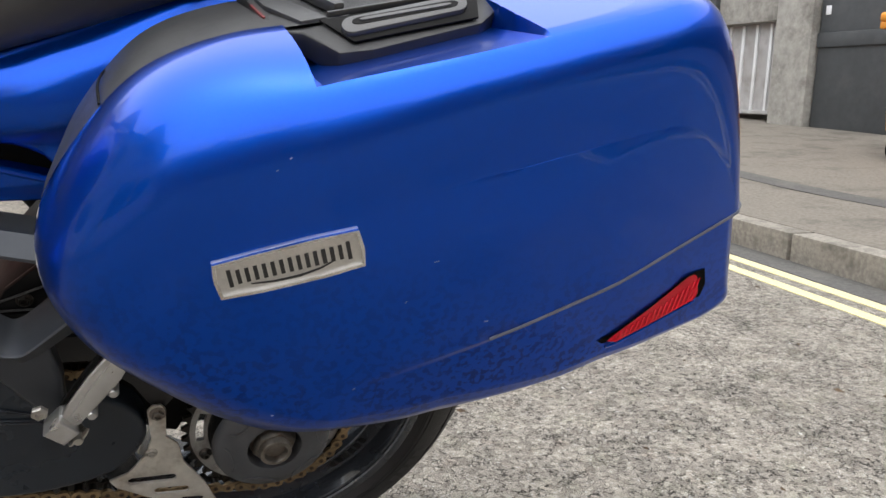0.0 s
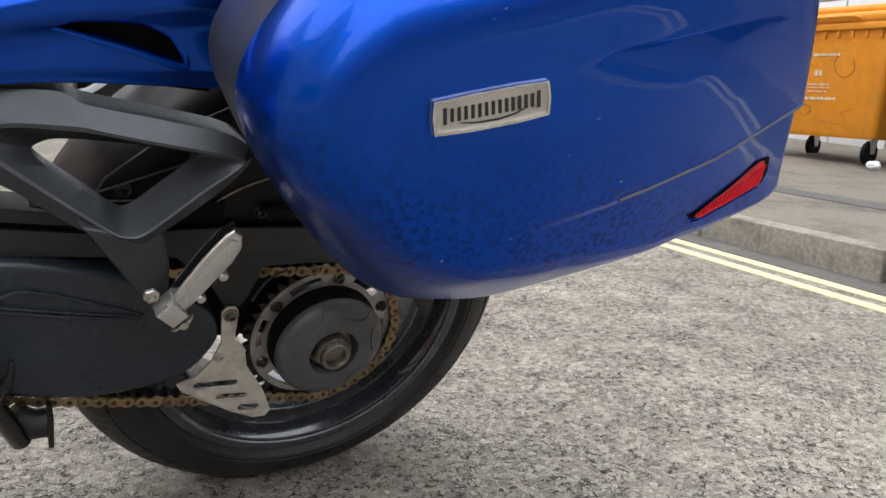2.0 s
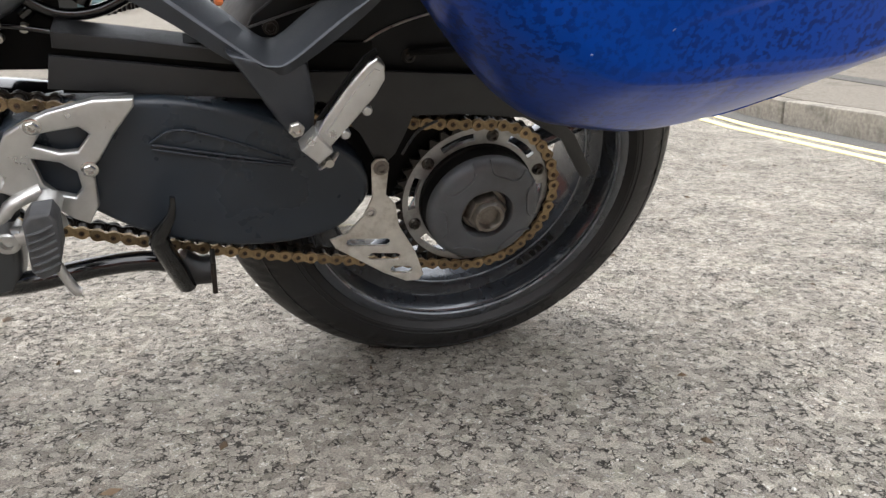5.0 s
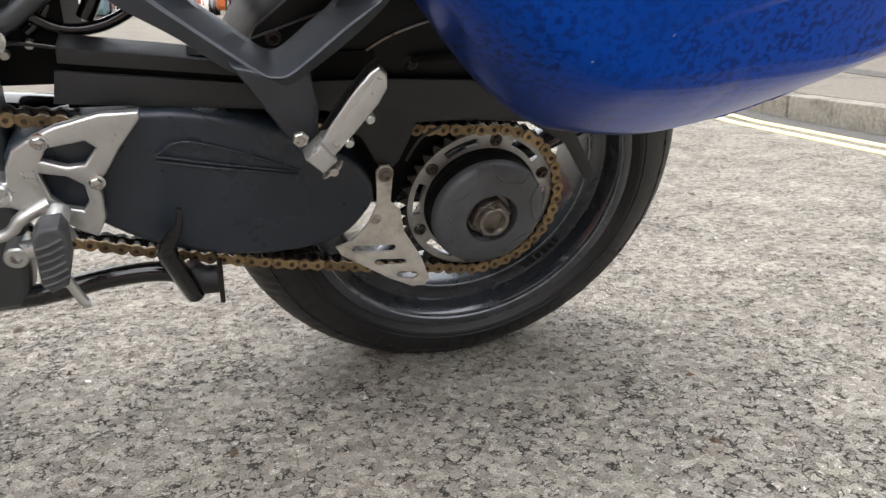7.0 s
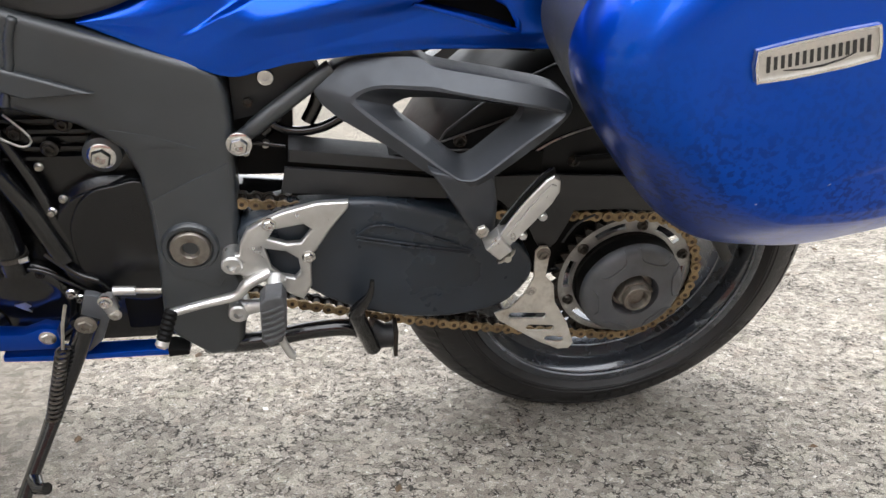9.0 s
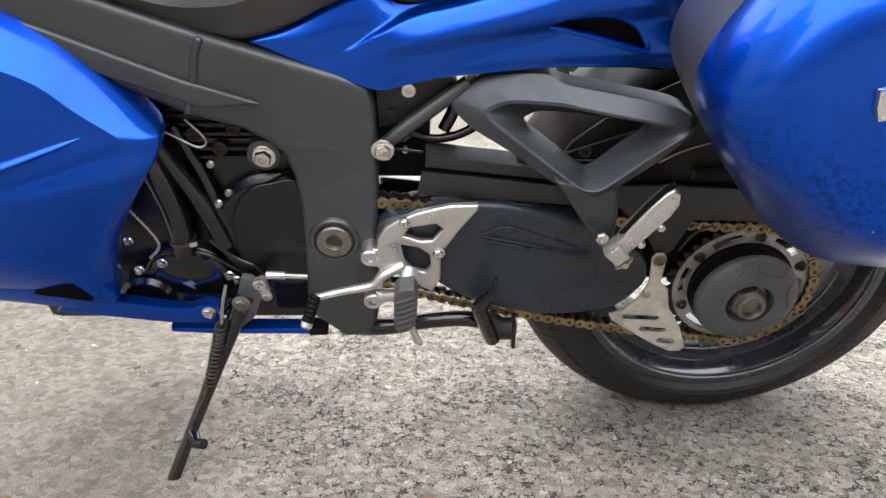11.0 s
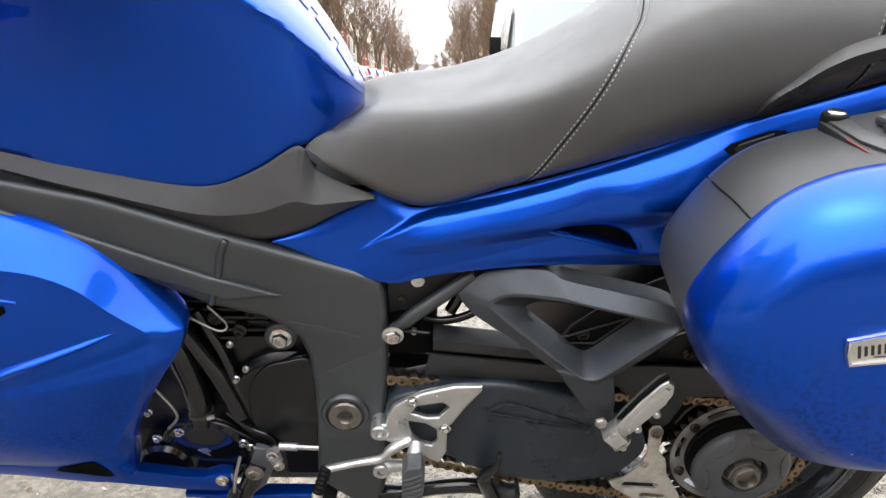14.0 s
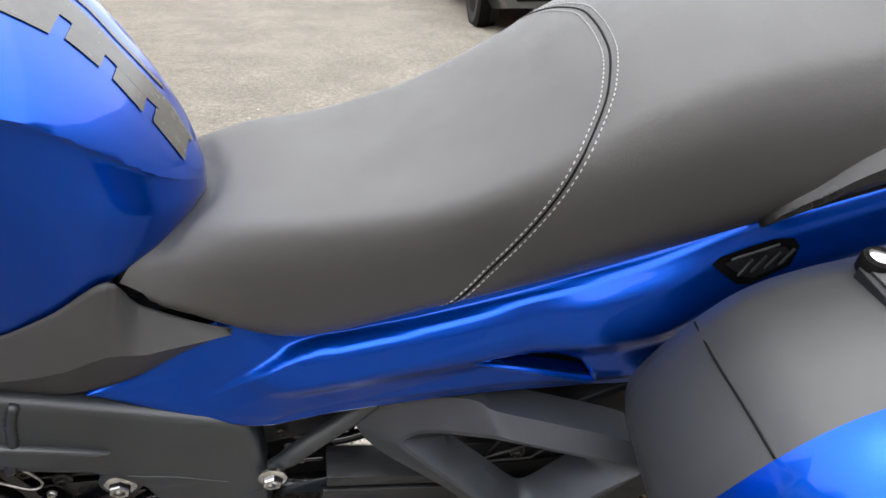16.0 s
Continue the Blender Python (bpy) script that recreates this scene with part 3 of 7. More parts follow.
sprocket()
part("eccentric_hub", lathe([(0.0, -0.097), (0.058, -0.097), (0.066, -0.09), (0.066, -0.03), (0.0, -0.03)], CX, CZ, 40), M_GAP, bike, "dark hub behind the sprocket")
# near-black plate filling the space between chain, guard and wheel
part("chain_backplate", plate([(-0.20, 0.142), (-0.02, 0.135), (-0.02, 0.072), (-0.083, 0.034), (-0.103, -0.004), (-0.128, 0.004), (-0.150, 0.05)], -0.094, -0.088, bevel=0.002), M_GAP, bike, "near-black plate behind the chain")


def chain():
    """Links along the top run, round the sprocket and along the bottom run."""
    pts = []
    a_top, a_bot = radians(93), radians(-105.5)
    top0 = Vector((CX + RP * math.cos(a_top), 0, CZ + RP * math.sin(a_top)))
    bot0 = Vector((CX + RP * math.cos(a_bot), 0, CZ + RP * math.sin(a_bot)))
    front_top = Vector((-0.53, 0, 0.143))
    front_bot = Vector((-0.53, 0, 0.012))
    path = [front_top.lerp(top0, i / 40) - Vector((0, 0, 0.004 * math.sin(math.pi * i / 40))) for i in range(40)]
    path += [Vector((CX + RP * math.cos(a_top + (a_bot - a_top) * i / 60), 0, CZ + RP * math.sin(a_top + (a_bot - a_top) * i / 60))) for i in range(60)]
    path += [bot0.lerp(front_bot, i / 40) - Vector((0, 0, 0.012 * math.sin(math.pi * i / 40))) for i in range(41)]
    pins, last = [path[0]], path[0]
    for q in path[1:]:
        while (q - last).length >= PITCH:
            last = last + (q - last).normalized() * PITCH
            pins.append(last.copy())
    def link_mesh(h, w, y):
        bm = bmesh.new()
        ring = []
        for j in range(9):
            a = radians(90 + 180 * j / 8)
            ring.append((-PITCH / 2 + h * math.cos(a), h * math.sin(a)))
        ring.append((0, -h * 0.62))
        for j in range(9):
            a = radians(-90 + 180 * j / 8)
            ring.append((PITCH / 2 + h * math.cos(a), h * math.sin(a)))
        ring.append((0, h * 0.62))
        plate(ring, -(y + w / 2), -(y - w / 2), bm=bm)
        near = len(bm.faces)
        plate(ring, y + w / 2, y - w / 2, bm=bm)
        far = len(bm.faces)
        for px_ in (-PITCH / 2, PITCH / 2):
            lathe([(0.0030, -y + w), (0.0030, -y - w / 2 - 0.0010), (0.0022, -y - w / 2 - 0.0014), (0.0012, -y - w / 2 - 0.0006), (0.0, -y - w / 2 - 0.0006)], px_, 0, 10, bm)
        me = bpy.data.meshes.new("link")
        bmesh.ops.recalc_face_normals(bm, faces=bm.faces)
        bm.faces.ensure_lookup_table()
        for f in bm.faces[near:far]:
            f.material_index = 1
        for f in bm.faces[far:]:
            f.material_index = 2
        bm.to_mesh(me)
        bm.free()
        me.materials.append(M_CHAIN)
        me.materials.append(M_GREASE)
        me.materials.append(M_RUST)
        return me
    outer, inner = link_mesh(0.0074, 0.0022, 0.0098), link_mesh(0.0069, 0.0022, 0.0070)
    bm = bmesh.new()
    for q in pins:
        lathe([(0.005, SY - 0.006), (0.005, SY + 0.006)], q.x, q.z, 10, bm)
        lathe([(0.0028, SY - 0.0118), (0.0028, SY + 0.011)], q.x, q.z, 8, bm)
    ch = part("drive_chain", bm, M_GREASE, bike, "gold drive chain with rust and grease")
    for i, (a, b) in enumerate(zip(pins, pins[1:])):
        ob = new("link", outer if i % 2 else inner)
        ob.parent = ch
        d = b - a
        ob.matrix_local = Matrix.Translation(((a.x + b.x) / 2, SY, (a.z + b.z) / 2)) @ Matrix.Rotation(-math.atan2(d.z, d.x), 4, "Y")


chain()
part("front_sprocket", lathe([(0.045, SY - 0.004), (0.045, SY + 0.004)], -0.545, 0.076, 24), M_GREASE, bike)

# swing arm side: dark cover, chain guard, mudguard, silver plate
cov = [(-0.50, 0.118), (-0.44, 0.138), (-0.372, 0.149), (-0.319, 0.146), (-0.249, 0.127), (-0.185, 0.094), (-0.150, 0.067), (-0.137, 0.036), (-0.146, 0.010), (-0.177, -0.020), (-0.238, -0.031), (-0.315, -0.025), (-0.388, -0.002), (-0.45, 0.04), (-0.50, 0.07)]
cover = part("swingarm_cover", plate([q[:2] for q in loop([(a, b, 0) for a, b in cov], 72)], -0.132, -0.07, bevel=0.009, segments=4, bend=lambda x, z: -0.006 * math.exp(-((x + 0.28) / 0.1) ** 2)), M_COVER, bike, "dark grey swingarm cover with a raised outline")
motif = [(-0.367, -0.1385, 0.104), (-0.346, -0.1392, 0.118), (-0.319, -0.1396, 0.115), (-0.262, -0.1396, 0.094), (-0.221, -0.1385, 0.075)]
part("outline_ridge", tube(motif, 0.0013, 6, 24), M_COVER, cover)
for dz in (0.0, -0.005):
    part("outline_ridge", tube([(-0.366, -0.1385, 0.103 + dz), (-0.30, -0.1400, 0.090 + dz), (-0.222, -0.1385, 0.074 + dz * 0.6)], 0.0012, 6, 20), M_COVER, cover)
part("swingarm", tube([(-0.56, -0.03, 0.088), (-0.42, -0.05, 0.08), (-0.25, -0.05, 0.045), (-0.10, -0.035, 0.01), (0.0, -0.03, 0.0)], [0.045, 0.048, 0.045, 0.042, 0.04], 16, 24, flat=1.0), M_GLOSS, bike, "black single-sided swingarm")
guard_top = [(-0.446, 0.191), (-0.36, 0.1815), (-0.27, 0.172), (-0.20, 0.172), (-0.13, 0.172), (-0.02, 0.166), (0.06, 0.132), (0.115, 0.088), (0.150, 0.036), (0.147, 0.026), (0.136, 0.028)]
guard_bot = [(0.098, 0.082), (0.045, 0.112), (-0.03, 0.119), (-0.091, 0.119), (-0.096, 0.102), (-0.108, 0.072), (-0.118, 0.061), (-0.128, 0.062), (-0.136, 0.074), (-0.150, 0.10), (-0.19, 0.138), (-0.289, 0.146), (-0.40, 0.154), (-0.452, 0.158)]
cg = part("chain_guard", plate(guard_top + guard_bot, -0.1245, -0.1185, bevel=0.002), M_PLASTIC, bike, "long black chain guard")
part("upper_channel", plate([(-0.441, 0.214), (-0.37, 0.205), (-0.27, 0.193), (-0.27, 0.179), (-0.36, 0.189), (-0.442, 0.198)], -0.124, -0.085, bevel=0.002), M_PLASTIC, cg)
part("guard_ridge", tube([(-0.10, -0.125, 0.072), (-0.085, -0.126, 0.10), (-0.062, -0.125, 0.113)], 0.0016, 6, 12), M_PLASTIC, cg)
# near-black block that keeps the space behind the guard dark
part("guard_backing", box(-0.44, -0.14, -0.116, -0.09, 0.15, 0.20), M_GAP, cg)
part("mudguard_side", plate([(-0.30, 0.150), (-0.13, 0.150), (0.0, 0.140), (0.06, 0.120), (0.13, 0.19), (0.08, 0.29), (-0.02, 0.325), (-0.12, 0.315), (-0.20, 0.275), (-0.26, 0.225)], -0.112, -0.102, bevel=0.004), M_HUG, cg)
fin = [(-0.2929, -0.115, 0.2047), (-0.184, -0.115, 0.245), (-0.2275, -0.115, 0.2034)]
for p_, q_ in zip(fin, fin[1:] + fin[:1]):
    part("fin_ridge", tube([p_, q_], 0.0013, 6), M_TRIM, cg)
bolt(cg, -0.243, -0.114, 0.215, 0.006, 0.005, M_GREASE)
part("guard_edge", tube([(-0.172, -0.114, 0.180), (-0.139, -0.114, 0.206), (-0.109, -0.114, 0.221), (-0.075, -0.114, 0.232)], 0.0013, 6, 16), M_STEEL, cg)
part("cable_clip", tube([(-0.10, -0.118, 0.190), (-0.07, -0.120, 0.192), (-0.045, -0.120, 0.194)], 0.004, 8), M_GAP, cg)
bolt(cg, -0.098, -0.112, 0.184, 0.006, 0.006, M_GREASE)
hug = bmesh.new()
rings = []
for k in range(25):
    a = radians(48 + 118 * k / 24)
    rings.append([Vector((AXLE_X + r * math.cos(a), y, r * math.sin(a))) for r, y in ((0.325, -0.10), (0.333, -0.085), (0.337, -0.04), (0.338, 0.0), (0.337, 0.04), (0.333, 0.085), (0.325, 0.10), (0.321, 0.085), (0.331, 0.0), (0.321, -0.085))])
part("mudguard", skin(rings, bm=hug), M_HUG, bike, "black rear mudguard over the tyre")
for k, (rr, aa) in enumerate(((0.30, 132), (0.27, 140))):
    part("mudguard_rib", tube([(AXLE_X + rr * math.cos(radians(aa - 30)), -0.096, rr * math.sin(radians(aa - 30))), (AXLE_X + (rr + 0.03) * math.cos(radians(aa)), -0.1, (rr + 0.03) * math.sin(radians(aa))), (AXLE_X + rr * math.cos(radians(aa + 25)), -0.09, rr * math.sin(radians(aa + 25)))], 0.003, 6, 16), M_GLOSS, bike)

gp = [(-0.136, 0.063), (-0.131, 0.070), (-0.121, 0.070), (-0.116, 0.063), (-0.117, 0.022), (-0.104, 0.008), (-0.098, -0.022), (-0.074, -0.062), (-0.060, -0.098), (-0.066, -0.107), (-0.082, -0.107), (-0.112, -0.091), (-0.174, -0.048), (-0.181, -0.036), (-0.160, -0.028), (-0.141, -0.004), (-0.133, 0.02)]
slots = []
for cx_, cz_, ln, tl in ((-0.134, -0.043, 0.044, -4), (-0.113, -0.066, 0.030, -6), (-0.090, -0.088, 0.018, -8)):
    ring = []
    for j in range(8):
        a = radians(90 + 180 * j / 7)
        ring.append((-ln / 2 + 0.0052 * math.cos(a), 0.0052 * math.sin(a)))
    for j in range(8):
        a = radians(-90 + 180 * j / 7)
        ring.append((ln / 2 + 0.0052 * math.cos(a), 0.0052 * math.sin(a)))
    c, s = math.cos(radians(tl)), math.sin(radians(tl))
    slots.append([(cx_ + u * c - w * s, cz_ + u * s + w * c) for u, w in ring])
gpl = part("sprocket_guard", plate(gp, -0.1305, -0.1265, slots, bevel=0.0008), M_GUARD, bike, "pale alloy sprocket guard with three slots")
bolt(gpl, -0.125, -0.1305, 0.059, 0.0068, 0.006, M_NUT)
bolt(gpl, -0.134, -0.1305, 0.000, 0.0052, 0.0045, M_STEEL)

# pillion footrest bracket and its folded peg
V_OUT = [(-0.412, 0.276), (-0.4, 0.291), (-0.376, 0.309), (-0.347, 0.316), (-0.301, 0.32), (-0.279, 0.312), (-0.215, 0.307), (-0.156, 0.301), (-0.137, 0.289), (-0.143, 0.272), (-0.182, 0.236), (-0.234, 0.198), (-0.252, 0.197), (-0.287, 0.203), (-0.336, 0.229), (-0.39, 0.254)]
V_RIDGE = [(-0.366, 0.273), (-0.364, 0.278), (-0.355, 0.284), (-0.336, 0.289), (-0.297, 0.291), (-0.275, 0.291), (-0.218, 0.287), (-0.164, 0.284), (-0.15, 0.283), (-0.152, 0.277), (-0.186, 0.252), (-0.234, 0.213), (-0.25, 0.207), (-0.263, 0.21), (-0.305, 0.234), (-0.346, 0.259)]
V_HOLE = [(-0.324, 0.261), (-0.323, 0.265), (-0.317, 0.269), (-0.307, 0.273), (-0.289, 0.275), (-0.27, 0.276), (-0.228, 0.276), (-0.185, 0.275), (-0.183, 0.274), (-0.184, 0.271), (-0.191, 0.259), (-0.214, 0.24), (-0.243, 0.217), (-0.258, 0.217), (-0.284, 0.233), (-0.316, 0.252)]


def footrest_bracket(side, material, name, label):
    """A triangular frame whose front rises to a ridge round its opening."""
    def ring(pts, set_back, grow=0.0):
        c = (-0.26, 0.285)
        q = loop([(x + (x - c[0]) * grow, z + (z - c[1]) * grow, 0) for x, z in pts], 128)
        return [Vector((v.x, side * (set_back - 0.352 - 0.28 * v.x + 0.429 * v.y), v.y)) for v in q]
    ridge = ring(V_RIDGE, 0.0)
    rings = [ring(V_OUT, 0.045, -0.02), ring(V_OUT, 0.018), ring(V_OUT, 0.0125, -0.006), ring(V_OUT, 0.009, -0.018)]
    near = [a.lerp(b, 0.85) + Vector((0, -0.002 * side, 0)) for a, b in zip(rings[-1], ridge)]
    rings += [near, ridge, [a.lerp(b, 0.12) for a, b in zip(ridge, ring(V_HOLE, 0.030))], ring(V_HOLE, 0.028), ring(V_HOLE, 0.045), ring(V_OUT, 0.045, -0.02)]
    ob = part(name, skin(rings, cap0=False, cap1=False), material, bike, label, angle=20)
    leg = [(-0.291, 0.217), (-0.263, 0.21), (-0.249, 0.206), (-0.218, 0.21), (-0.21, 0.171), (-0.21, 0.138), (-0.216, 0.12), (-0.228, 0.125), (-0.245, 0.147)]
    part("leg", plate(leg, -0.190 * side, -0.165 * side, bevel=0.006, segments=3), material, ob)
    return ob


br = footrest_bracket(1, M_BRACKET, "footrest_bracket", "graphite grey triangular pillion footrest bracket")
footrest_bracket(-1, M_FRAME, "footrest_bracket", "far pillion footrest bracket in black")
bolt(br, -0.231, -0.208, 0.150, 0.0078, 0.005, M_STEEL, flange=False)
peg = part("pillion_footrest", plate([(-0.216, 0.142), (-0.203, 0.129), (-0.190, 0.146), (-0.178, 0.160), (-0.158, 0.186), (-0.150, 0.202), (-0.151, 0.216), (-0.159, 0.223), (-0.167, 0.218), (-0.186, 0.194), (-0.205, 0.165)], -0.219, -0.199, bevel=0.0035, segments=3), M_ALLOY, bike, "folded silver pillion footrest")
part("tread_face", plate([(-0.205, 0.150), (-0.196, 0.141), (-0.158, 0.190), (-0.154, 0.203), (-0.156, 0.212), (-0.162, 0.214), (-0.182, 0.187)], -0.2215, -0.2185, bevel=0.0012), M_ALLOY, peg, "worn bright tread face")
# near-black strip along the peg's upper edge
part("footrest_rubber", plate([(-0.213, 0.161), (-0.190, 0.197), (-0.170, 0.224), (-0.160, 0.231), (-0.157, 0.226), (-0.168, 0.219), (-0.187, 0.195), (-0.207, 0.162)], -0.2165, -0.2115, bevel=0.0008), M_GAP, peg)
for bx, bz in ((-0.186, 0.148), (-0.166, 0.172)):
    part("tread_lug", lathe([(0.0, -0.2225), (0.0038, -0.2222), (0.0052, -0.220), (0.0052, -0.206), (0.0, -0.206)], bx, bz, 16), M_ALLOY, peg)
part("hinge_step", plate([(-0.229, 0.136), (-0.212, 0.120), (-0.198, 0.133), (-0.214, 0.152)], -0.2275, -0.203, bevel=0.003, segments=3), M_ALLOY, peg)
part("hinge_pin", lathe([(0.0, -0.222), (0.0042, -0.2215), (0.0048, -0.220), (0.0048, -0.20)], -0.2005, 0.1175, 14), M_STEEL, peg)
spr = [(-0.207 + 0.012 * f + 0.0058 * math.cos(f * 2 * math.pi * 5) * 0.6, -0.212 + 0.0058 * math.sin(f * 2 * math.pi * 5), 0.112 + 0.008 * f + 0.0058 * math.cos(f * 2 * math.pi * 5) * 0.8) for f in (i / 60 for i in range(61))]
part("pivot_spring", tube(spr, 0.0014, 6), M_STEEL, peg)

# strut from the frame to the bracket
part("bracket_strut", tube([(-0.494, -0.110, 0.221), (-0.482, -0.110, 0.231), (-0.478, -0.110, 0.234), (-0.462, -0.108, 0.247), (-0.39, -0.098, 0.300)], [0.0085, 0.0085, 0.0100, 0.0100, 0.0095], 14), M_FRAME, bike, "black tubular strut")
bolt(bike, -0.494, -0.122, 0.221, 0.0105, 0.009, M_CHROME)

for pth, r in (([(-0.505, -0.075, 0.262), (-0.475, -0.082, 0.238), (-0.440, -0.080, 0.216), (-0.40, -0.075, 0.218), (-0.36, -0.07, 0.24)], 0.0062), ([(-0.452, -0.066, 0.300), (-0.440, -0.07, 0.262), (-0.452, -0.074, 0.230), (-0.470, -0.078, 0.212)], 0.0075), ([(-0.415, -0.06, 0.300), (-0.405, -0.064, 0.255), (-0.418, -0.068, 0.222)], 0.0085), ([(-0.505, -0.088, 0.205), (-0.478, -0.094, 0.208), (-0.445, -0.092, 0.202)], 0.0030)):
    part("hose", tube(pth, r, 10, 20), M_GLOSS, bike)
for x_, z_ in ((-0.478, 0.226), (-0.467, 0.206), (-0.490, 0.196)):
    part("hose_clip", lathe([(0.0, -0.0965), (0.0042, -0.096), (0.0048, -0.090), (0.0, -0.088)], x_, z_, 12), M_STEEL, bike)

# frame
fo = [(-1.12, 0.500), (-0.956, 0.453), (-0.835, 0.419), (-0.694, 0.363), (-0.530, 0.309), (-0.510, 0.298), (-0.503, 0.275), (-0.501, 0.214), (-0.504, 0.077), (-0.506, -0.030), (-0.512, -0.064), (-0.520, -0.071), (-0.553, -0.075), (-0.568, -0.063), (-0.594, -0.041), (-0.605, -0.022), (-0.603, 0.033), (-0.601, 0.071), (-0.602, 0.136), (-0.607, 0.180), (-0.618, 0.212), (-0.636, 0.228), (-0.661, 0.243), (-0.72, 0.264), (-0.852, 0.334), (-0.971, 0.398), (-1.12, 0.45)]
fbend = lambda x, z: -0.10 * max(0, -0.66 - x) - 0.012 * max(0, 0.15 - z) / 0.15
fr = part("frame", plate(fo, -0.117, -0.065, bevel=0.010, segments=3, bend=fbend), M_FRAME, bike, "satin black aluminium frame spar")
part("spar_rib", plate([(-1.12, 0.480), (-0.97, 0.428), (-0.85, 0.374), (-0.72, 0.312), (-0.634, 0.281), (-0.70, 0.277), (-0.852, 0.341), (-0.971, 0.405), (-1.12, 0.456)], -0.124, -0.112, bevel=0.005, segments=3, bend=fbend), M_FRAME, fr)
weld = [(-0.694, 0.360), (-0.703, 0.338), (-0.708, 0.312), (-0.716, 0.290), (-0.722, 0.268)]
wl_ = loop([(x, -0.1165 + fbend(x, z), z) for x, z in weld], 27, closed=False)
part("weld_bead", tube(wl_, [0.0040 + 0.0016 * (k % 2) for k in range(27)], 10), M_FRAME, fr, angle=80)
part("frame_crease", plate([(-0.597, 0.150), (-0.508, 0.197), (-0.509, 0.150), (-0.515, 0.062), (-0.533, 0.030), (-0.586, 0.05), (-0.594, 0.09)], -0.1195, -0.112, bevel=0.0022, bend=fbend), M_FRAME, fr)
part("frame_crease", plate([(-0.628, 0.2385), (-0.585, 0.230), (-0.5375, 0.2133), (-0.575, 0.2165), (-0.607, 0.2120), (-0.617, 0.2200)], -0.1180, -0.112, bevel=0.0008, bend=fbend), M_FRAME, fr)
piv = part("pivot_boss", lathe([(0.034, -0.112), (0.034, -0.124), (0.031, -0.128), (0.027, -0.128), (0.0245, -0.124), (0.0, -0.124)], -0.561, 0.088, 40), M_FRAME, bike)
part("pivot_bolt", lathe([(0.0235, -0.120), (0.0235, -0.129), (0.022, -0.131), (0.0115, -0.131), (0.009, -0.127), (0.009, -0.118), (0.0, -0.118)], -0.561, 0.088, 32), M_NUT, piv, "pitted swingarm pivot bolt")
bolt(fr, -0.645, -0.100, 0.199, 0.0115, 0.010, M_CHROME)
part("bolt_seat", lathe([(0.021, -0.08), (0.021, -0.098), (0.017, -0.1005), (0.0, -0.1005)], -0.645, 0.199, 28), M_FRAME, fr)
part("lower_lug", lathe([(0.017, -0.10), (0.017, -0.124), (0.010, -0.124), (0.008, -0.118), (0, -0.118)], -0.565, -0.035, 24), M_FRAME, fr)

# rider's footrest hanger, heel plate, footrest, gear lever
ho = [(-0.525, 0.080), (-0.518, 0.064), (-0.505, 0.062), (-0.486, 0.051), (-0.468, 0.048), (-0.446, 0.028), (-0.432, 0.021), (-0.421, 0.042), (-0.421, 0.072), (-0.424, 0.084), (-0.414, 0.093), (-0.398, 0.120), (-0.376, 0.150), (-0.376, 0.158), (-0.412, 0.157), (-0.452, 0.146), (-0.474, 0.136), (-0.493, 0.124), (-0.502, 0.105), (-0.504, 0.090), (-0.516, 0.090)]
h1 = [(-0.470, 0.111), (-0.462, 0.124), (-0.428, 0.130), (-0.419, 0.122), (-0.432, 0.104), (-0.448, 0.103)]
h2 = [(-0.474, 0.098), (-0.468, 0.070), (-0.458, 0.058), (-0.441, 0.053), (-0.434, 0.062), (-0.436, 0.082), (-0.450, 0.093)]
hg = part("footrest_hanger", plate(ho, -0.150, -0.139, [h1, h2], bevel=0.0035, segments=3), M_ALLOY, bike, "cast silver rider footrest hanger and heel plate")
part("mounting_boss", lathe([(0.0125, -0.118), (0.0125, -0.152), (0.0105, -0.154), (0.006, -0.154), (0.0055, -0.147), (0, -0.147)], -0.513, 0.078, 24), M_ALLOY, hg)
part("lower_stay", tube([(-0.512, -0.140, 0.005), (-0.48, -0.146, 0.014), (-0.458, -0.150, 0.03)], [0.0105, 0.0085, 0.009], 12), M_ALLOY, hg)
part("mounting_boss", lathe([(0.0125, -0.118), (0.0125, -0.150), (0.0105, -0.152), (0.006, -0.152), (0.0055, -0.145), (0, -0.145)], -0.512, 0.004, 24), M_ALLOY, hg)
bolt(hg, -0.467, -0.150, 0.132, 0.0062, 0.004, M_CHROME)
bolt(hg, -0.424, -0.150, 0.085, 0.0062, 0.004, M_CHROME)
rp = part("rider_footrest", tube([(-0.462, -0.152, 0.058), (-0.465, -0.17, 0.052), (-0.466, -0.185, 0.046)], [0.011, 0.012, 0.011], 12), M_ALLOY, bike, "ribbed rubber rider footrest")
pad = plate([(-0.481, 0.062), (-0.474, 0.071), (-0.456, 0.073), (-0.451, 0.062), (-0.452, 0.028), (-0.458, 0.006), (-0.474, -0.002), (-0.482, 0.008)], -0.210, -0.180, bevel=0.004, segments=3)
part("footrest_rubber", pad, M_PEGRUB, rp, "grey ribbed footrest rubber")
for k in range(6):
    z = 0.012 + 0.0085 * k
    part("rubber_rib", tube([(-0.479, -0.2095, z - 0.004), (-0.467, -0.211, z), (-0.455, -0.2095, z + 0.006)], 0.0019, 6), M_PEGRUB, rp)
part("hero_peg", tube([(-0.465, -0.186, 0.004), (-0.457, -0.188, -0.018), (-0.450, -0.190, -0.032), (-0.445, -0.190, -0.033)], [0.0055, 0.005, 0.0055, 0.0045], 10, 10), M_ALLOY, rp)
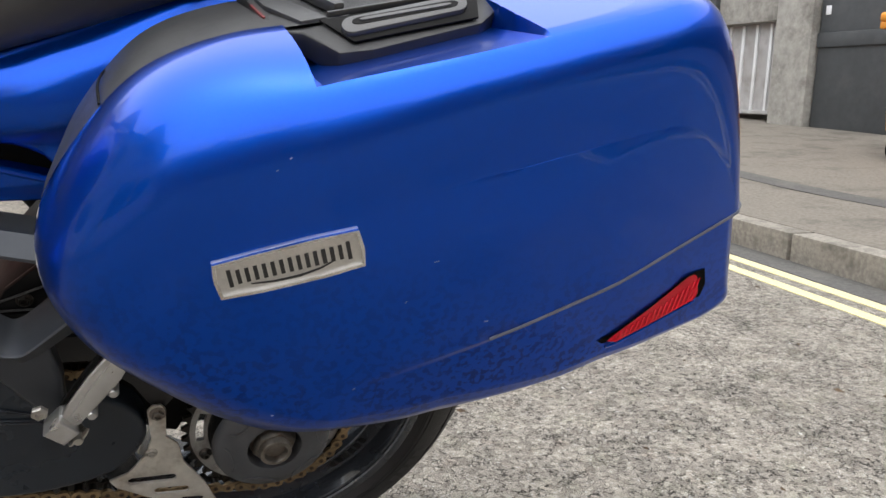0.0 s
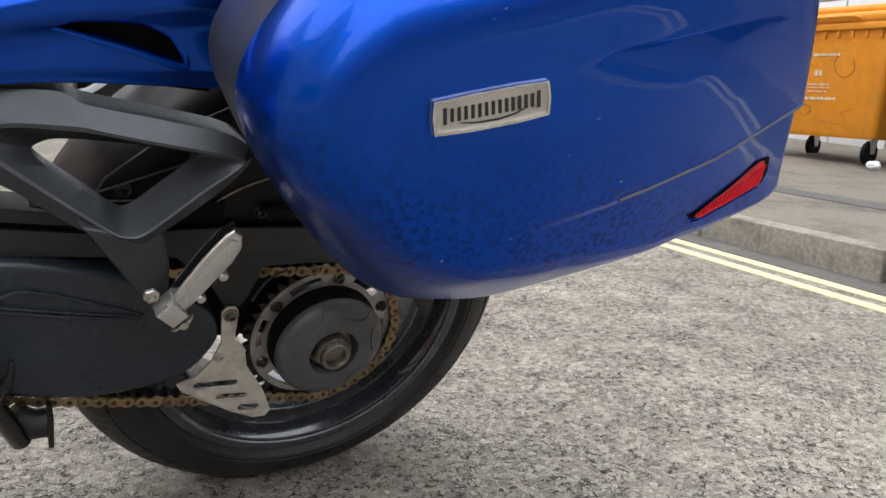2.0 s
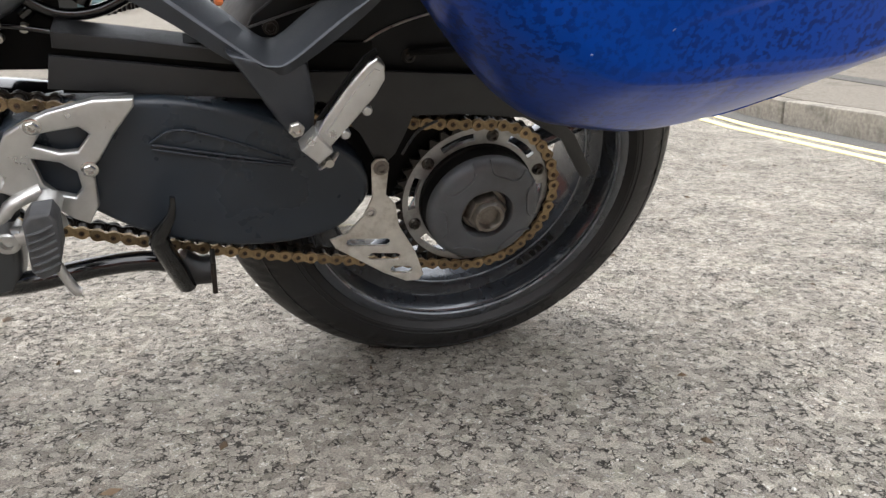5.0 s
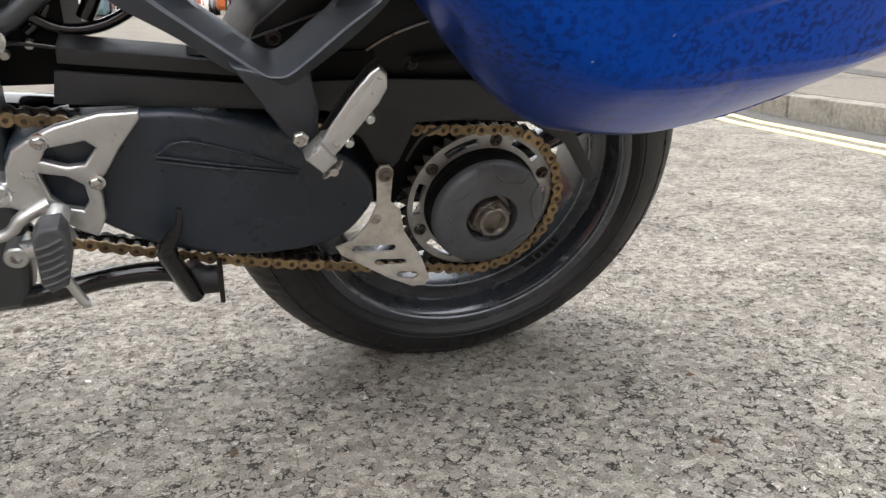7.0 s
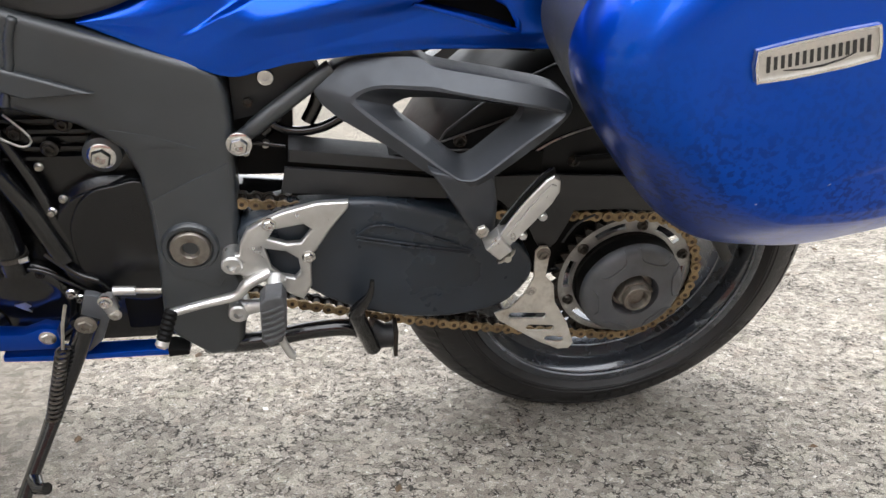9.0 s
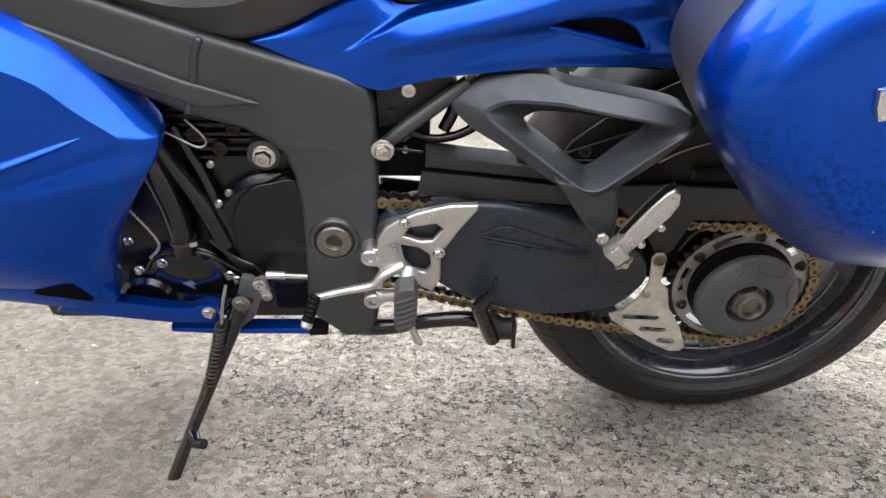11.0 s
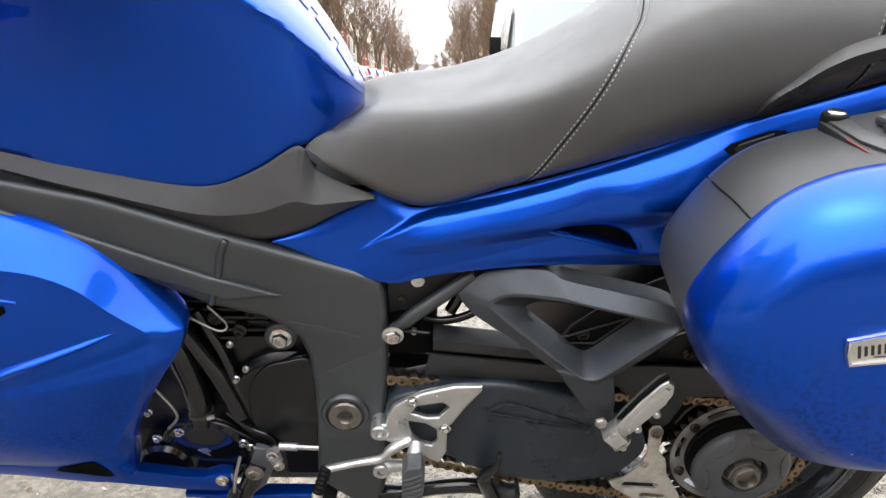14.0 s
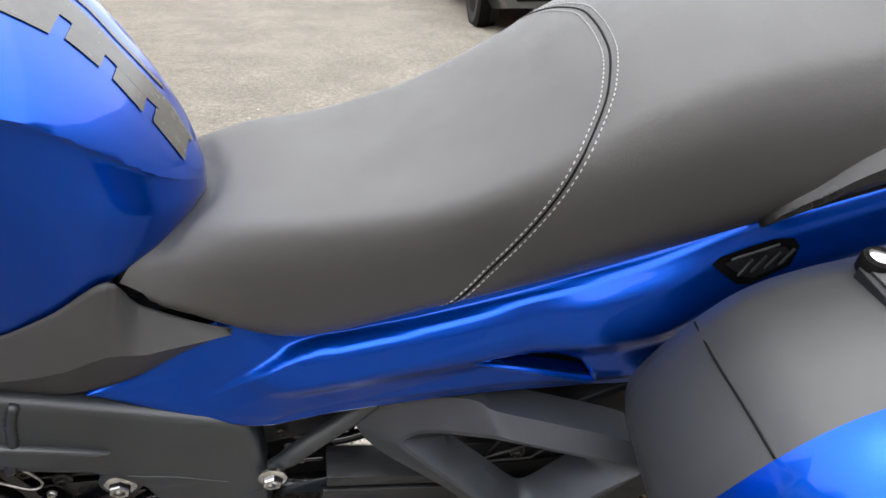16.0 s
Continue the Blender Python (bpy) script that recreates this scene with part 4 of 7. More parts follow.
gl = part("gear_lever", tube([(-0.470, -0.150, 0.066), (-0.498, -0.156, 0.053), (-0.511, -0.158, 0.039), (-0.550, -0.158, 0.029), (-0.592, -0.160, 0.0185)], [0.008, 0.0085, 0.0072, 0.0062, 0.0062], 12, 20, flat=0.8), M_ALLOY, bike, "silver gear lever")
toe = [Vector((-0.5865, -0.160, 0.024)).lerp(Vector((-0.5985, -0.178, -0.0075)), k / 12) for k in range(13)]
part("toe_rubber", tube(toe, [0.0088 if k % 2 else 0.0074 for k in range(13)], 12), M_GAP, gl, "ribbed black toe rubber")
part("toe_cap", tube([(-0.5985, -0.178, -0.0075), (-0.6005, -0.181, -0.0125), (-0.6018, -0.183, -0.0150)], [0.0078, 0.0082, 0.0050], 14), M_ALLOY, gl)
part("shift_rod", tube([(-0.655, -0.132, 0.036), (-0.600, -0.134, 0.034)], 0.0034, 8), M_STEEL, gl)
part("rod_joint", tube([(-0.655, -0.132, 0.036), (-0.630, -0.133, 0.0355)], 0.0058, 10), M_ALLOY, gl)
part("shift_arm", tube([(-0.664, -0.136, 0.030), (-0.660, -0.134, 0.010)], [0.0095, 0.009], 10), M_ALLOY, gl)
bolt(gl, -0.664, -0.142, 0.027, 0.0065, 0.006, M_CHROME)
bolt(gl, -0.657, -0.140, 0.006, 0.006, 0.005, M_STEEL)
part("switch_block", box(-0.655, -0.60, -0.10, -0.06, -0.05, 0.0, 0.005), M_GAP, bike)

# stands
cs = part("centre_stand", tube([(-0.56, -0.10, -0.085), (-0.50, -0.128, -0.060), (-0.43, -0.130, -0.046), (-0.376, -0.128, -0.046), (-0.345, -0.125, -0.062)], [0.012, 0.0125, 0.0115, 0.0115, 0.0115], 14, 24), M_GLOSS, bike, "black centre stand folded up")
part("stand_foot", tube([(-0.352, -0.125, -0.05), (-0.335, -0.125, -0.066), (-0.315, -0.125, -0.066)], [0.015, 0.018, 0.017], 12), M_PLASTIC, cs)
part("foot_pad", box(-0.318, -0.312, -0.145, -0.102, -0.088, -0.044, 0.002), M_GREASE, cs)
part("stand_lever", tube([(-0.345, -0.135, -0.078), (-0.355, -0.145, -0.045), (-0.368, -0.158, 0.0), (-0.360, -0.165, 0.022), (-0.352, -0.170, 0.040), (-0.350, -0.170, 0.060)], [0.012, 0.0125, 0.0115, 0.008, 0.005, 0.003], 12, 24, flat=0.9), M_GLOSS, cs, "worn foot lever of the centre stand")
ss = part("side_stand", tube([(-0.690, -0.125, -0.004), (-0.718, -0.145, -0.065), (-0.740, -0.168, -0.112), (-0.752, -0.19, -0.138), (-0.775, -0.23, -0.185), (-0.797, -0.272, -0.232)], [0.0165, 0.0140, 0.0115, 0.0095, 0.0090, 0.0095], 14, 28, flat=0.75), M_GLOSS, bike, "black side stand touching the road")
part("stand_foot", box(-0.835, -0.765, -0.30, -0.25, -0.236, -0.226, 0.003), M_GLOSS, ss)
part("stand_tang", tube([(-0.768, -0.222, -0.176), (-0.758, -0.240, -0.176), (-0.746, -0.246, -0.17)], [0.009, 0.008, 0.0075], 10), M_GLOSS, ss)
bolt(ss, -0.692, -0.142, -0.006, 0.0095, 0.006, M_NUT)
part("stand_bracket", plate([(-0.700, -0.001), (-0.690, 0.030), (-0.679, 0.028), (-0.666, 0.019), (-0.6665, -0.0065), (-0.681, -0.042), (-0.700, -0.060), (-0.705, -0.03)], -0.130, -0.118, bevel=0.003), M_DOME, ss)
spring = [(-0.722 - 0.022 * f + 0.0072 * math.cos(f * 2 * math.pi * 15), -0.150 - 0.030 * f + 0.0072 * math.sin(f * 2 * math.pi * 15), -0.035 - 0.085 * f) for f in (i / 150 for i in range(151))]
part("return_spring", tube(spring, 0.0021, 6), M_SBOLT, ss)
part("spring_wire", tube([(-0.708, -0.145, 0.028), (-0.716, -0.147, 0.0), (-0.722, -0.150, -0.035)], 0.0022, 6), M_STEEL, ss)

# engine
eng = part("engine", box(-1.0, -0.58, -0.078, 0.10, -0.09, 0.27, 0.02), M_ENGINE, bike, "black engine behind the frame")
part("clutch_cover", lathe([(0.088, -0.07), (0.088, -0.088), (0.080, -0.096), (0.074, -0.098), (0.072, -0.094), (0.0, -0.093)], -0.640, 0.080, 56), M_ENGINE, eng, "round black engine cover")
part("cover_lip", plate([q[:2] for q in loop([(-0.722, 0.085, 0), (-0.70, 0.135, 0), (-0.66, 0.155, 0), (-0.60, 0.158, 0), (-0.60, 0.005, 0), (-0.68, 0.005, 0), (-0.713, 0.03, 0)], 48)], -0.100, -0.085, bevel=0.005, segments=3), M_ENGINE, eng)
part("crank_cover", lathe([(0.066, -0.07), (0.066, -0.090), (0.060, -0.096), (0.052, -0.097), (0.050, -0.094), (0.044, -0.093), (0.03, -0.096), (0.0, -0.097)], -0.772, -0.012, 48), M_GLOSS, eng, "glossy black crank cover")
part("water_pump", lathe([(0.040, -0.07), (0.040, -0.098), (0.034, -0.104), (0.0, -0.105)], -0.835, -0.035, 36), M_GLOSS, eng)
for bx, bz, r in ((-0.804, 0.031, 0.0078), (-0.714, 0.010, 0.0072), (-0.705, 0.002, 0.0066), (-0.787, -0.055, 0.0062), (-0.842, 0.068, 0.0068), (-0.837, 0.019, 0.0075), (-0.861, -0.025, 0.007), (-0.712, 0.128, 0.0062), (-0.745, -0.07, 0.006)):
    bolt(eng, bx, -0.098, bz, r * 0.72, 0.006, M_CHROME)
part("cover_mark", plate([(-0.783, -0.004), (-0.770, -0.001), (-0.764, -0.007), (-0.769, -0.009), (-0.765, -0.016), (-0.775, -0.010)], -0.0985, -0.096), M_STEEL, eng)
for name_, pth, r in (("coolant_hose", [(-0.815, -0.10, 0.27), (-0.795, -0.102, 0.215), (-0.780, -0.104, 0.165), (-0.769, -0.103, 0.112), (-0.767, -0.10, 0.05)], 0.0165),
                      ("coolant_hose", [(-0.80, -0.092, 0.25), (-0.765, -0.096, 0.19), (-0.735, -0.098, 0.13), (-0.712, -0.096, 0.06)], 0.013),
                      ("coolant_hose", [(-0.755, -0.088, 0.235), (-0.728, -0.092, 0.17), (-0.712, -0.094, 0.11), (-0.690, -0.092, 0.05)], 0.0075),
                      ("cable", [(-0.73, -0.104, 0.075), (-0.70, -0.106, 0.045), (-0.675, -0.106, 0.03), (-0.66, -0.104, 0.0)], 0.0040),
                      ("cable", [(-0.735, -0.10, 0.25), (-0.712, -0.105, 0.225), (-0.722, -0.108, 0.216), (-0.76, -0.105, 0.235), (-0.79, -0.10, 0.24)], 0.0014),
                      ("cable", [(-0.80, -0.10, 0.05), (-0.745, -0.104, 0.052), (-0.70, -0.10, 0.02), (-0.68, -0.10, 0.0)], 0.0032),
                      ("cable", [(-0.83, -0.1, 0.12), (-0.80, -0.104, 0.07), (-0.815, -0.106, 0.045)], 0.002)):
    part(name_, tube(pth, r, 10, 24), M_STEEL if r < 0.0021 else M_GLOSS, eng)
for k in range(16):
    a = 2 * math.pi * k / 8
    if k < 8:
        bolt(eng, -0.772 + 0.058 * math.cos(a + 0.3), -0.096, -0.012 + 0.058 * math.sin(a + 0.3), 0.0042, 0.004, M_GREASE)
    else:
        bolt(eng, -0.80 + 0.017 * (k - 8), -0.094, 0.10 + 0.021 * ((k * 3) % 5), 0.0036, 0.005, M_STEEL)
part("hose_clamp", tube([(-0.7672, -0.1010, 0.076), (-0.7668, -0.1008, 0.070)], 0.0180, 18), M_SBOLT, eng)
part("clamp_screw", tube([(-0.754, -0.118, 0.074), (-0.744, -0.116, 0.076)], 0.0032, 8), M_STEEL, eng)
lid_ = [q[:2] for q in loop([(-0.697, 0.0975, 0), (-0.6864, 0.1325, 0), (-0.6674, 0.154, 0), (-0.6444, 0.1612, 0), (-0.605, 0.1640, 0), (-0.60, 0.10, 0), (-0.60, 0.012, 0), (-0.6752, 0.0244, 0), (-0.6931, 0.0394, 0)], 60)]
part("clutch_lid", plate(lid_, -0.1045, -0.095, bevel=0.0035, segments=3), M_ENGINE, eng, "raised lid of the engine cover")
part("cover_ring", lathe([(0.0610, -0.094), (0.0625, -0.0975), (0.0640, -0.094)], -0.772, -0.012, 48, closed=True), M_GLOSS, eng)
for k in range(7):
    z = 0.19 + 0.011 * k
    part("cylinder_fin", box(-0.80, -0.66, -0.09 + 0.003 * (k % 3), -0.06, z, z + 0.004), M_ENGINE, eng)
for bx, bz in ((-0.70, 0.205), (-0.73, 0.225), (-0.68, 0.235)):
    bolt(eng, bx, -0.092, bz, 0.007, 0.006, M_GREASE)


# ---- bodywork ----
def sm(x, xs, vs):
    """Smooth interpolation through a few values."""
    k = len(xs)
    if x <= xs[0]:
        return vs[0]
    if x >= xs[-1]:
        return vs[-1]
    i = max(j for j in range(k - 1) if xs[j] <= x)
    h = xs[i + 1] - xs[i]

    def slope(j):
        if j == 0 or j == k - 1:
            return 0.0 if k > 2 else (vs[1] - vs[0]) / (xs[1] - xs[0])
        a, b = (vs[j] - vs[j - 1]) / (xs[j] - xs[j - 1]), (vs[j + 1] - vs[j]) / (xs[j + 1] - xs[j])
        return 0.0 if a * b <= 0 else 2 * a * b / (a + b)
    t = (x - xs[i]) / h
    return (2 * t ** 3 - 3 * t * t + 1) * vs[i] + (t ** 3 - 2 * t * t + t) * h * slope(i) + (3 * t * t - 2 * t ** 3) * vs[i + 1] + (t ** 3 - t * t) * h * slope(i + 1)


def tank_half(x):
    zb = sm(x, (-1.1, -0.952, -0.85, -0.77, -0.706, -0.65, -0.593, -0.56, -0.53), (0.52, 0.484, 0.452, 0.430, 0.424, 0.446, 0.474, 0.487, 0.496))
    zt = sm(x, (-1.1, -0.95, -0.82, -0.72, -0.66, -0.61, -0.574, -0.545, -0.53), (0.70, 0.735, 0.735, 0.705, 0.668, 0.625, 0.583, 0.54, 0.517))
    wb = sm(x, (-1.1, -0.9, -0.75, -0.66, -0.60, -0.565, -0.54, -0.53), (0.15, 0.125, 0.108, 0.104, 0.094, 0.074, 0.042, 0.012))
    wc = sm(x, (-1.1, -0.9, -0.8, -0.7, -0.64, -0.59, -0.56, -0.54, -0.53), (0.175, 0.185, 0.172, 0.138, 0.115, 0.088, 0.066, 0.040, 0.010))
    zc = zb + (zt - zb) * sm(x, (-1.1, -0.84, -0.78, -0.70, -0.62, -0.53), (0.70, 0.76, 0.82, 0.90, 0.93, 0.85))
    mid = zb + 0.45 * (zc - zb)
    q = [(wb - 0.006, zb - 0.004), (wb, zb + 0.004), (wb + 0.004 * min(1.0, wb / 0.09), mid), ((wb + wc) / 2 - 0.001, mid + 0.55 * (zc - mid)), (wc - 0.004 * min(1.0, wb / 0.09), zc - 0.10 * (zc - mid)), (wc, zc), (wc * 0.965, zc + 0.10 * (zt - zc)), (wc * 0.80, zc + 0.50 * (zt - zc)), (wc * 0.45, zt - 0.006 * min(1, (zt - zc) / 0.05)), (0.0, zt)]
    return [tuple(v[:2]) for v in loop([(a, b, 0) for a, b in q], 56, closed=False)]


def dense_hull(x0, x1, n, half):
    rings = []
    for i in range(n):
        x = x0 + (x1 - x0) * i / (n - 1)
        h = half(x)
        rings.append([Vector((x + (q[2] if len(q) > 2 else 0), -q[0], q[1])) for q in h] + [Vector((x + (q[2] if len(q) > 2 else 0), q[0], q[1])) for q in h[-2::-1]])
    return skin(rings)


tank = part("fuel_tank", dense_hull(-1.1, -0.53, 70, tank_half), M_PAINT, bike, "glossy blue fuel tank", angle=60)


def on_tank(x, y, lift):
    h = tank_half(x)
    ys = [q[0] for q in h][::-1]
    zs = [q[1] for q in h][::-1]
    k = ys.index(max(ys))
    return Vector((x + lift * 0.7, -y - 0.0, float(np.interp(abs(y), ys[:k + 1], zs[:k + 1])) + lift))


def tank_pad(xa, xb, near, far):
    """A rubber sheet on the tank's back between two edges given along x."""
    bm = bmesh.new()
    rows = []
    for i in range(13):
        x = min(xa + (xb - xa) * i / 12, -0.5335)
        a, b = near(x), far(x)
        rows.append([bm.verts.new(on_tank(x, -(a + (b - a) * j / 8), 0.0009)) for j in range(9)])
    for a, b in zip(rows, rows[1:]):
        for j in range(8):
            bm.faces.new((a[j], a[j + 1], b[j + 1], b[j]))
    return part("tank_pad", bm, M_PAD, tank, "grey rubber tank pad")


def pad_near(x):
    return sm(x, (-0.70, -0.62, -0.59, -0.565, -0.54), (0.034, 0.028, 0.018, 0.009, 0.012))


def pad_far(x):
    return sm(x, (-0.70, -0.613, -0.591, -0.573, -0.555, -0.5375), (0.072, 0.056, 0.043, 0.037, 0.034, 0.018))


tank_pad(-0.72, -0.5385, pad_near, pad_far)
for xa, xb, y0, y1 in ((-0.5605, -0.5405, -0.012, -0.021), (-0.585, -0.5665, -0.004, -0.013), (-0.613, -0.5925, 0.001, -0.003), (-0.665, -0.6205, -0.020, -0.006), (-0.72, -0.672, -0.024, -0.020)):
    tank_pad(xa, xb, lambda x, a=y0, b=y1, p=xa, q=xb: a + (b - a) * (x - p) / (q - p), lambda x: pad_near(x) - 0.0002)
tank_pad(-0.66, -0.560, lambda x: pad_far(x) + 0.010, lambda x: pad_far(x) + 0.016)
# pale mark on the tank's flank, drawn as plain bars
for i, (w, h) in enumerate(((0.010, 0.013), (0.008, 0.013), (0.012, 0.013), (0.008, 0.013), (0.011, 0.013), (0.009, 0.015), (0.013, 0.017))):
    x0 = -0.8725 + 0.0165 * i
    bm = bmesh.new()
    q = []
    for xx in (x0, x0 + w):
        for f in (0.0, 1.0):
            hh = tank_half(xx)
            zz = 0.6905 - 0.004 * i / 6 + h * f
            side_ = sorted((p[1], p[0]) for p in hh[10:])
            q.append(bm.verts.new((xx, -interp(zz, [p[0] for p in side_], [p[1] for p in side_]) - 0.0012, zz + 0.0006)))
    bm.faces.new((q[0], q[2], q[3], q[1]))
    part("pale_bar", bm, M_WHITE, tank)


def seat_half(x):
    zb = sm(x, (-0.60, -0.583, -0.548, -0.461, -0.342, -0.184, -0.071, 0.05, 0.22), (0.457, 0.438, 0.421, 0.388, 0.424, 0.477, 0.519, 0.560, 0.60))
    yb = sm(x, (-0.60, -0.56, -0.46, -0.34, -0.18, 0.0, 0.15, 0.22), (0.080, 0.088, 0.092, 0.102, 0.112, 0.118, 0.105, 0.075))
    zt = sm(x, (-0.60, -0.56, -0.5, -0.44, -0.38, -0.32, -0.26, -0.22, -0.18, -0.12, 0.0, 0.12, 0.2, 0.22), (0.490, 0.502, 0.510, 0.515, 0.528, 0.552, 0.592, 0.624, 0.648, 0.672, 0.693, 0.702, 0.685, 0.655))
    yr = sm(x, (-0.60, -0.5, -0.45, -0.39, -0.31, -0.22, -0.1, 0.15, 0.22), (0.062, 0.076, 0.080, 0.088, 0.100, 0.108, 0.112, 0.10, 0.07))
    zr = zt - sm(x, (-0.60, -0.4, -0.31, -0.2, 0.2), (0.002, 0.003, 0.008, 0.026, 0.036))
    ys = max(yb + 0.008, sm(x, (-0.40, -0.28, -0.15, 0.05, 0.15, 0.22), (0.09, 0.118, 0.136, 0.140, 0.125, 0.09)))
    w = max(0.0, min(1.0, (-0.44 - x) / 0.15))
    tuck = min(0.015, 0.3 * (zr - zb))
    q = [(yb - 0.024, zb + 0.001), (yb - 0.012, zb), (yb + 0.002, zb + 0.5 * tuck), (yb + 0.0105, zb + 1.1 * tuck), (0.75 * ys + 0.25 * yb + 0.0045, zb + 0.34 * (zr - zb)), (0.45 * ys + 0.55 * yr + 0.008, zb + 0.74 * (zr - zb)), (yr + 0.007, zr - 0.004), (yr * 0.90, zr + 0.35 * (zt - zr) + 0.001), (yr * 0.4, zt - 0.1 * (zt - zr)), (0.0, zt)]
    out = []
    for v in loop([(a, b, 0) for a, b in q], 44, closed=False):
        out.append((v.x, v.y, w * 0.066 * max(0.0, 1 - (v.x / 0.098) ** 2)))
    return out


seat = part("seat", dense_hull(-0.60, 0.22, 90, seat_half), M_VINYL, bike, "black vinyl dual seat with pale stitched seam", angle=60)


def on_seat(s, x, lift):
    """The place at a share s of the way from the lower edge to the middle."""
    h = seat_half(x)
    f = s * (len(h) - 1)
    i = min(int(f), len(h) - 2)
    a, b = Vector((h[i][0], h[i][1])), Vector((h[i + 1][0], h[i + 1][1]))
    p = a.lerp(b, f - i)
    d = (b - a).normalized()
    p = p + Vector((abs(d.y), abs(d.x))) * lift
    return Vector((x, -p.x, p.y))


def seam_x(s):
    return sm(s, (0.05, 0.25, 0.45, 0.6, 0.75, 0.9, 1.0), (-0.343, -0.305, -0.263, -0.236, -0.214, -0.2045, -0.2035))


def seam_line(dx, lift, n):
    pts = [on_seat(0.05 + 0.95 * i / (n - 1), seam_x(0.05 + 0.95 * i / (n - 1)) + dx, lift) for i in range(n)]
    return pts + [Vector((p.x, -p.y, p.z)) for p in pts[-2::-1]]


part("seam_welt", tube(seam_line(0.0, -0.0003, 40), 0.0011, 6), M_GAP, seat)
for dx in (-0.0050, 0.0050):
    line = seam_line(dx, 0.0004, 130)
    bm = bmesh.new()
    for i in range(0, len(line) - 1, 2):
        tube([line[i], line[i].lerp(line[i + 1], 0.95)], 0.0006, 5, bm=bm)
    part("stitching", bm, M_THREAD, seat, "pale thread stitching")
# rear seam and front piping
rear = [on_seat(0.1 + 0.9 * i / 30, 0.052 - 0.045 * (1 - i / 30) ** 1.5, 0.0) for i in range(31)]
rear += [Vector((p.x, -p.y, p.z)) for p in rear[-2::-1]]
part("rear_seam", tube(rear, 0.0016, 6), M_GAP, seat)
for dx in (-0.0042, 0.0042):
    bm = bmesh.new()
    q = loop([p + Vector((dx, 0, 0.0008)) for p in rear], 150, closed=False)
    for i in range(0, 149, 2):
        tube([q[i], q[i].lerp(q[i + 1], 0.95)], 0.0005, 5, bm=bm)
    part("stitching", bm, M_THREAD, seat, "pale thread stitching")
pip = [(-0.585, -0.082, 0.441), (-0.598, -0.082, 0.455), (-0.594, -0.078, 0.470), (-0.572, -0.062, 0.486)]
part("front_piping", tube(pip, 0.0022, 6, 16), M_GAP, seat)


def panel(name, top, bot, material, label, nu=60, nv=14, bulge=0.0, thick=0.004, shape=None, cut=None, snap=None, parent=None, relief=None):
    """A curved sheet between an upper and a lower edge."""
    t, b = loop(top, nu, closed=False), loop(bot, nu, closed=False)
    bm = bmesh.new()
    grid = []
    for i in range(nu):
        row = []
        for j in range(nv):
            v = j / (nv - 1)
            p = b[i].lerp(t[i], v)
            p.y -= bulge * 4 * v * (1 - v)
            if shape:
                p.y -= shape(i / (nu - 1), v)
            if relief:
                p.y -= relief(p.x, p.z)
            row.append(bm.verts.new(p))
        grid.append(row)
    for a, c in zip(grid, grid[1:]):
        for j in range(nv - 1):
            quad = (a[j], c[j], c[j + 1], a[j + 1])
            m_ = sum((q.co for q in quad), Vector()) / 4
            if cut and cut(m_.x, m_.z):
                continue
            bm.faces.new(quad)
    if snap:
        for v in bm.verts:
            if v.link_faces and any(e.is_boundary for e in v.link_edges):
                v.co.z = snap(v.co.x, v.co.z)
    loose = [v for v in bm.verts if not v.link_faces]
    bmesh.ops.delete(bm, geom=loose, context="VERTS")
    bmesh.ops.recalc_face_normals(bm, faces=bm.faces)
    ref = sum((f.normal.y for f in bm.faces))
    if ref > 0:
        bmesh.ops.reverse_faces(bm, faces=bm.faces)
    me = bpy.data.meshes.new(name)
    bm.to_mesh(me)
    bm.free()
    me.materials.append(material)
    me.shade_smooth()
    ob = new(name, me)
    ob.parent = parent or bike
    s = ob.modifiers.new("thick", "SOLIDIFY")
    s.thickness, s.offset = thick, -1
    if label:
        ob["label"] = label
    return ob


# blue tail fairing with an air slot
def slot_top(x):
    return sm(x, (-0.308, -0.285, -0.24, -0.21, -0.193), (0.379, 0.386, 0.388, 0.378, 0.358))


def slot_low(x):
    return sm(x, (-0.308, -0.25, -0.193), (0.377, 0.366, 0.353))


def slot_edge(x, z):
    if not (-0.312 < x < -0.188 and slot_low(x) - 0.01 < z < slot_top(x) + 0.01):
        return z
    return slot_top(x) if abs(z - slot_top(x)) < abs(z - slot_low(x)) else slot_low(x)


def in_slot(x, z):
    return -0.306 < x < -0.194 and slot_low(x) < z < slot_top(x)


tail_top = [(-0.642, -0.103, 0.352), (-0.58, -0.089, 0.379), (-0.515, -0.081, 0.409), (-0.490, -0.084, 0.398), (-0.461, -0.087, 0.389), (-0.40, -0.092, 0.406), (-0.309, -0.100, 0.435), (-0.184, -0.108, 0.482), (-0.08, -0.112, 0.527), (0.03, -0.112, 0.562), (0.22, -0.095, 0.612)]
tail_bot = [(-0.640, -0.106, 0.349), (-0.60, -0.110, 0.334), (-0.56, -0.112, 0.318), (-0.500, -0.114, 0.296), (-0.46, -0.116, 0.304), (-0.418, -0.118, 0.314), (-0.30, -0.120, 0.327), (-0.20, -0.121, 0.329), (-0.12, -0.122, 0.336), (0.0, -0.118, 0.40), (0.22, -0.10, 0.49)]


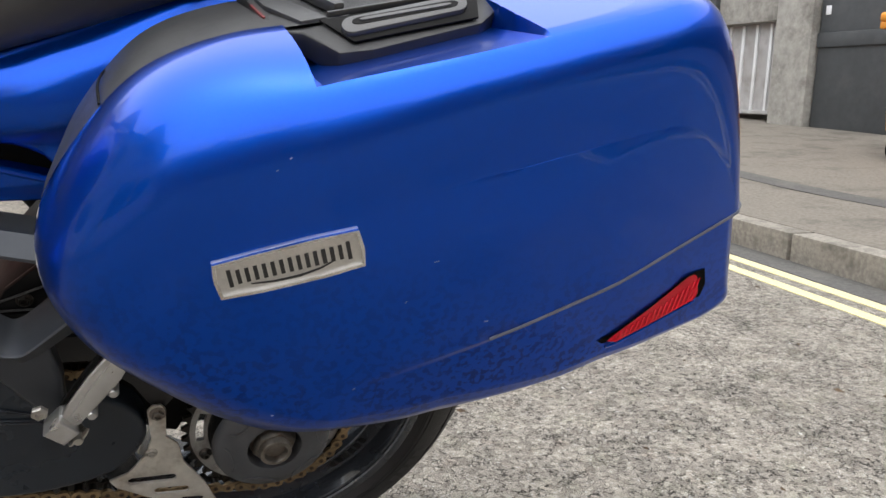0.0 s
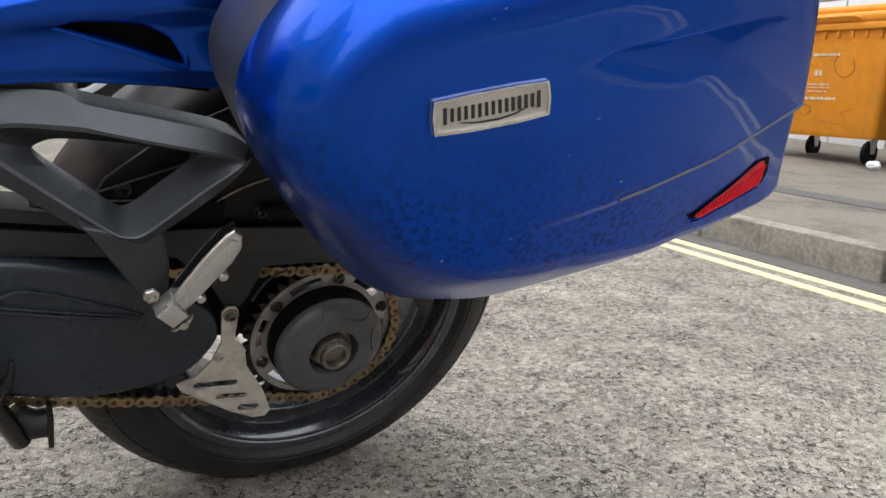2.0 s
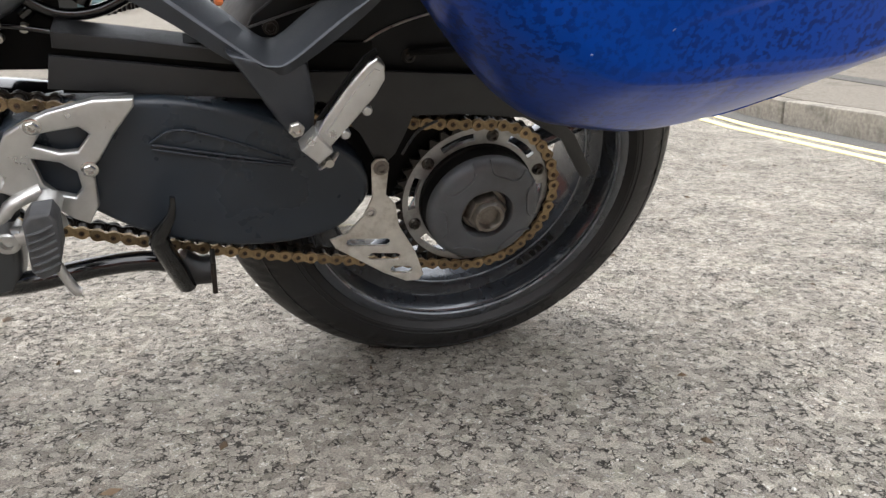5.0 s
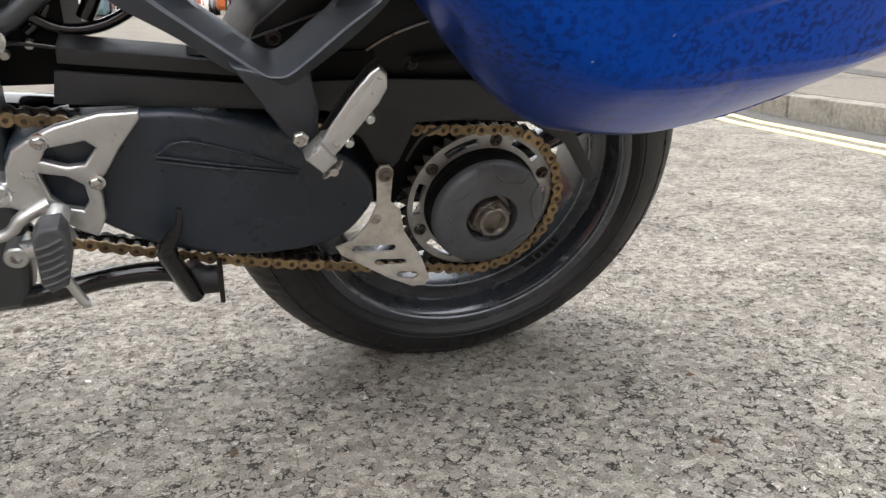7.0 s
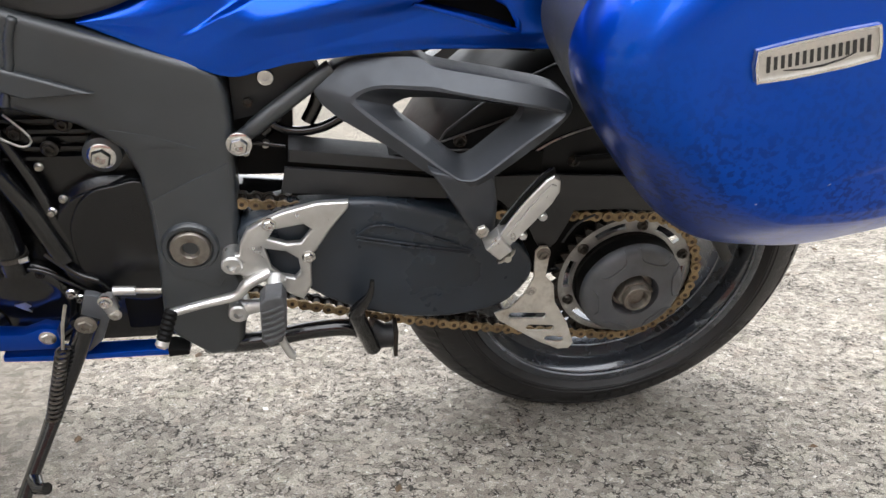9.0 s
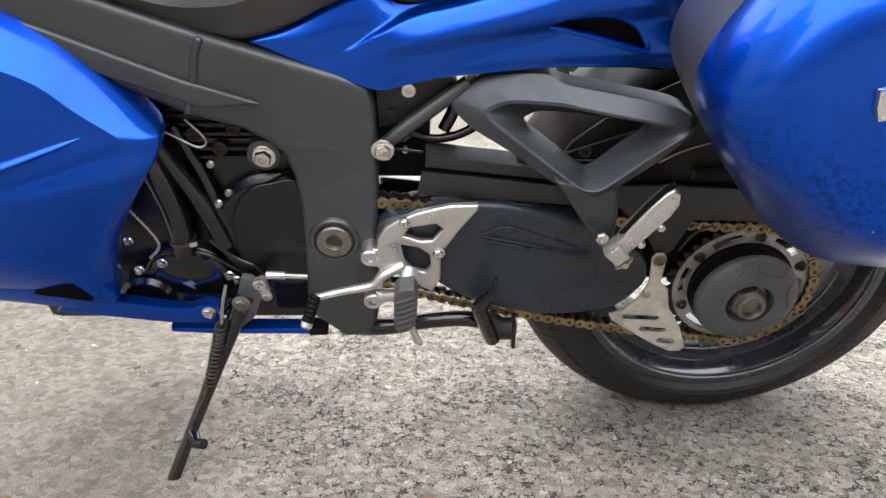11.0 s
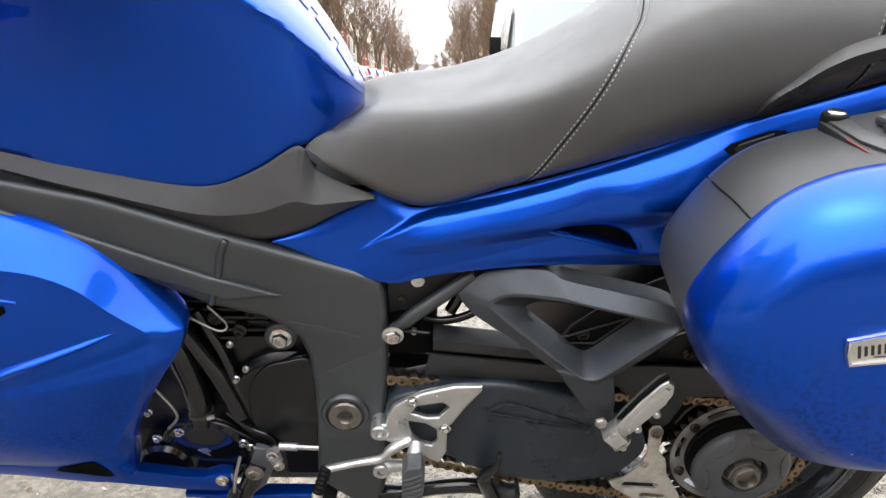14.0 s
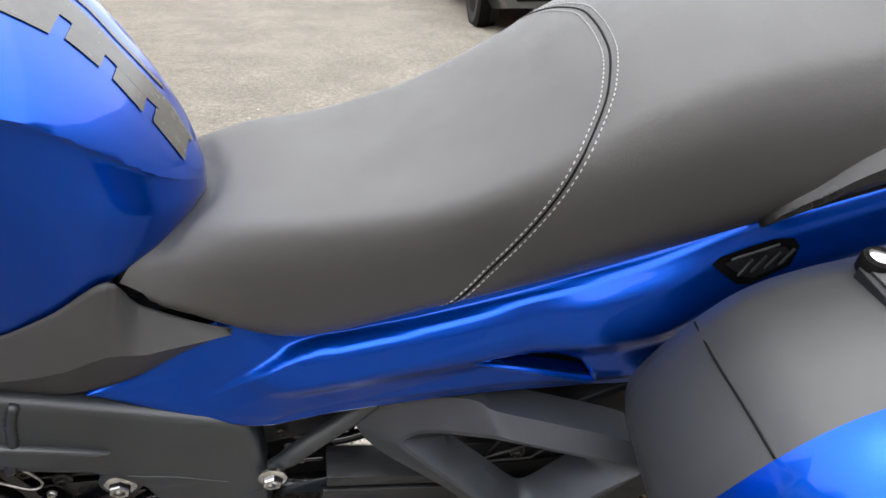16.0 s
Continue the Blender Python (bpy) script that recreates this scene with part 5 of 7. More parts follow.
def tail_step(x, z):
    """The rear body stands proud of the front blade below a line that starts at a point and then runs under the seat."""
    ridge = sm(x, (-0.545, -0.500, -0.461, -0.40, -0.309, -0.184, -0.08, 0.03, 0.22), (0.3400, 0.3620, 0.3820, 0.3995, 0.4285, 0.4755, 0.5200, 0.555, 0.605))
    high = sm(x, (-0.552, -0.50, -0.455, -0.38, -0.25, -0.05), (0.0, 0.0070, 0.0145, 0.0130, 0.0075, 0.0030))
    d = ridge - z
    return high * interp(d, (0.0, 0.0032), (0.0, 1.0)) * (1 - sm(d, (0.026, 0.068), (0.0, 1.0)))


tail = panel("tail_fairing", tail_top, tail_bot, M_PAINT, "blue tail fairing with an air slot", 300, 64, 0.002, relief=tail_step,
             shape=lambda u, v: 0.0165 * sm(v, (0.0, 0.15, 0.38, 0.60, 0.82, 1.0), (0.0, 0.34, 0.46, 1.0, 0.6, 0.0)) * min(1.0, 0.12 + 3 * max(0.0, u - 0.1)) * (1 + 1.5 * sm(min(0.66, max(0.44, u)), (0.44, 0.51, 0.56, 0.66), (0.0, 0.55, 0.6, 0.0))), cut=in_slot, snap=slot_edge)
# near-black sheet, the shade inside the slot given as colour
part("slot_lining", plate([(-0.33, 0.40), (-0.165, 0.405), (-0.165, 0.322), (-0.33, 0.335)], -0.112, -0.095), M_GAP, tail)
part("slot_lip", tube([(-0.305, -0.126, 0.3775), (-0.25, -0.130, 0.3655), (-0.198, -0.132, 0.352), (-0.193, -0.130, 0.358), (-0.20, -0.127, 0.374)], [0.002, 0.0036, 0.0042, 0.0038, 0.002], 8, 24), M_PAINT, tail)
shelf = bmesh.new()
edge_ = loop([(-0.303, -0.1265, 0.3770), (-0.25, -0.1305, 0.3650), (-0.199, -0.1325, 0.3525)], 24, closed=False)
rows = [[shelf.verts.new((p.x, p.y + 0.016 * f, p.z + 0.0035 * f * min(1.0, 8 * k / 23))) for f in (0.0, 0.12, 0.5, 1.0)] for k, p in enumerate(edge_)]
for a, b in zip(rows, rows[1:]):
    for k in range(3):
        shelf.faces.new((a[k], a[k + 1], b[k + 1], b[k]))
bmesh.ops.solidify(shelf, geom=shelf.faces[:], thickness=0.003)
part("slot_shelf", shelf, M_PAINT, tail)
tail_tree = BVHTree.FromPolygons([v.co for v in tail.data.vertices], [p.vertices for p in tail.data.polygons])


def on_tail(x, z, lift):
    hit = tail_tree.ray_cast(Vector((x, -0.8, z)), Vector((0, 1, 0)))[0]
    return Vector((x, (hit.y if hit else -0.15) - lift, z))


def vent_sheet(name, pts, lift, material, label=""):
    """A small sheet that follows the tail's skin."""
    bm = bmesh.new()
    ring_ = [Vector((a, b, 0)).lerp(Vector((c, d, 0)), k / 4) for (a, b), (c, d) in zip(pts, pts[1:] + pts[:1]) for k in range(4)]
    c = sum(ring_, Vector()) / len(ring_)
    vs = [bm.verts.new(on_tail(p.x, p.y, lift)) for p in ring_]
    o = bm.verts.new(on_tail(c.x, c.y, lift))
    for i in range(len(vs)):
        bm.faces.new((vs[i], vs[(i + 1) % len(vs)], o))
    bmesh.ops.solidify(bm, geom=bm.faces[:], thickness=0.004)
    return part(name, bm, material, tail, label)


VENT = [(-0.1155, 0.4865), (-0.108, 0.4925), (-0.066, 0.5085), (-0.050, 0.5105), (-0.044, 0.504), (-0.048, 0.486), (-0.078, 0.466), (-0.090, 0.468)]
vent_sheet("tail_vent", VENT, 0.001, M_GAP, "small black louvred vent")
vent_sheet("vent_tray", [(-0.075 + (x + 0.075) * 0.74, 0.490 + (z - 0.490) * 0.66) for x, z in VENT], 0.0022, M_PLASTIC)
for k in range(4):
    x = -0.092 + 0.011 * k
    part("vent_louvre", tube([on_tail(x, 0.477 + 0.0035 * k, 0.003), on_tail(x + 0.010, 0.492 + 0.0035 * k, 0.003)], 0.0016, 6), M_PLASTIC, tail)
part("vent_bar", tube([on_tail(-0.100, 0.492, 0.003), on_tail(-0.062, 0.506, 0.003)], 0.0012, 6), M_TRIM, tail)

# grab rail
def grab_rail():
    """A broad moulded strap that arches up from the tail, with a dark web below it."""
    low = [(-0.088, 0.527), (-0.070, 0.541), (-0.050, 0.556), (-0.024, 0.577), (0.028, 0.5935), (0.127, 0.615), (0.20, 0.625)]
    top = [(-0.087, 0.538), (-0.077, 0.556), (-0.058, 0.573), (-0.031, 0.595), (0.012, 0.616), (0.125, 0.644), (0.20, 0.652)]
    a, b = loop([(x, z, 0) for x, z in low], 44, closed=False), loop([(x, z, 0) for x, z in top], 44, closed=False)
    rings = []
    for k, (p, q) in enumerate(zip(a, b)):
        w = min(1.0, 0.25 + k / 12)
        y0 = -0.134 - 0.012 * math.sin(min(1.0, k / 14) * math.pi / 2) + 0.05 * max(0.0, p.x - 0.03)
        m_ = p.lerp(q, 0.62)
        rings.append([Vector((p.x, y0 + 0.003, p.y)), Vector((p.x, y0 - 0.001, p.y + 0.002)), Vector((m_.x, y0 - 0.003, m_.y)), Vector((q.x, y0 + 0.008 * w, q.y - 0.001)), Vector((q.x, y0 + 0.030 * w, q.y + 0.002)), Vector((q.x, y0 + 0.040 * w, q.y - 0.006)), Vector((p.x, y0 + 0.036 * w, p.y + 0.004))])
    rail = part("grab_rail", skin(rings), M_GRIP, bike, "black grab rail beside the seat", angle=34)
    web = [(-0.080, 0.522), (-0.02, 0.543), (0.05, 0.566), (0.20, 0.606), (0.20, 0.64), (0.03, 0.600), (-0.02, 0.584), (-0.06, 0.552)]
    part("rail_web", plate(web, -0.124, -0.116, bevel=0.002), M_PLASTIC, rail)


grab_rail()

# black trim below the tank
trim_top = [(-1.1, -0.150, 0.530), (-0.954, -0.128, 0.486), (-0.86, -0.118, 0.455), (-0.77, -0.110, 0.432), (-0.706, -0.108, 0.426), (-0.65, -0.107, 0.447), (-0.600, -0.100, 0.474), (-0.583, -0.092, 0.442), (-0.548, -0.094, 0.423), (-0.513, -0.094, 0.409)]
trim_bot = [(-1.1, -0.150, 0.495), (-0.96, -0.130, 0.458), (-0.88, -0.122, 0.430), (-0.808, -0.114, 0.403), (-0.719, -0.108, 0.369), (-0.68, -0.108, 0.358), (-0.646, -0.108, 0.355), (-0.60, -0.107, 0.368), (-0.555, -0.100, 0.389), (-0.514, -0.095, 0.405)]
trim = panel("tank_trim", trim_top, trim_bot, M_TRIM, "matt black trim below the tank", 90, 19, 0.001,
             shape=lambda u, v: 0.015 * min(v / 0.444, (1 - v) / 0.556) * min(1.0, 0.3 + 6 * (1 - u)))
trim.data.set_sharp_from_angle(angle=radians(14))
# near-black filler blocks, added as the shade under tank and seat
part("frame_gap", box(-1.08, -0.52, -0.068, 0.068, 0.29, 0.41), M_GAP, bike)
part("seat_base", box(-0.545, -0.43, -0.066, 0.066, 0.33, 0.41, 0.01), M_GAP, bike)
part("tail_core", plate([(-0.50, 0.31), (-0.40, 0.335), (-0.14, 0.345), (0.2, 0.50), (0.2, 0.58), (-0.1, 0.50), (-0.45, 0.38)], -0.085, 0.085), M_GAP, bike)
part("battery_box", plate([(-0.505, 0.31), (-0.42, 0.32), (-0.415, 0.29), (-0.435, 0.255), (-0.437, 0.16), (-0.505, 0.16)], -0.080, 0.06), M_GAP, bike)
ub = part("underseat_tray", plate([(-0.502, 0.30), (-0.42, 0.318), (-0.40, 0.29), (-0.43, 0.262), (-0.46, 0.245), (-0.50, 0.235)], -0.092, -0.075, bevel=0.003), M_PLASTIC, bike)
part("screw", lathe([(0.0, -0.0955), (0.0025, -0.0955), (0.003, -0.0965), (0.0085, -0.0965), (0.0095, -0.0955), (0.0095, -0.09)], -0.462, 0.287, 24), M_CHROME, ub)
bolt(ub, -0.483, -0.094, 0.258, 0.006, 0.004, M_GREASE, "screw", flange=False)


# ---- panniers ----
PANNIER = [(-0.203, 0.405), (-0.190, 0.447), (-0.157, 0.497), (-0.125, 0.527), (-0.079, 0.547), (-0.02, 0.559), (0.08, 0.580), (0.19, 0.604), (0.237, 0.611), (0.270, 0.594), (0.308, 0.53), (0.346, 0.44), (0.369, 0.368), (0.380, 0.334), (0.387, 0.313), (0.379, 0.300), (0.351, 0.286), (0.26, 0.243), (0.16, 0.209), (0.07, 0.1930), (0.0, 0.1985), (-0.05, 0.211), (-0.10, 0.247), (-0.155, 0.310), (-0.192, 0.364)]
PANNIER_LOOP = loop([(a, b, 0) for a, b in PANNIER], 420)


def pannier_ring(inset, y, draw=0.0, under=None, top=None):
    """The outline drawn in towards its sloping middle line, less at the tail than at the top, front and underside."""
    under = inset if under is None else under
    top = inset * 1.2 if top is None else top
    out = []
    for p in PANNIER_LOOP:
        x, z = p.x, p.y
        mid_ = 0.408 + 0.21 * (x - 0.07)
        tail_ = interp(x, (0.08, 0.20, 0.24, 0.36), (0.0, 0.21, 0.24, 0.52))
        fuller = interp(x, (-0.10, 0.30), (0.55, 1.1))
        top_ = 0.089 * max(0.0, top / 0.089) ** fuller if top < 0.089 else top
        z = mid_ + (z - mid_) * (1 - ((top_ + (inset * 1.2 - top_) * sm(min(0.06, max(-0.15, x)), (-0.15, -0.045, 0.06), (1.0, 0.5, 0.0))) / 0.165 if z > mid_ else under * (1 - tail_) / 0.21))
        x = 0.07 + (x - 0.07) * (1 - (inset * 1.1 / 0.27 if x < 0.07 else inset * 0.45 / 0.28))
        x, z = x + (0.07 - x) * draw, z + (0.408 + 0.21 * (x - 0.07) * (1 - draw) - z) * draw
        out.append(Vector((x, y + 0.17 * max(0, x - 0.02) ** 2, z)))
    return out


def pannier():
    prof = [(-0.322, 0.0, 0.0, 0.0)]
    for k in range(1, 41):
        f = k / 40
        a = f * math.pi / 2
        y = -0.330 - 0.092 * math.sin(a) ** 1.15
        prof.append((y, 0.074 * (1 - math.cos(a)) ** 1.25, interp(-y, (0.322, 0.34, 0.36, 0.38, 0.40, 0.41, 0.417, 0.422), (0.0, 0.010, 0.028, 0.047, 0.067, 0.078, 0.087, 0.100)), sm(-y, (0.322, 0.35, 0.375, 0.39, 0.398, 0.405, 0.411, 0.4155, 0.418, 0.420, 0.422), (0.0, 0.001, 0.003, 0.0052, 0.0075, 0.0122, 0.0185, 0.027, 0.035, 0.050, 0.089))))
    rings = [pannier_ring(0.004, -0.300)] + [pannier_ring(i, y, 0.0, u, t) for y, i, u, t in prof]
    rings += [pannier_ring(0.074, -0.422 - 0.0092 * math.sin(math.pi / 2 * f), 0.9 * f, 0.100, 0.089) for f in (0.06, 0.12, 0.2, 0.3, 0.42, 0.56, 0.72, 1.0)]
    bm = skin(rings, cap0=False, cap1=True)
    for co, no in (((-0.043, -0.321, 0), (1, 0.117, 0)), ((0.097, -0.316, 0), (1, 0.222, 0)), ((0.0985, -0.316, 0), (1, 0.222, 0)), ((0, 0, 0.4911), (-0.258, 0.14, 1)), ((0, 0, 0.587), (-0.258, -0.096, 1))):
        near_top = [f for f in bm.faces if f.calc_center_median().z > 0.46 and -0.1 < f.calc_center_median().x < 0.25]
        geom = list({v for f in near_top for v in f.verts}) + list({e for f in near_top for e in f.edges}) + near_top
        bmesh.ops.bisect_plane(bm, geom=geom, plane_co=co, plane_no=no, dist=1e-5)
    # flat scoop in the top for the handle
    for v in bm.verts:
        x, y, z = v.co
        front_ = x + 0.043 + 0.117 * (y + 0.321)
        rear_ = x - 0.097 + 0.222 * (y + 0.316)
        floor_ = 0.4911 + 0.258 * x - 0.14 * y
        deck_ = 0.587 + 0.258 * x + 0.096 * y
        if z < 0.47 or front_ < 0.0005:
            continue
        if rear_ < 0.0005 and z > floor_:
            v.co.z = max(floor_, z - front_ * 9)
        elif z > deck_ and x < 0.25:
            v.co.z = max(deck_, z - max(0.0, 0.25 - x) * 1.2)
    # step along the lower edge, deeper towards the tail
    crease_ = [(-0.02, 0.325), (0.066, 0.347), (0.131, 0.367), (0.161, 0.378), (0.210, 0.3955), (0.261, 0.4185), (0.314, 0.4405), (0.340, 0.4505), (0.40, 0.478)]

    def below(x):
        return interp(x, [p[0] for p in crease_], [p[1] for p in crease_])
    for (x0, z0), (x1, z1) in zip(crease_, crease_[1:]):
        for drop in (0.0, 0.003, 0.006):
            near_ = [f for f in bm.faces if x0 - 0.06 < f.calc_center_median().x < x1 + 0.06 and f.calc_center_median().y < -0.335 and abs(f.calc_center_median().z - below(f.calc_center_median().x)) < 0.14]
            geom = list({v for f in near_ for v in f.verts}) + list({e for f in near_ for e in f.edges}) + near_
            bmesh.ops.bisect_plane(bm, geom=geom, plane_co=(x0, 0, z0 - drop), plane_no=((z0 - z1) / (x1 - x0), 0, 1), dist=1e-5)
    for v in bm.verts:
        deep_ = 0.0075 * min(1.0, max(0.0, (v.co.x + 0.01) / 0.30))
        if deep_ and v.co.y < -0.33:
            v.co.y += deep_ * min(1.0, max(0.0, (below(v.co.x) - v.co.z) / 0.006))
    bmesh.ops.triangulate(bm, faces=[f for f in bm.faces if len(f.verts) > 4])
    bmesh.ops.recalc_face_normals(bm, faces=bm.faces)
    tree = BVHTree.FromBMesh(bm)

    def on_face(x, z, lift):
        """The place on the outer skin at x and z."""
        hit = tree.ray_cast(Vector((x, -0.8, z)), Vector((0, 1, 0)))[0]
        return Vector((x, (hit.y if hit else -0.33) - lift, z))
    pn = part("pannier", bm, M_PAINT_DIRTY, bike, "blue hard pannier with a film of road dirt", angle=32)
    base = skin([pannier_ring(0.03, -0.165, top=0.022), pannier_ring(0.016, -0.178, top=0.010), pannier_ring(0.009, -0.20, top=0.004), pannier_ring(0.002, -0.28, top=0.001), pannier_ring(0.0005, -0.3195)], cap1=False)
    part("pannier_base", base, M_SHELL, pn, "black textured inner shell", angle=60)
    part("seam_gasket", skin([pannier_ring(0.003, -0.319), pannier_ring(0.003, -0.323)], cap0=False, cap1=False), M_GAP, pn)
    # joint across the black front, from inner to outer edge
    part("shell_joint", tube([(-0.150, -0.183, 0.477), (-0.156, -0.23, 0.487), (-0.1585, -0.28, 0.4955), (-0.1575, -0.3185, 0.4970)], 0.0010, 6, 16), M_GAP, pn)
    # red reflector; a near-black sheet paints the shaded ends of its recess
    quad = [(0.2218, 0.3285), (0.224, 0.3325), (0.256, 0.3565), (0.2911, 0.3833), (0.2985, 0.3840), (0.3028, 0.3811), (0.3105, 0.3640), (0.3091, 0.3565), (0.27, 0.3405), (0.2323, 0.3255)]

    def inlay(name, pts, lift, material, label=""):
        bm = bmesh.new()
        cx_, cz_ = sum(p[0] for p in pts) / len(pts), sum(p[1] for p in pts) / len(pts)
        outer_ = [bm.verts.new(on_face(x, z, lift)) for x, z in pts]
        mid_ = bm.verts.new(on_face(cx_, cz_, lift))
        for i in range(len(pts)):
            bm.faces.new((outer_[i], outer_[(i + 1) % len(pts)], mid_))
        bmesh.ops.solidify(bm, geom=bm.faces[:], thickness=0.004)
        return part(name, bm, material, pn, label)
    inlay("reflector_frame", [(0.2115, 0.3300), (0.2235, 0.3325), (0.256, 0.3562), (0.289, 0.3818), (0.2985, 0.3855), (0.3110, 0.3870), (0.3185, 0.3705), (0.3170, 0.3570), (0.3091, 0.3570), (0.27, 0.3410), (0.2323, 0.3262), (0.2180, 0.3255)], 0.0008, M_GAP)
    inlay("reflector", quad, 0.0026, M_RED, "ribbed red reflector")
    for k in range(16):
        f = (k + 0.5) / 16
        x = 0.226 + 0.082 * f
        lo_, hi_ = 0.3265 + 0.030 * f, 0.3330 + 0.0495 * f
        part("reflector_rib", tube([on_face(x, lo_ + 0.001, 0.0032), on_face(x, hi_ - 0.001, 0.0032)], 0.0007, 4), M_RED, pn)
    # badge: plain plate with dark bars in place of a mark
    c, s = math.cos(radians(13.2)), math.sin(radians(13.2))
    def bd(u, w, y):
        return (-0.0525 + u * c - w * s, y, 0.4345 + u * s + w * c)
    o = [(-0.046, -0.0125), (-0.020, -0.0140), (0.020, -0.0140), (0.046, -0.0125), (0.0475, 0.0), (0.046, 0.0125), (0.020, 0.0135), (-0.020, 0.0135), (-0.046, 0.0125), (-0.0475, 0.0)]
    def curve_(x, z):
        return on_face(x, z, 0.0).y
    def on_badge(pts):
        return [(bd(u, w, 0)[0], bd(u, w, 0)[2]) for u, w in pts]
    badge = part("badge", plate(on_badge(o), -0.0045, 0.002, bevel=0.0014, segments=3, bend=curve_), M_BADGE, pn, "small silver badge plate with dark marks")
    part("badge_rim", plate(on_badge(o), -0.0057, -0.0035, [on_badge([(u * 0.955, w * 0.86) for u, w in o])], bend=curve_), M_CHROME, badge, "raised bright rim")
    # the lettering is kept as plain upright bars with a curved stroke below
    for k in range(15):
        u = -0.0375 + 0.00535 * k
        h = 0.0066 if k in (0, 14) else 0.0054
        part("badge_bar", plate(on_badge([(u - 0.0013, -h + 0.001), (u + 0.0013, -h + 0.001), (u + 0.0013, h), (u - 0.0013, h)]), -0.0052, -0.0040, bend=curve_), M_BARK_DARK, badge)
    arc_ = [(-0.026, -0.0066), (-0.012, -0.0088), (0.004, -0.0092), (0.018, -0.0072), (0.028, -0.0040)]
    part("badge_stroke", plate(on_badge(arc_ + [(u, w + 0.0016 - 0.0010 * abs(u) / 0.028) for u, w in arc_[::-1]]), -0.0052, -0.0040, bend=curve_), M_BARK_DARK, badge)
    # handle on top
    def tp(x, y, dz):
        return Vector((x, y, 0.560 + 0.215 * x + dz - 0.40 * max(0.0, -0.318 - y)))
    def slab(name, pts, dz0, dz1, material, bev=0.003, label=""):
        bm = bmesh.new()
        lo = [bm.verts.new(tp(x, y, dz0)) for x, y in pts]
        hi = [bm.verts.new(tp(x, y, dz1)) for x, y in pts]
        bm.faces.new(lo)
        bm.faces.new(hi[::-1])
        for i in range(len(pts)):
            bm.faces.new((lo[i], lo[(i + 1) % len(pts)], hi[(i + 1) % len(pts)], hi[i]))
        bmesh.ops.recalc_face_normals(bm, faces=bm.faces)
        if bev:
            bmesh.ops.bevel(bm, geom=bm.edges[:], offset=bev, segments=2, affect="EDGES", profile=0.6)
        return part(name, bm, material, pn, label)
    slab("handle_plate", [(-0.056, -0.205), (-0.050, -0.290), (-0.043, -0.321), (-0.030, -0.326), (-0.0105, -0.350), (0.012, -0.352), (0.090, -0.345), (0.1045, -0.335), (0.106, -0.316), (0.128, -0.270), (0.15, -0.205)], -0.015, 0.001, M_PLASTIC, 0.0018, "black handle plate on the lid")
    slab("handle_well", [(-0.006, -0.225), (-0.004, -0.300), (0.006, -0.313), (0.094, -0.313), (0.112, -0.262), (0.118, -0.225)], 0.0002, 0.0016, M_PLASTIC, 0.0006)
    slab("handle_rail", [(-0.052, -0.208), (-0.046, -0.268), (-0.030, -0.318), (-0.012, -0.318), (-0.028, -0.262), (-0.034, -0.208)], 0.0, 0.0035, M_SHELL, 0.0012)
    slab("handle_rail", [(-0.020, -0.252), (-0.006, -0.310), (0.002, -0.310), (-0.008, -0.252)], 0.001, 0.0095, M_SHELL, 0.003)
    slab("handle_rail", [(0.088, -0.250), (0.092, -0.310), (0.101, -0.310), (0.100, -0.250)], 0.001, 0.0095, M_SHELL, 0.003)
    slab("handle_grip", [(-0.020, -0.236), (-0.014, -0.254), (0.058, -0.254), (0.128, -0.244), (0.132, -0.228), (0.06, -0.232)], 0.002, 0.0115, M_SHELL, 0.004, "black moulded carrying grip")
    slab("tray_edge", [(-0.012, -0.3135), (0.104, -0.3135), (0.104, -0.3165), (-0.012, -0.3165)], 0.002, 0.0062, M_SHELL, 0.0012)
    # thin near-black slab, the recess's shade as colour without real depth
    slab("latch_recess", [(-0.018, -0.3200), (0.094, -0.3200), (0.088, -0.3425), (0.000, -0.3455)], 0.0026, 0.0038, M_GAP, 0.0004)
    ring = [(0.0385 + u, -0.3318 + w + 0.055 * u) for u, w in [(-0.037 + 0.0078 * math.cos(radians(90 + 22.5 * j)), 0.0078 * math.sin(radians(90 + 22.5 * j))) for j in range(9)] + [(0.037 + 0.0078 * math.cos(radians(-90 + 22.5 * j)), 0.0078 * math.sin(radians(-90 + 22.5 * j))) for j in range(9)]]
    slab("latch", ring, 0.003, 0.0075, M_SHELL, 0.0018, "lozenge-shaped latch")
    # groove drawn as a near-black slab in place of shaded depth
    slab("latch_groove", [(0.0385 + (x - 0.0385) * 0.84, -0.3318 + (y + 0.3318) * 0.42) for x, y in ring], 0.0070, 0.0079, M_GAP, 0)
    slab("latch_bar", [(0.0385 + (x - 0.0385) * 0.72, -0.3318 + (y + 0.3318) * 0.16) for x, y in ring], 0.0074, 0.0086, M_SHELL, 0)
    slab("red_tab", [(-0.0535, -0.255), (-0.050, -0.290), (-0.0485, -0.290), (-0.052, -0.255)], 0.0005, 0.0016, M_TAB, 0)
    # lock
    part("lock_post", lathe([(0.0135, 0.0), (0.0135, 0.010), (0.012, 0.013), (0.0, 0.013)], 0, 0, 24), M_GAP, pn).matrix_local = Matrix.Translation((-0.041, -0.205, 0.544)) @ Matrix.Rotation(radians(90), 4, "X")
    part("lock_barrel", lathe([(0.0095, 0.012), (0.0095, 0.0155), (0.008, 0.0165), (0.0, 0.0165)], 0, 0, 24), M_CHROME, pn, "chrome key barrel").matrix_local = Matrix.Translation((-0.041, -0.205, 0.544)) @ Matrix.Rotation(radians(90), 4, "X")
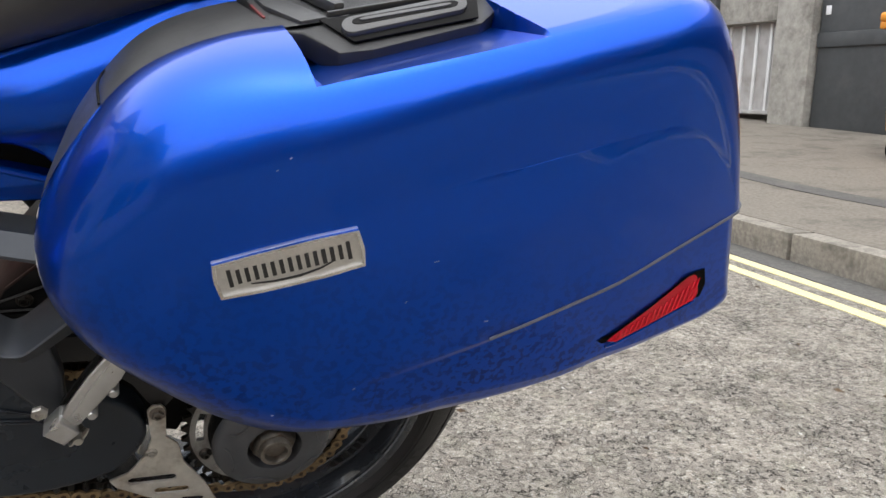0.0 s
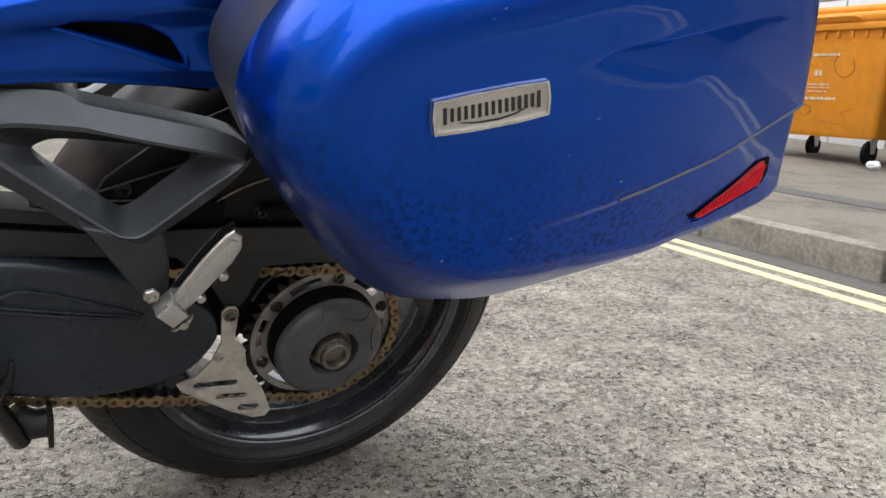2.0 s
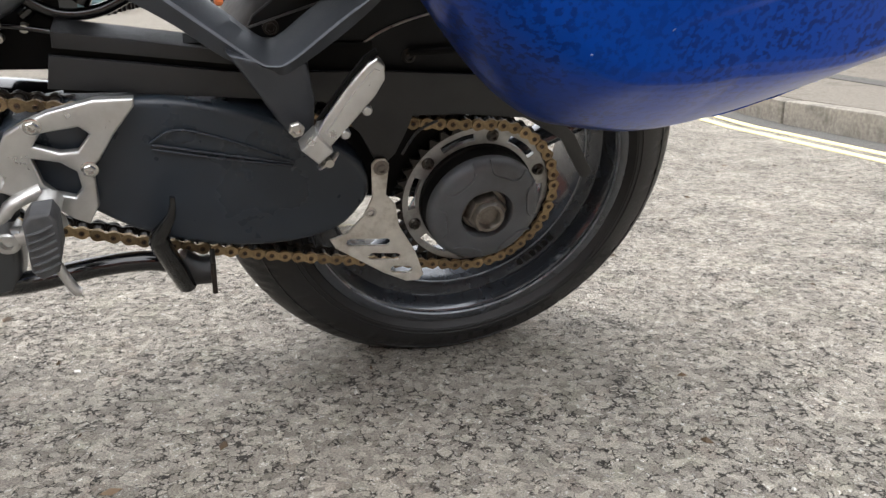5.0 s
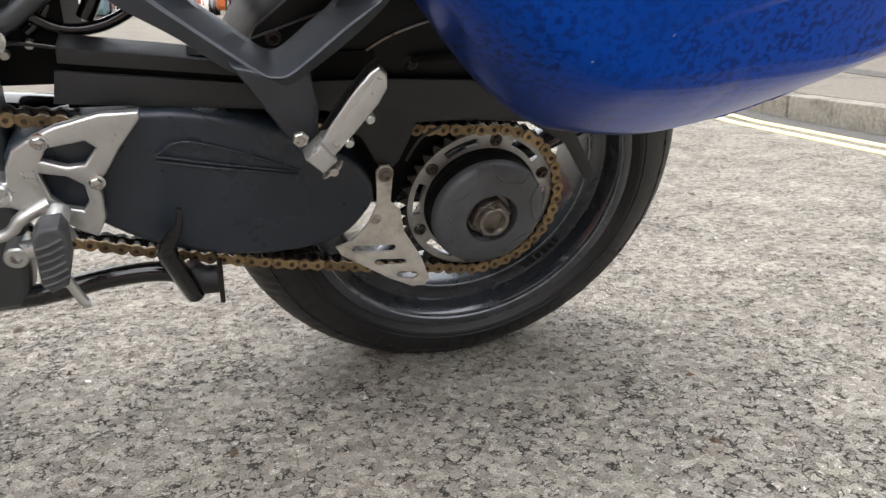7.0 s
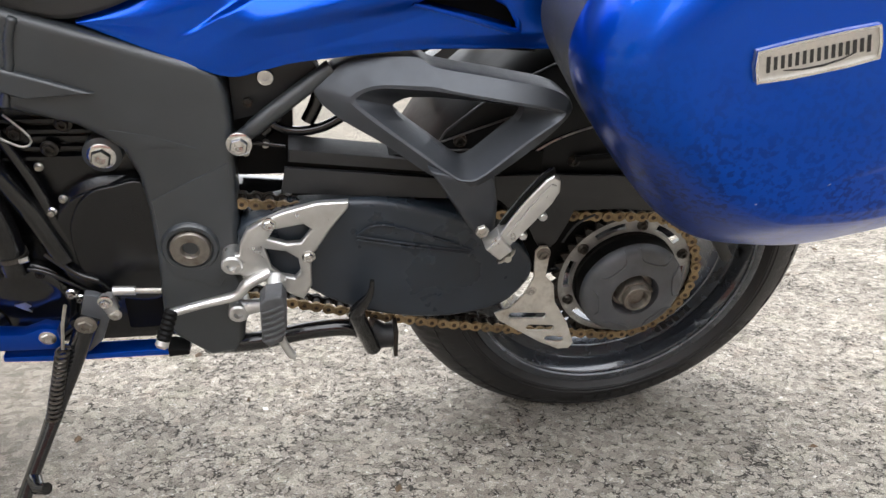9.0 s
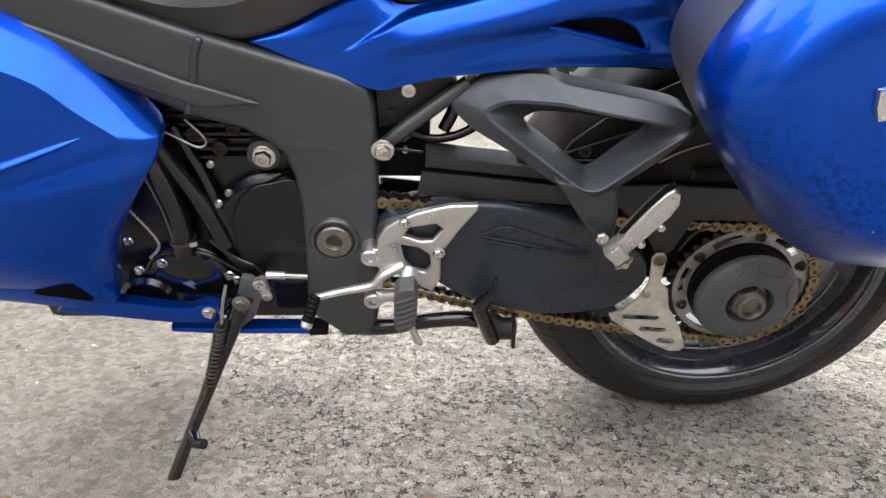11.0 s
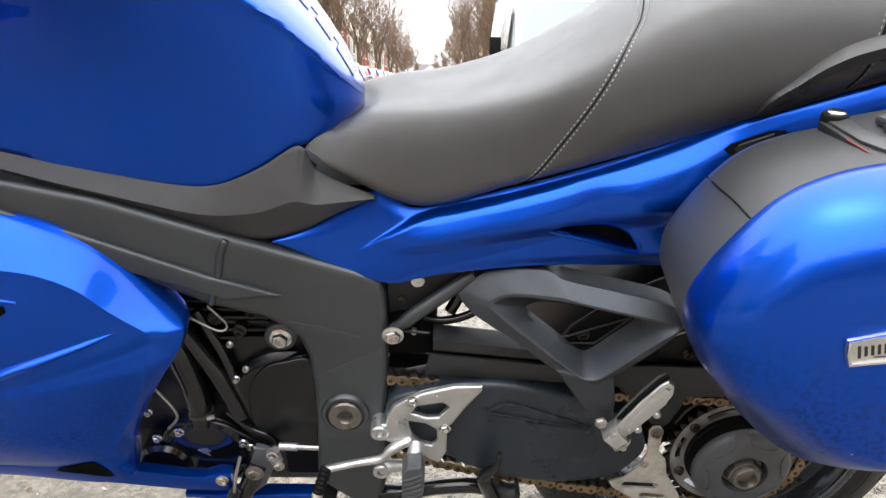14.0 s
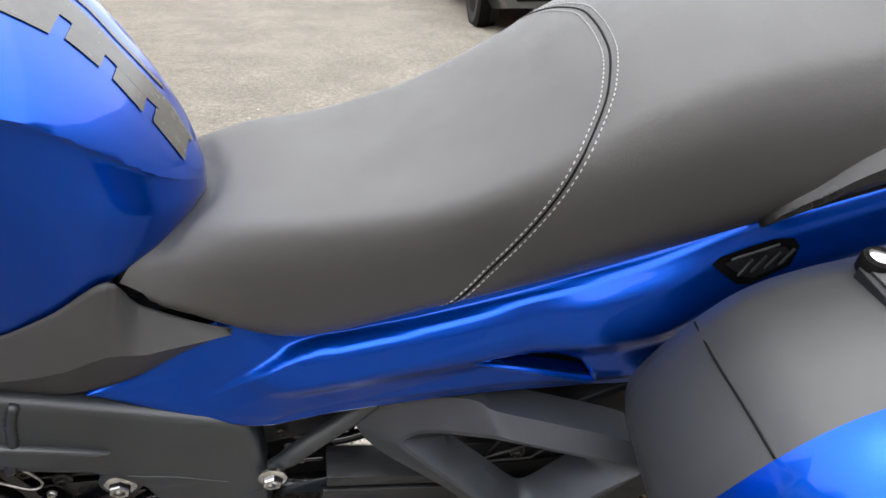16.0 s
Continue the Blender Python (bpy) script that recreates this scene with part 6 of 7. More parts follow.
    # lips at reflector and crease, the crease's sheen painted grey; paint chips
    def line_on(pts, lift, r):
        q = loop([(x, 0, z) for x, z in pts], 30, closed=False)
        return tube([on_face(v.x, v.z, lift) for v in q], r, 6)
    part("reflector_lip", line_on([(0.222, 0.3225), (0.2323, 0.3232), (0.27, 0.3380), (0.3095, 0.3540)], 0.002, 0.0013), M_PAINT, pn)
    part("crease_lip", line_on([(0.10, 0.3575)] + [(x, z + 0.0005) for x, z in crease_[2:7]] + [(0.336, 0.4485)], 0.0002, 0.0016), M_LEDGE, pn, "ledge along the lid, its sheen coloured pale grey")
    rs = random.Random(8)
    for k in range(7):
        x, z = rs.uniform(-0.15, 0.24), rs.uniform(0.30, 0.50)
        part("paint_chip", tube([on_face(x, z, 0.0), on_face(x + rs.uniform(0.001, 0.004), z + rs.uniform(-0.001, 0.002), 0.0)], 0.0003 + 0.0004 * rs.random(), 5), M_SCUFF, pn)
    return pn


pannier()


# ---- side fairing and belly pan ----
FAIR_RIM = [(-1.16, 0.452, -0.19), (-0.935, 0.412, -0.149), (-0.901, 0.401, -0.145), (-0.874, 0.387, -0.141), (-0.844, 0.366, -0.138), (-0.817, 0.338, -0.134), (-0.79, 0.306, -0.138), (-0.766, 0.28, -0.141), (-0.751, 0.264, -0.15), (-0.744, 0.256, -0.163), (-0.749, 0.239, -0.167), (-0.761, 0.221, -0.177), (-0.778, 0.196, -0.182), (-0.8, 0.159, -0.182), (-0.818, 0.124, -0.182), (-0.831, 0.088, -0.18), (-0.838, 0.052, -0.175), (-0.832, 0.036, -0.19), (-0.875, 0.023, -0.19), (-0.94, 0.033, -0.19), (-1.011, 0.044, -0.19), (-1.16, 0.054, -0.21)]
FAIR_PANEL = [(-1.16, 0.39, -0.21), (-0.927, 0.36, -0.194), (-0.898, 0.354, -0.192), (-0.87, 0.342, -0.19), (-0.848, 0.328, -0.189), (-0.828, 0.306, -0.188), (-0.809, 0.289, -0.187), (-0.794, 0.277, -0.186), (-0.784, 0.269, -0.186), (-0.782, 0.263, -0.186), (-0.785, 0.248, -0.186), (-0.787, 0.228, -0.199), (-0.795, 0.202, -0.199), (-0.807, 0.171, -0.199), (-0.823, 0.139, -0.199), (-0.84, 0.11, -0.199), (-0.85, 0.091, -0.199), (-0.862, 0.076, -0.199), (-0.894, 0.063, -0.199), (-0.945, 0.061, -0.199), (-1.001, 0.066, -0.199), (-1.16, 0.086, -0.22)]


def fairing():
    """An outer rim, a bevelled face that rises to a crease, and the slightly domed panel inside it."""
    def fine(pts):
        out = []
        for a, b in zip(pts, pts[1:] + pts[:1]):
            for k in range(8):
                p = Vector(a).lerp(Vector(b), k / 8)
                out.append(Vector((p.x, p.z, p.y)))
        n = len(out)
        for _ in range(12):
            out = [0.25 * out[i - 1] + 0.5 * out[i] + 0.25 * out[(i + 1) % n] for i in range(n)]
        return out
    rim, edge_ = fine(FAIR_RIM), fine(FAIR_PANEL)
    mid_ = Vector((-1.02, -0.225, 0.19))
    rings = [[p + Vector((-0.004, 0.035, 0)) for p in rim], [p + Vector((0, 0.006, 0)) for p in rim], [a.lerp(b, 0.06) for a, b in zip(rim, edge_)], [a.lerp(b, 0.5) + Vector((0, -0.002, 0)) for a, b in zip(rim, edge_)], [a.lerp(b, 0.93) for a, b in zip(rim, edge_)], edge_, [p.lerp(mid_, 0.03) + Vector((0, 0.0005, 0)) for p in edge_]]
    rings += [[p.lerp(mid_, s) - Vector((0, 0.010 * math.sin(math.pi * s), 0)) for p in edge_] for s in (0.1, 0.2, 0.32, 0.46, 0.62, 0.8, 0.95)]
    bm = skin(rings, cap0=False, cap1=True)
    tree = BVHTree.FromBMesh(bm)

    def on_skin(x, z, lift):
        hit = tree.ray_cast(Vector((x, -0.8, z)), Vector((0, 1, 0)))[0]
        return Vector((x, (hit.y if hit else -0.17) - lift, z))
    fa = part("side_fairing", bm, M_PAINT_SILL, bike, "blue side fairing with an air scoop", angle=26)

    def inlay(name, pts, lift, material):
        bm = bmesh.new()
        ring_ = loop([(x, z, 0) for x, z in pts], 60)
        c = sum(ring_, Vector()) / 60
        vs = [bm.verts.new(on_skin(p.x, p.y, lift)) for p in ring_]
        half = [bm.verts.new(on_skin((p.x + c.x) / 2, (p.y + c.y) / 2, lift)) for p in ring_]
        o = bm.verts.new(on_skin(c.x, c.y, lift))
        for i in range(60):
            bm.faces.new((vs[i], vs[(i + 1) % 60], half[(i + 1) % 60], half[i]))
            bm.faces.new((half[i], half[(i + 1) % 60], o))
        bmesh.ops.solidify(bm, geom=bm.faces[:], thickness=0.003)
        return part(name, bm, material, fa)
    # near-black sheet on the skin paints the scoop's shaded inside
    inlay("scoop", [(-1.12, 0.34), (-0.99, 0.330), (-0.925, 0.318), (-0.945, 0.300), (-0.955, 0.272), (-0.968, 0.248), (-1.0, 0.225), (-1.12, 0.18)], 0.0015, M_GAP)
    part("scoop_ridge", tube([on_skin(x, z, -0.003) for x, z in ((-1.02, 0.205), (-0.95, 0.232), (-0.90, 0.248), (-0.85, 0.263), (-0.805, 0.277))], [0.013, 0.012, 0.010, 0.007, 0.002], 10, 24, flat=0.6), M_PAINT, fa)
    part("scoop_lip", tube([on_skin(x, z, 0.0) for x, z in ((-1.04, 0.343), (-0.98, 0.334), (-0.915, 0.322))], [0.006, 0.005, 0.002], 10, 20), M_PAINT, fa)
    # the vent's dark inside, likewise a near-black sheet on the skin
    inlay("belly_vent", [(-0.930, 0.059), (-0.906, 0.070), (-0.882, 0.074), (-0.874, 0.067), (-0.864, 0.055), (-0.862, 0.044), (-0.89, 0.050)], 0.0015, M_GAP)
    bp = part("belly_pan", plate([(-0.885, 0.0), (-0.861, -0.008), (-0.794, -0.020), (-0.768, -0.022), (-0.745, -0.013), (-0.728, -0.016), (-0.728, -0.042), (-0.735, -0.048), (-0.80, -0.046), (-0.875, -0.036), (-0.95, -0.026), (-0.93, -0.01)], -0.135, -0.115, bevel=0.004), M_PAINT, bike, "blue belly pan")
    bolt(bp, -0.741, -0.135, -0.028, 0.0075, 0.004, M_CHROME)
    part("belly_blade", plate([(-0.80, -0.058), (-0.735, -0.060), (-0.60, -0.061), (-0.583, -0.066), (-0.60, -0.071), (-0.735, -0.070), (-0.80, -0.066)], -0.132, -0.108, bevel=0.003), M_PAINT, bp)
    part("belly_tip", plate([(-0.606, -0.060), (-0.580, -0.063), (-0.580, -0.071), (-0.606, -0.073)], -0.134, -0.106, bevel=0.003), M_GAP, bp)


fairing()


# ---- the street ----
def gz(x, y):
    """The road rises gently ahead."""
    return 0.037 * max(0.0, y - 2.5)


def pz(x, y):
    """The pavement rises away from the kerb."""
    return 0.115 + 0.022 * max(0.0, x - 2.4) + gz(x, y)


bm = bmesh.new()
xs_ = [-400, -120, -40, -15, -6, -3, -1.5, 0, 1.5, 3, 6, 15, 40, 120, 400]
ys_ = [-400, -120, -40, -12, -5, -2, 0, 1.5, 2.5, 4, 8, 16, 32, 64, 128, 300, 600]
g = [[bm.verts.new((x, y, gz(x, y))) for y in ys_] for x in xs_]
for i in range(len(xs_) - 1):
    for j in range(len(ys_) - 1):
        bm.faces.new((g[i][j], g[i + 1][j], g[i + 1][j + 1], g[i][j + 1]))
road = part("road", bm, M_ASPHALT, None)
tagged(road, "worn grey asphalt road with pale chippings", "road", kind="structure")


def kx(y):
    """The near face of the kerb."""
    return 2.33 + 0.13 * (y - 0.7) if y < 7 else 3.149 + 0.01 * (y - 7)


def strip(name, x_of, w, y0, y1, n, z_of, material, label, thick=0.004):
    bm = bmesh.new()
    rings = []
    for i in range(n + 1):
        y = y0 + (y1 - y0) * i / n
        x = x_of(y)
        rings.append([Vector((x, y, z_of(x, y))), Vector((x + w, y, z_of(x + w, y))), Vector((x + w, y, z_of(x + w, y) + thick)), Vector((x, y, z_of(x, y) + thick))])
    ob = part(name, skin(rings, bm=bm), material, None, angle=30)
    return tagged(ob, label, "road marking" if material is M_YELLOW else "pavement", kind="structure")


strip("line_1", lambda y: kx(y) - 0.235, 0.058, -12, 60, 90, gz, M_YELLOW, "worn yellow line painted along the kerb", 0.003)
strip("line_2", lambda y: kx(y) - 0.365, 0.058, -12, 60, 90, gz, M_YELLOW, "worn yellow line painted along the kerb", 0.003)
strip("gutter", lambda y: kx(y) - 0.16, 0.16, -12, 60, 90, gz, M_PAVE_STRIP, "dark gutter strip beside the kerb", 0.002)

bm = bmesh.new()
pav = []
for y in [-40, -12, -6, -3, 0, 1, 2, 2.5, 3, 5, 7, 9, 12, 20, 40, 80, 160]:
    x0 = kx(y) + 0.12
    pav.append([Vector((x, y, pz(x, y))) for x in (x0, x0 + 0.5, x0 + 1.5, x0 + 3, 7.4, 9.5)] + [Vector((9.5, y, -0.3 + gz(0, y))), Vector((x0, y, -0.3 + gz(0, y)))])
tagged(part("pavement", skin(pav, bm=bm), M_PAVE, None, angle=20), "dusty grey tarmac pavement", "pavement", kind="structure")
strip("repair_strip", lambda y: kx(y) + 0.95, 0.20, -6, 9, 40, pz, M_PAVE_STRIP, "dark repaired trench strip in the pavement", 0.004)
kerb = tagged(new("kerb"), "row of worn concrete kerb stones", "kerb", kind="structure")
kme = bpy.data.meshes.new("kerb_stone")
kb = box(0.0, 0.122, -0.452, 0.452, -0.2, 0.115, 0.012)
kb.to_mesh(kme)
kb.free()
kme.materials.append(M_KERB)
kme.shade_smooth()
kme.set_sharp_from_angle(angle=radians(30))
y = -9.0
while y < 36:
    ob = new("kerb_stone", kme)
    ob.parent = kerb
    d = math.atan2(kx(y + 0.4) - kx(y - 0.4), 0.8)
    ob.matrix_world = Matrix.Translation((kx(y), y, gz(0, y) + 0.004 * math.sin(y * 7))) @ Matrix.Rotation(-d, 4, "Z") @ Matrix.Rotation(math.atan(0.037) if y > 2.5 else 0, 4, "X")
    y += 0.915
# the road turns a corner behind: kerb and lines across it
tagged(part("pavement_corner", box(-30, 2.3, -13.5, -4.62, -0.2, 0.115), M_PAVE, None), "grey pavement round the corner", "pavement", kind="structure")
for k, w0 in ((3, -4.19), (4, -4.06)):
    tagged(part("line_%d" % k, box(-30, 2.0, w0, w0 + 0.058, 0.0, 0.004), M_YELLOW, None), "worn yellow line painted along the kerb", "road marking", kind="structure")
for k in range(24):
    ob = new("kerb_stone", kme)
    ob.parent = kerb
    ob.matrix_world = Matrix.Translation((1.8 - 0.915 * k, -4.5, 0)) @ Matrix.Rotation(radians(90), 4, "Z") @ Matrix.Rotation(math.pi, 4, "Z")
# far kerb and pavement
tagged(part("pavement_far", box(-12.0, -4.6, -8, 2.5, -0.2, 0.11), M_PAVE, None), "grey pavement across the road", "pavement", kind="structure")
bm = skin([[Vector((x, yy, gz(x, yy) + z)) for x, z in ((-12, -0.2), (-4.6, -0.2), (-4.6, 0.11), (-12, 0.11))] for yy in (2.5, 40, 160)])
tagged(part("pavement_far_rise", bm, M_PAVE, None), "grey pavement along the houses", "pavement", kind="structure")

# yard wall with gates
M_CONC = mat("painted_concrete", (0.36, 0.348, 0.315), 0.85, grain=0.2, grain_scale=12, stain=(0.11, 0.102, 0.088), stain_amount=0.85, stain_scale=2.2, bump=0.4, bump_scale=120)
M_GATE = mat("dark_grey_gate", (0.055, 0.060, 0.064), 0.5, grain=0.12, grain_scale=9, stain=(0.10, 0.10, 0.10), stain_amount=0.4, stain_scale=3, rough_var=0.1)
M_RIBBED = mat("grubby_white_metal", (0.42, 0.41, 0.40), 0.6, grain=0.15, grain_scale=14, stain=(0.16, 0.14, 0.11), stain_amount=0.7, stain_scale=3.5)
M_WPANEL = mat("white_panel", (0.72, 0.73, 0.73), 0.5, grain=0.06, grain_scale=6, stain=(0.5, 0.48, 0.45), stain_amount=0.4, stain_scale=2)
WX = 7.4


def wall_box(name, x0, x1, y0, y1, z0, z1, material, label, bevel=0.01):
    return tagged(part(name, box(x0, x1, y0, y1, z0, z1, bevel), material, None), label, "wall", kind="structure")


wall_box("wall_pier", WX - 0.12, WX + 0.35, 6.02, 6.56, 0.2, 3.6, M_CONC, "stained painted concrete pier")
wall_box("wall_pier_far", WX - 0.05, WX + 0.35, 7.72, 8.2, 0.2, 3.6, M_GATE, "grey steel door post with a white notice")
wall_box("wall_lintel", WX + 0.02, WX + 0.35, 6.56, 7.72, 1.62, 3.6, M_CONC, "dark concrete over the loading door")
# unseen back wall, added tall to darken what the pannier lid mirrors
wall_box("wall_back", WX + 0.36, WX + 0.6, -12, 16, 0.0, 6.4, M_CONC, "tall plain wall added behind the gates, unseen")
wall_box("wall_end", WX, WX + 0.34, 8.2, 16, 0.2, 3.6, M_CONC, "plain painted wall")
gate = thing("steel_gate", "dark grey steel gate with a horizontal rail", "gate")
part("gate_leaf", box(WX - 0.02, WX + 0.03, 4.86, 5.99, 0.235, 2.6, 0.004), M_GATE, gate)
part("gate_rail", box(WX - 0.05, WX - 0.015, 4.86, 5.99, 1.26, 1.42, 0.006), M_GATE, gate)
part("gate_notice", box(WX - 0.026, WX - 0.02, 5.86, 5.93, 1.62, 1.72, 0.001), M_WHITE, gate)
ld = thing("loading_door", "grubby white ribbed metal loading door, partly raised", "door")
part("door_panel", box(WX + 0.16, WX + 0.2, 6.56, 7.72, 0.5, 1.62), M_RIBBED, ld)
for k in range(5):
    yy = 6.62 + 0.24 * k
    part("door_rib", box(WX + 0.135, WX + 0.17, yy, yy + 0.045, 0.51, 1.60, 0.005), M_WPANEL, ld)
part("door_rail", box(WX + 0.12, WX + 0.2, 6.56, 7.72, 0.47, 0.52, 0.006), M_RIBBED, ld)
part("door_handle", box(WX + 0.11, WX + 0.14, 6.72, 6.78, 0.68, 0.76, 0.005), M_GAP, ld)
wd = thing("panelled_garage_door", "white panelled garage door behind the bins", "door")
for k in range(8):
    for j in range(5):
        part("door_panel", box(WX - 0.005, WX + 0.03, 4.80 - 0.62 * (k + 1) + 0.008, 4.80 - 0.62 * k - 0.008, 0.26 + 0.5 * j, 0.26 + 0.5 * (j + 1) - 0.014, 0.006), M_WPANEL, wd)
wall_box("wall_near", WX - 0.02, WX + 0.35, -12, -0.2, 0.15, 3.6, M_GATE, "plain painted wall")
wall_box("wall_head", WX - 0.02, WX + 0.35, -0.2, 4.84, 2.78, 3.6, M_CONC, "plain painted wall over the garage door")
wall_box("wall_gate_head", WX - 0.02, WX + 0.35, 4.84, 6.02, 2.62, 3.6, M_CONC, "plain painted wall over the gate")

# wheeled bins
M_ORANGE = mat("orange_bin_plastic", (0.72, 0.27, 0.015), 0.45, grain=0.08, grain_scale=14, stain=(0.42, 0.17, 0.03), stain_amount=0.5, stain_scale=3, rough_var=0.08)
M_BINGREY = mat("dark_bin_plastic", (0.035, 0.038, 0.042), 0.45, grain=0.12, grain_scale=14, stain=(0.08, 0.08, 0.08), stain_amount=0.4, stain_scale=3, rough_var=0.08)
M_PRINT = mat("faded_white_print", (0.62, 0.50, 0.36), 0.6)
M_FAINT = mat("faded_marker", (0.42, 0.16, 0.02), 0.6)
M_SCRAWL = mat("black_marker", (0.10, 0.05, 0.015), 0.6)


def wheeled_bin(material, label, x, yc, z, printed):
    b = thing("wheeled_bin", label, "bin", Matrix.Translation((x, yc, z)), group="bins on the pavement")
    rings = []
    for h, wx0, wx1, wy, r in ((0.20, 0.06, 0.72, 0.46, 0.05), (0.24, 0.04, 0.74, 0.485, 0.05), (0.95, 0.0, 0.80, 0.53, 0.05), (1.03, -0.01, 0.81, 0.54, 0.05)):
        ring = []
        for sx, sy in ((0, -1), (1, -1), (1, 1), (0, 1)):
            cx_, cy_ = (wx1 - r if sx else wx0 + r), sy * (wy - r)
            a0 = {(0, -1): 180, (1, -1): 270, (1, 1): 0, (0, 1): 90}[(sx, sy)]
            ring += [Vector((cx_ + r * math.cos(radians(a0 + 22.5 * k)), cy_ + r * math.sin(radians(a0 + 22.5 * k)), h)) for k in range(5)]
        rings.append(ring)
    part("body", skin(rings), material, b)
    part("rim", box(-0.045, 0.84, -0.565, 0.565, 1.02, 1.075, 0.015), material, b)
    lid = part("lid", box(-0.05, 0.86, -0.575, 0.575, 1.07, 1.15, 0.03, segments=3), material, b)
    part("lid_crown", box(0.05, 0.80, -0.42, 0.42, 1.14, 1.215, 0.035, segments=3), material, lid)
    part("lid_handle", tube([(-0.055, -0.30, 1.10), (-0.085, -0.28, 1.115), (-0.085, 0.28, 1.115), (-0.055, 0.30, 1.10)], 0.014, 8), material, lid)
    part("axle_socket", lathe([(0.075, -0.60), (0.075, -0.53), (0.05, -0.52), (0.0, -0.52)], 0.40, 0.72, 20), M_GAP, b)
    for wx in (0.12, 0.66):
        for wy in (-0.42, 0.42):
            w = part("castor", lathe([(0.03, wy - 0.02), (0.085, wy - 0.02), (0.095, wy - 0.012), (0.095, wy + 0.012), (0.085, wy + 0.02), (0.03, wy + 0.02)], wx, 0.096, 20, closed=True), M_GAP, b)
            part("fork", plate([(wx - 0.05, 0.21), (wx + 0.05, 0.21), (wx + 0.02, 0.09), (wx - 0.02, 0.09)], wy - 0.034, wy - 0.026), M_STEEL, w)
    for k in range(9):
        yy = -0.46 + 0.115 * k
        part("rib", box(-0.022, 0.0, yy - 0.012, yy + 0.012, 0.96, 1.03, 0.004), material, b)
    if printed:
        for yy, zz, wy, hz in ((0.03, 0.84, 0.17, 0.020), (0.03, 0.70, 0.035, 0.045), (0.03, 0.61, 0.10, 0.012), (0.03, 0.585, 0.11, 0.010), (0.03, 0.555, 0.09, 0.010), (0.03, 0.50, 0.17, 0.022)):
            n_ = max(1, round(wy / 0.017))
            for q in range(n_):
                a_ = yy - wy + 2 * wy * q / n_
                part("print_bar", box(-0.010 + (1.0 - zz) * 0.058, 0.03, a_, a_ + 2 * wy / n_ * (0.62 + 0.2 * (q % 2)), zz - hz / 2, zz + hz / 2), M_PRINT, b)
        def scrawl(pts, r, material):
            part("scrawl", tube([(-0.006 + (1.0 - z) * 0.056, y, z) for y, z in pts], r, 5, 24), material, b)
        rs = random.Random(4)
        for k in range(5):
            y, z = 0.30 - 0.022 * k, 0.83 - 0.035 * k
            scrawl([(y + rs.uniform(-0.035, 0.035), z + rs.uniform(-0.045, 0.045)) for _ in range(5)], 0.0042, M_SCRAWL)
        scrawl([(-0.13, 0.83), (-0.10, 0.77), (-0.14, 0.69), (-0.21, 0.67), (-0.27, 0.72), (-0.26, 0.80)], 0.0045, M_FAINT)
        scrawl([(0.36, 0.40), (0.335, 0.54), (0.30, 0.44), (0.265, 0.54), (0.235, 0.40)], 0.0042, M_FAINT)
        scrawl([(0.10, 0.53), (0.16, 0.50), (0.17, 0.41), (0.10, 0.37), (0.06, 0.42), (0.11, 0.45)], 0.0042, M_FAINT)
        scrawl([(-0.02, 0.34), (-0.15, 0.31), (-0.24, 0.33), (-0.20, 0.39), (-0.30, 0.43)], 0.0032, M_FAINT)
    return b


wheeled_bin(M_ORANGE, "orange plastic wheeled bin with scrawled marks, lid shut", 5.45, 3.06, pz(5.5, 3.0), True)
wheeled_bin(M_BINGREY, "dark grey plastic wheeled bin, lid shut", 5.40, 1.84, pz(5.4, 1.9), False)
wheeled_bin(M_BINGREY, "dark grey plastic wheeled bin, lid shut", 5.40, 0.55, pz(5.4, 0.6), False)


# ---- parked vehicles ----
M_GLASS = mat("car_glass", (0.16, 0.19, 0.18), 0.12, coat=0.4, spec=0.5)
M_CTYRE = mat("car_tyre", (0.018, 0.018, 0.018), 0.75)
M_LENS = mat("lamp_lens", (0.72, 0.74, 0.76), 0.12, coat=1.0)
M_TAIL = mat("tail_lens", (0.5, 0.01, 0.015), 0.15, coat=1.0)


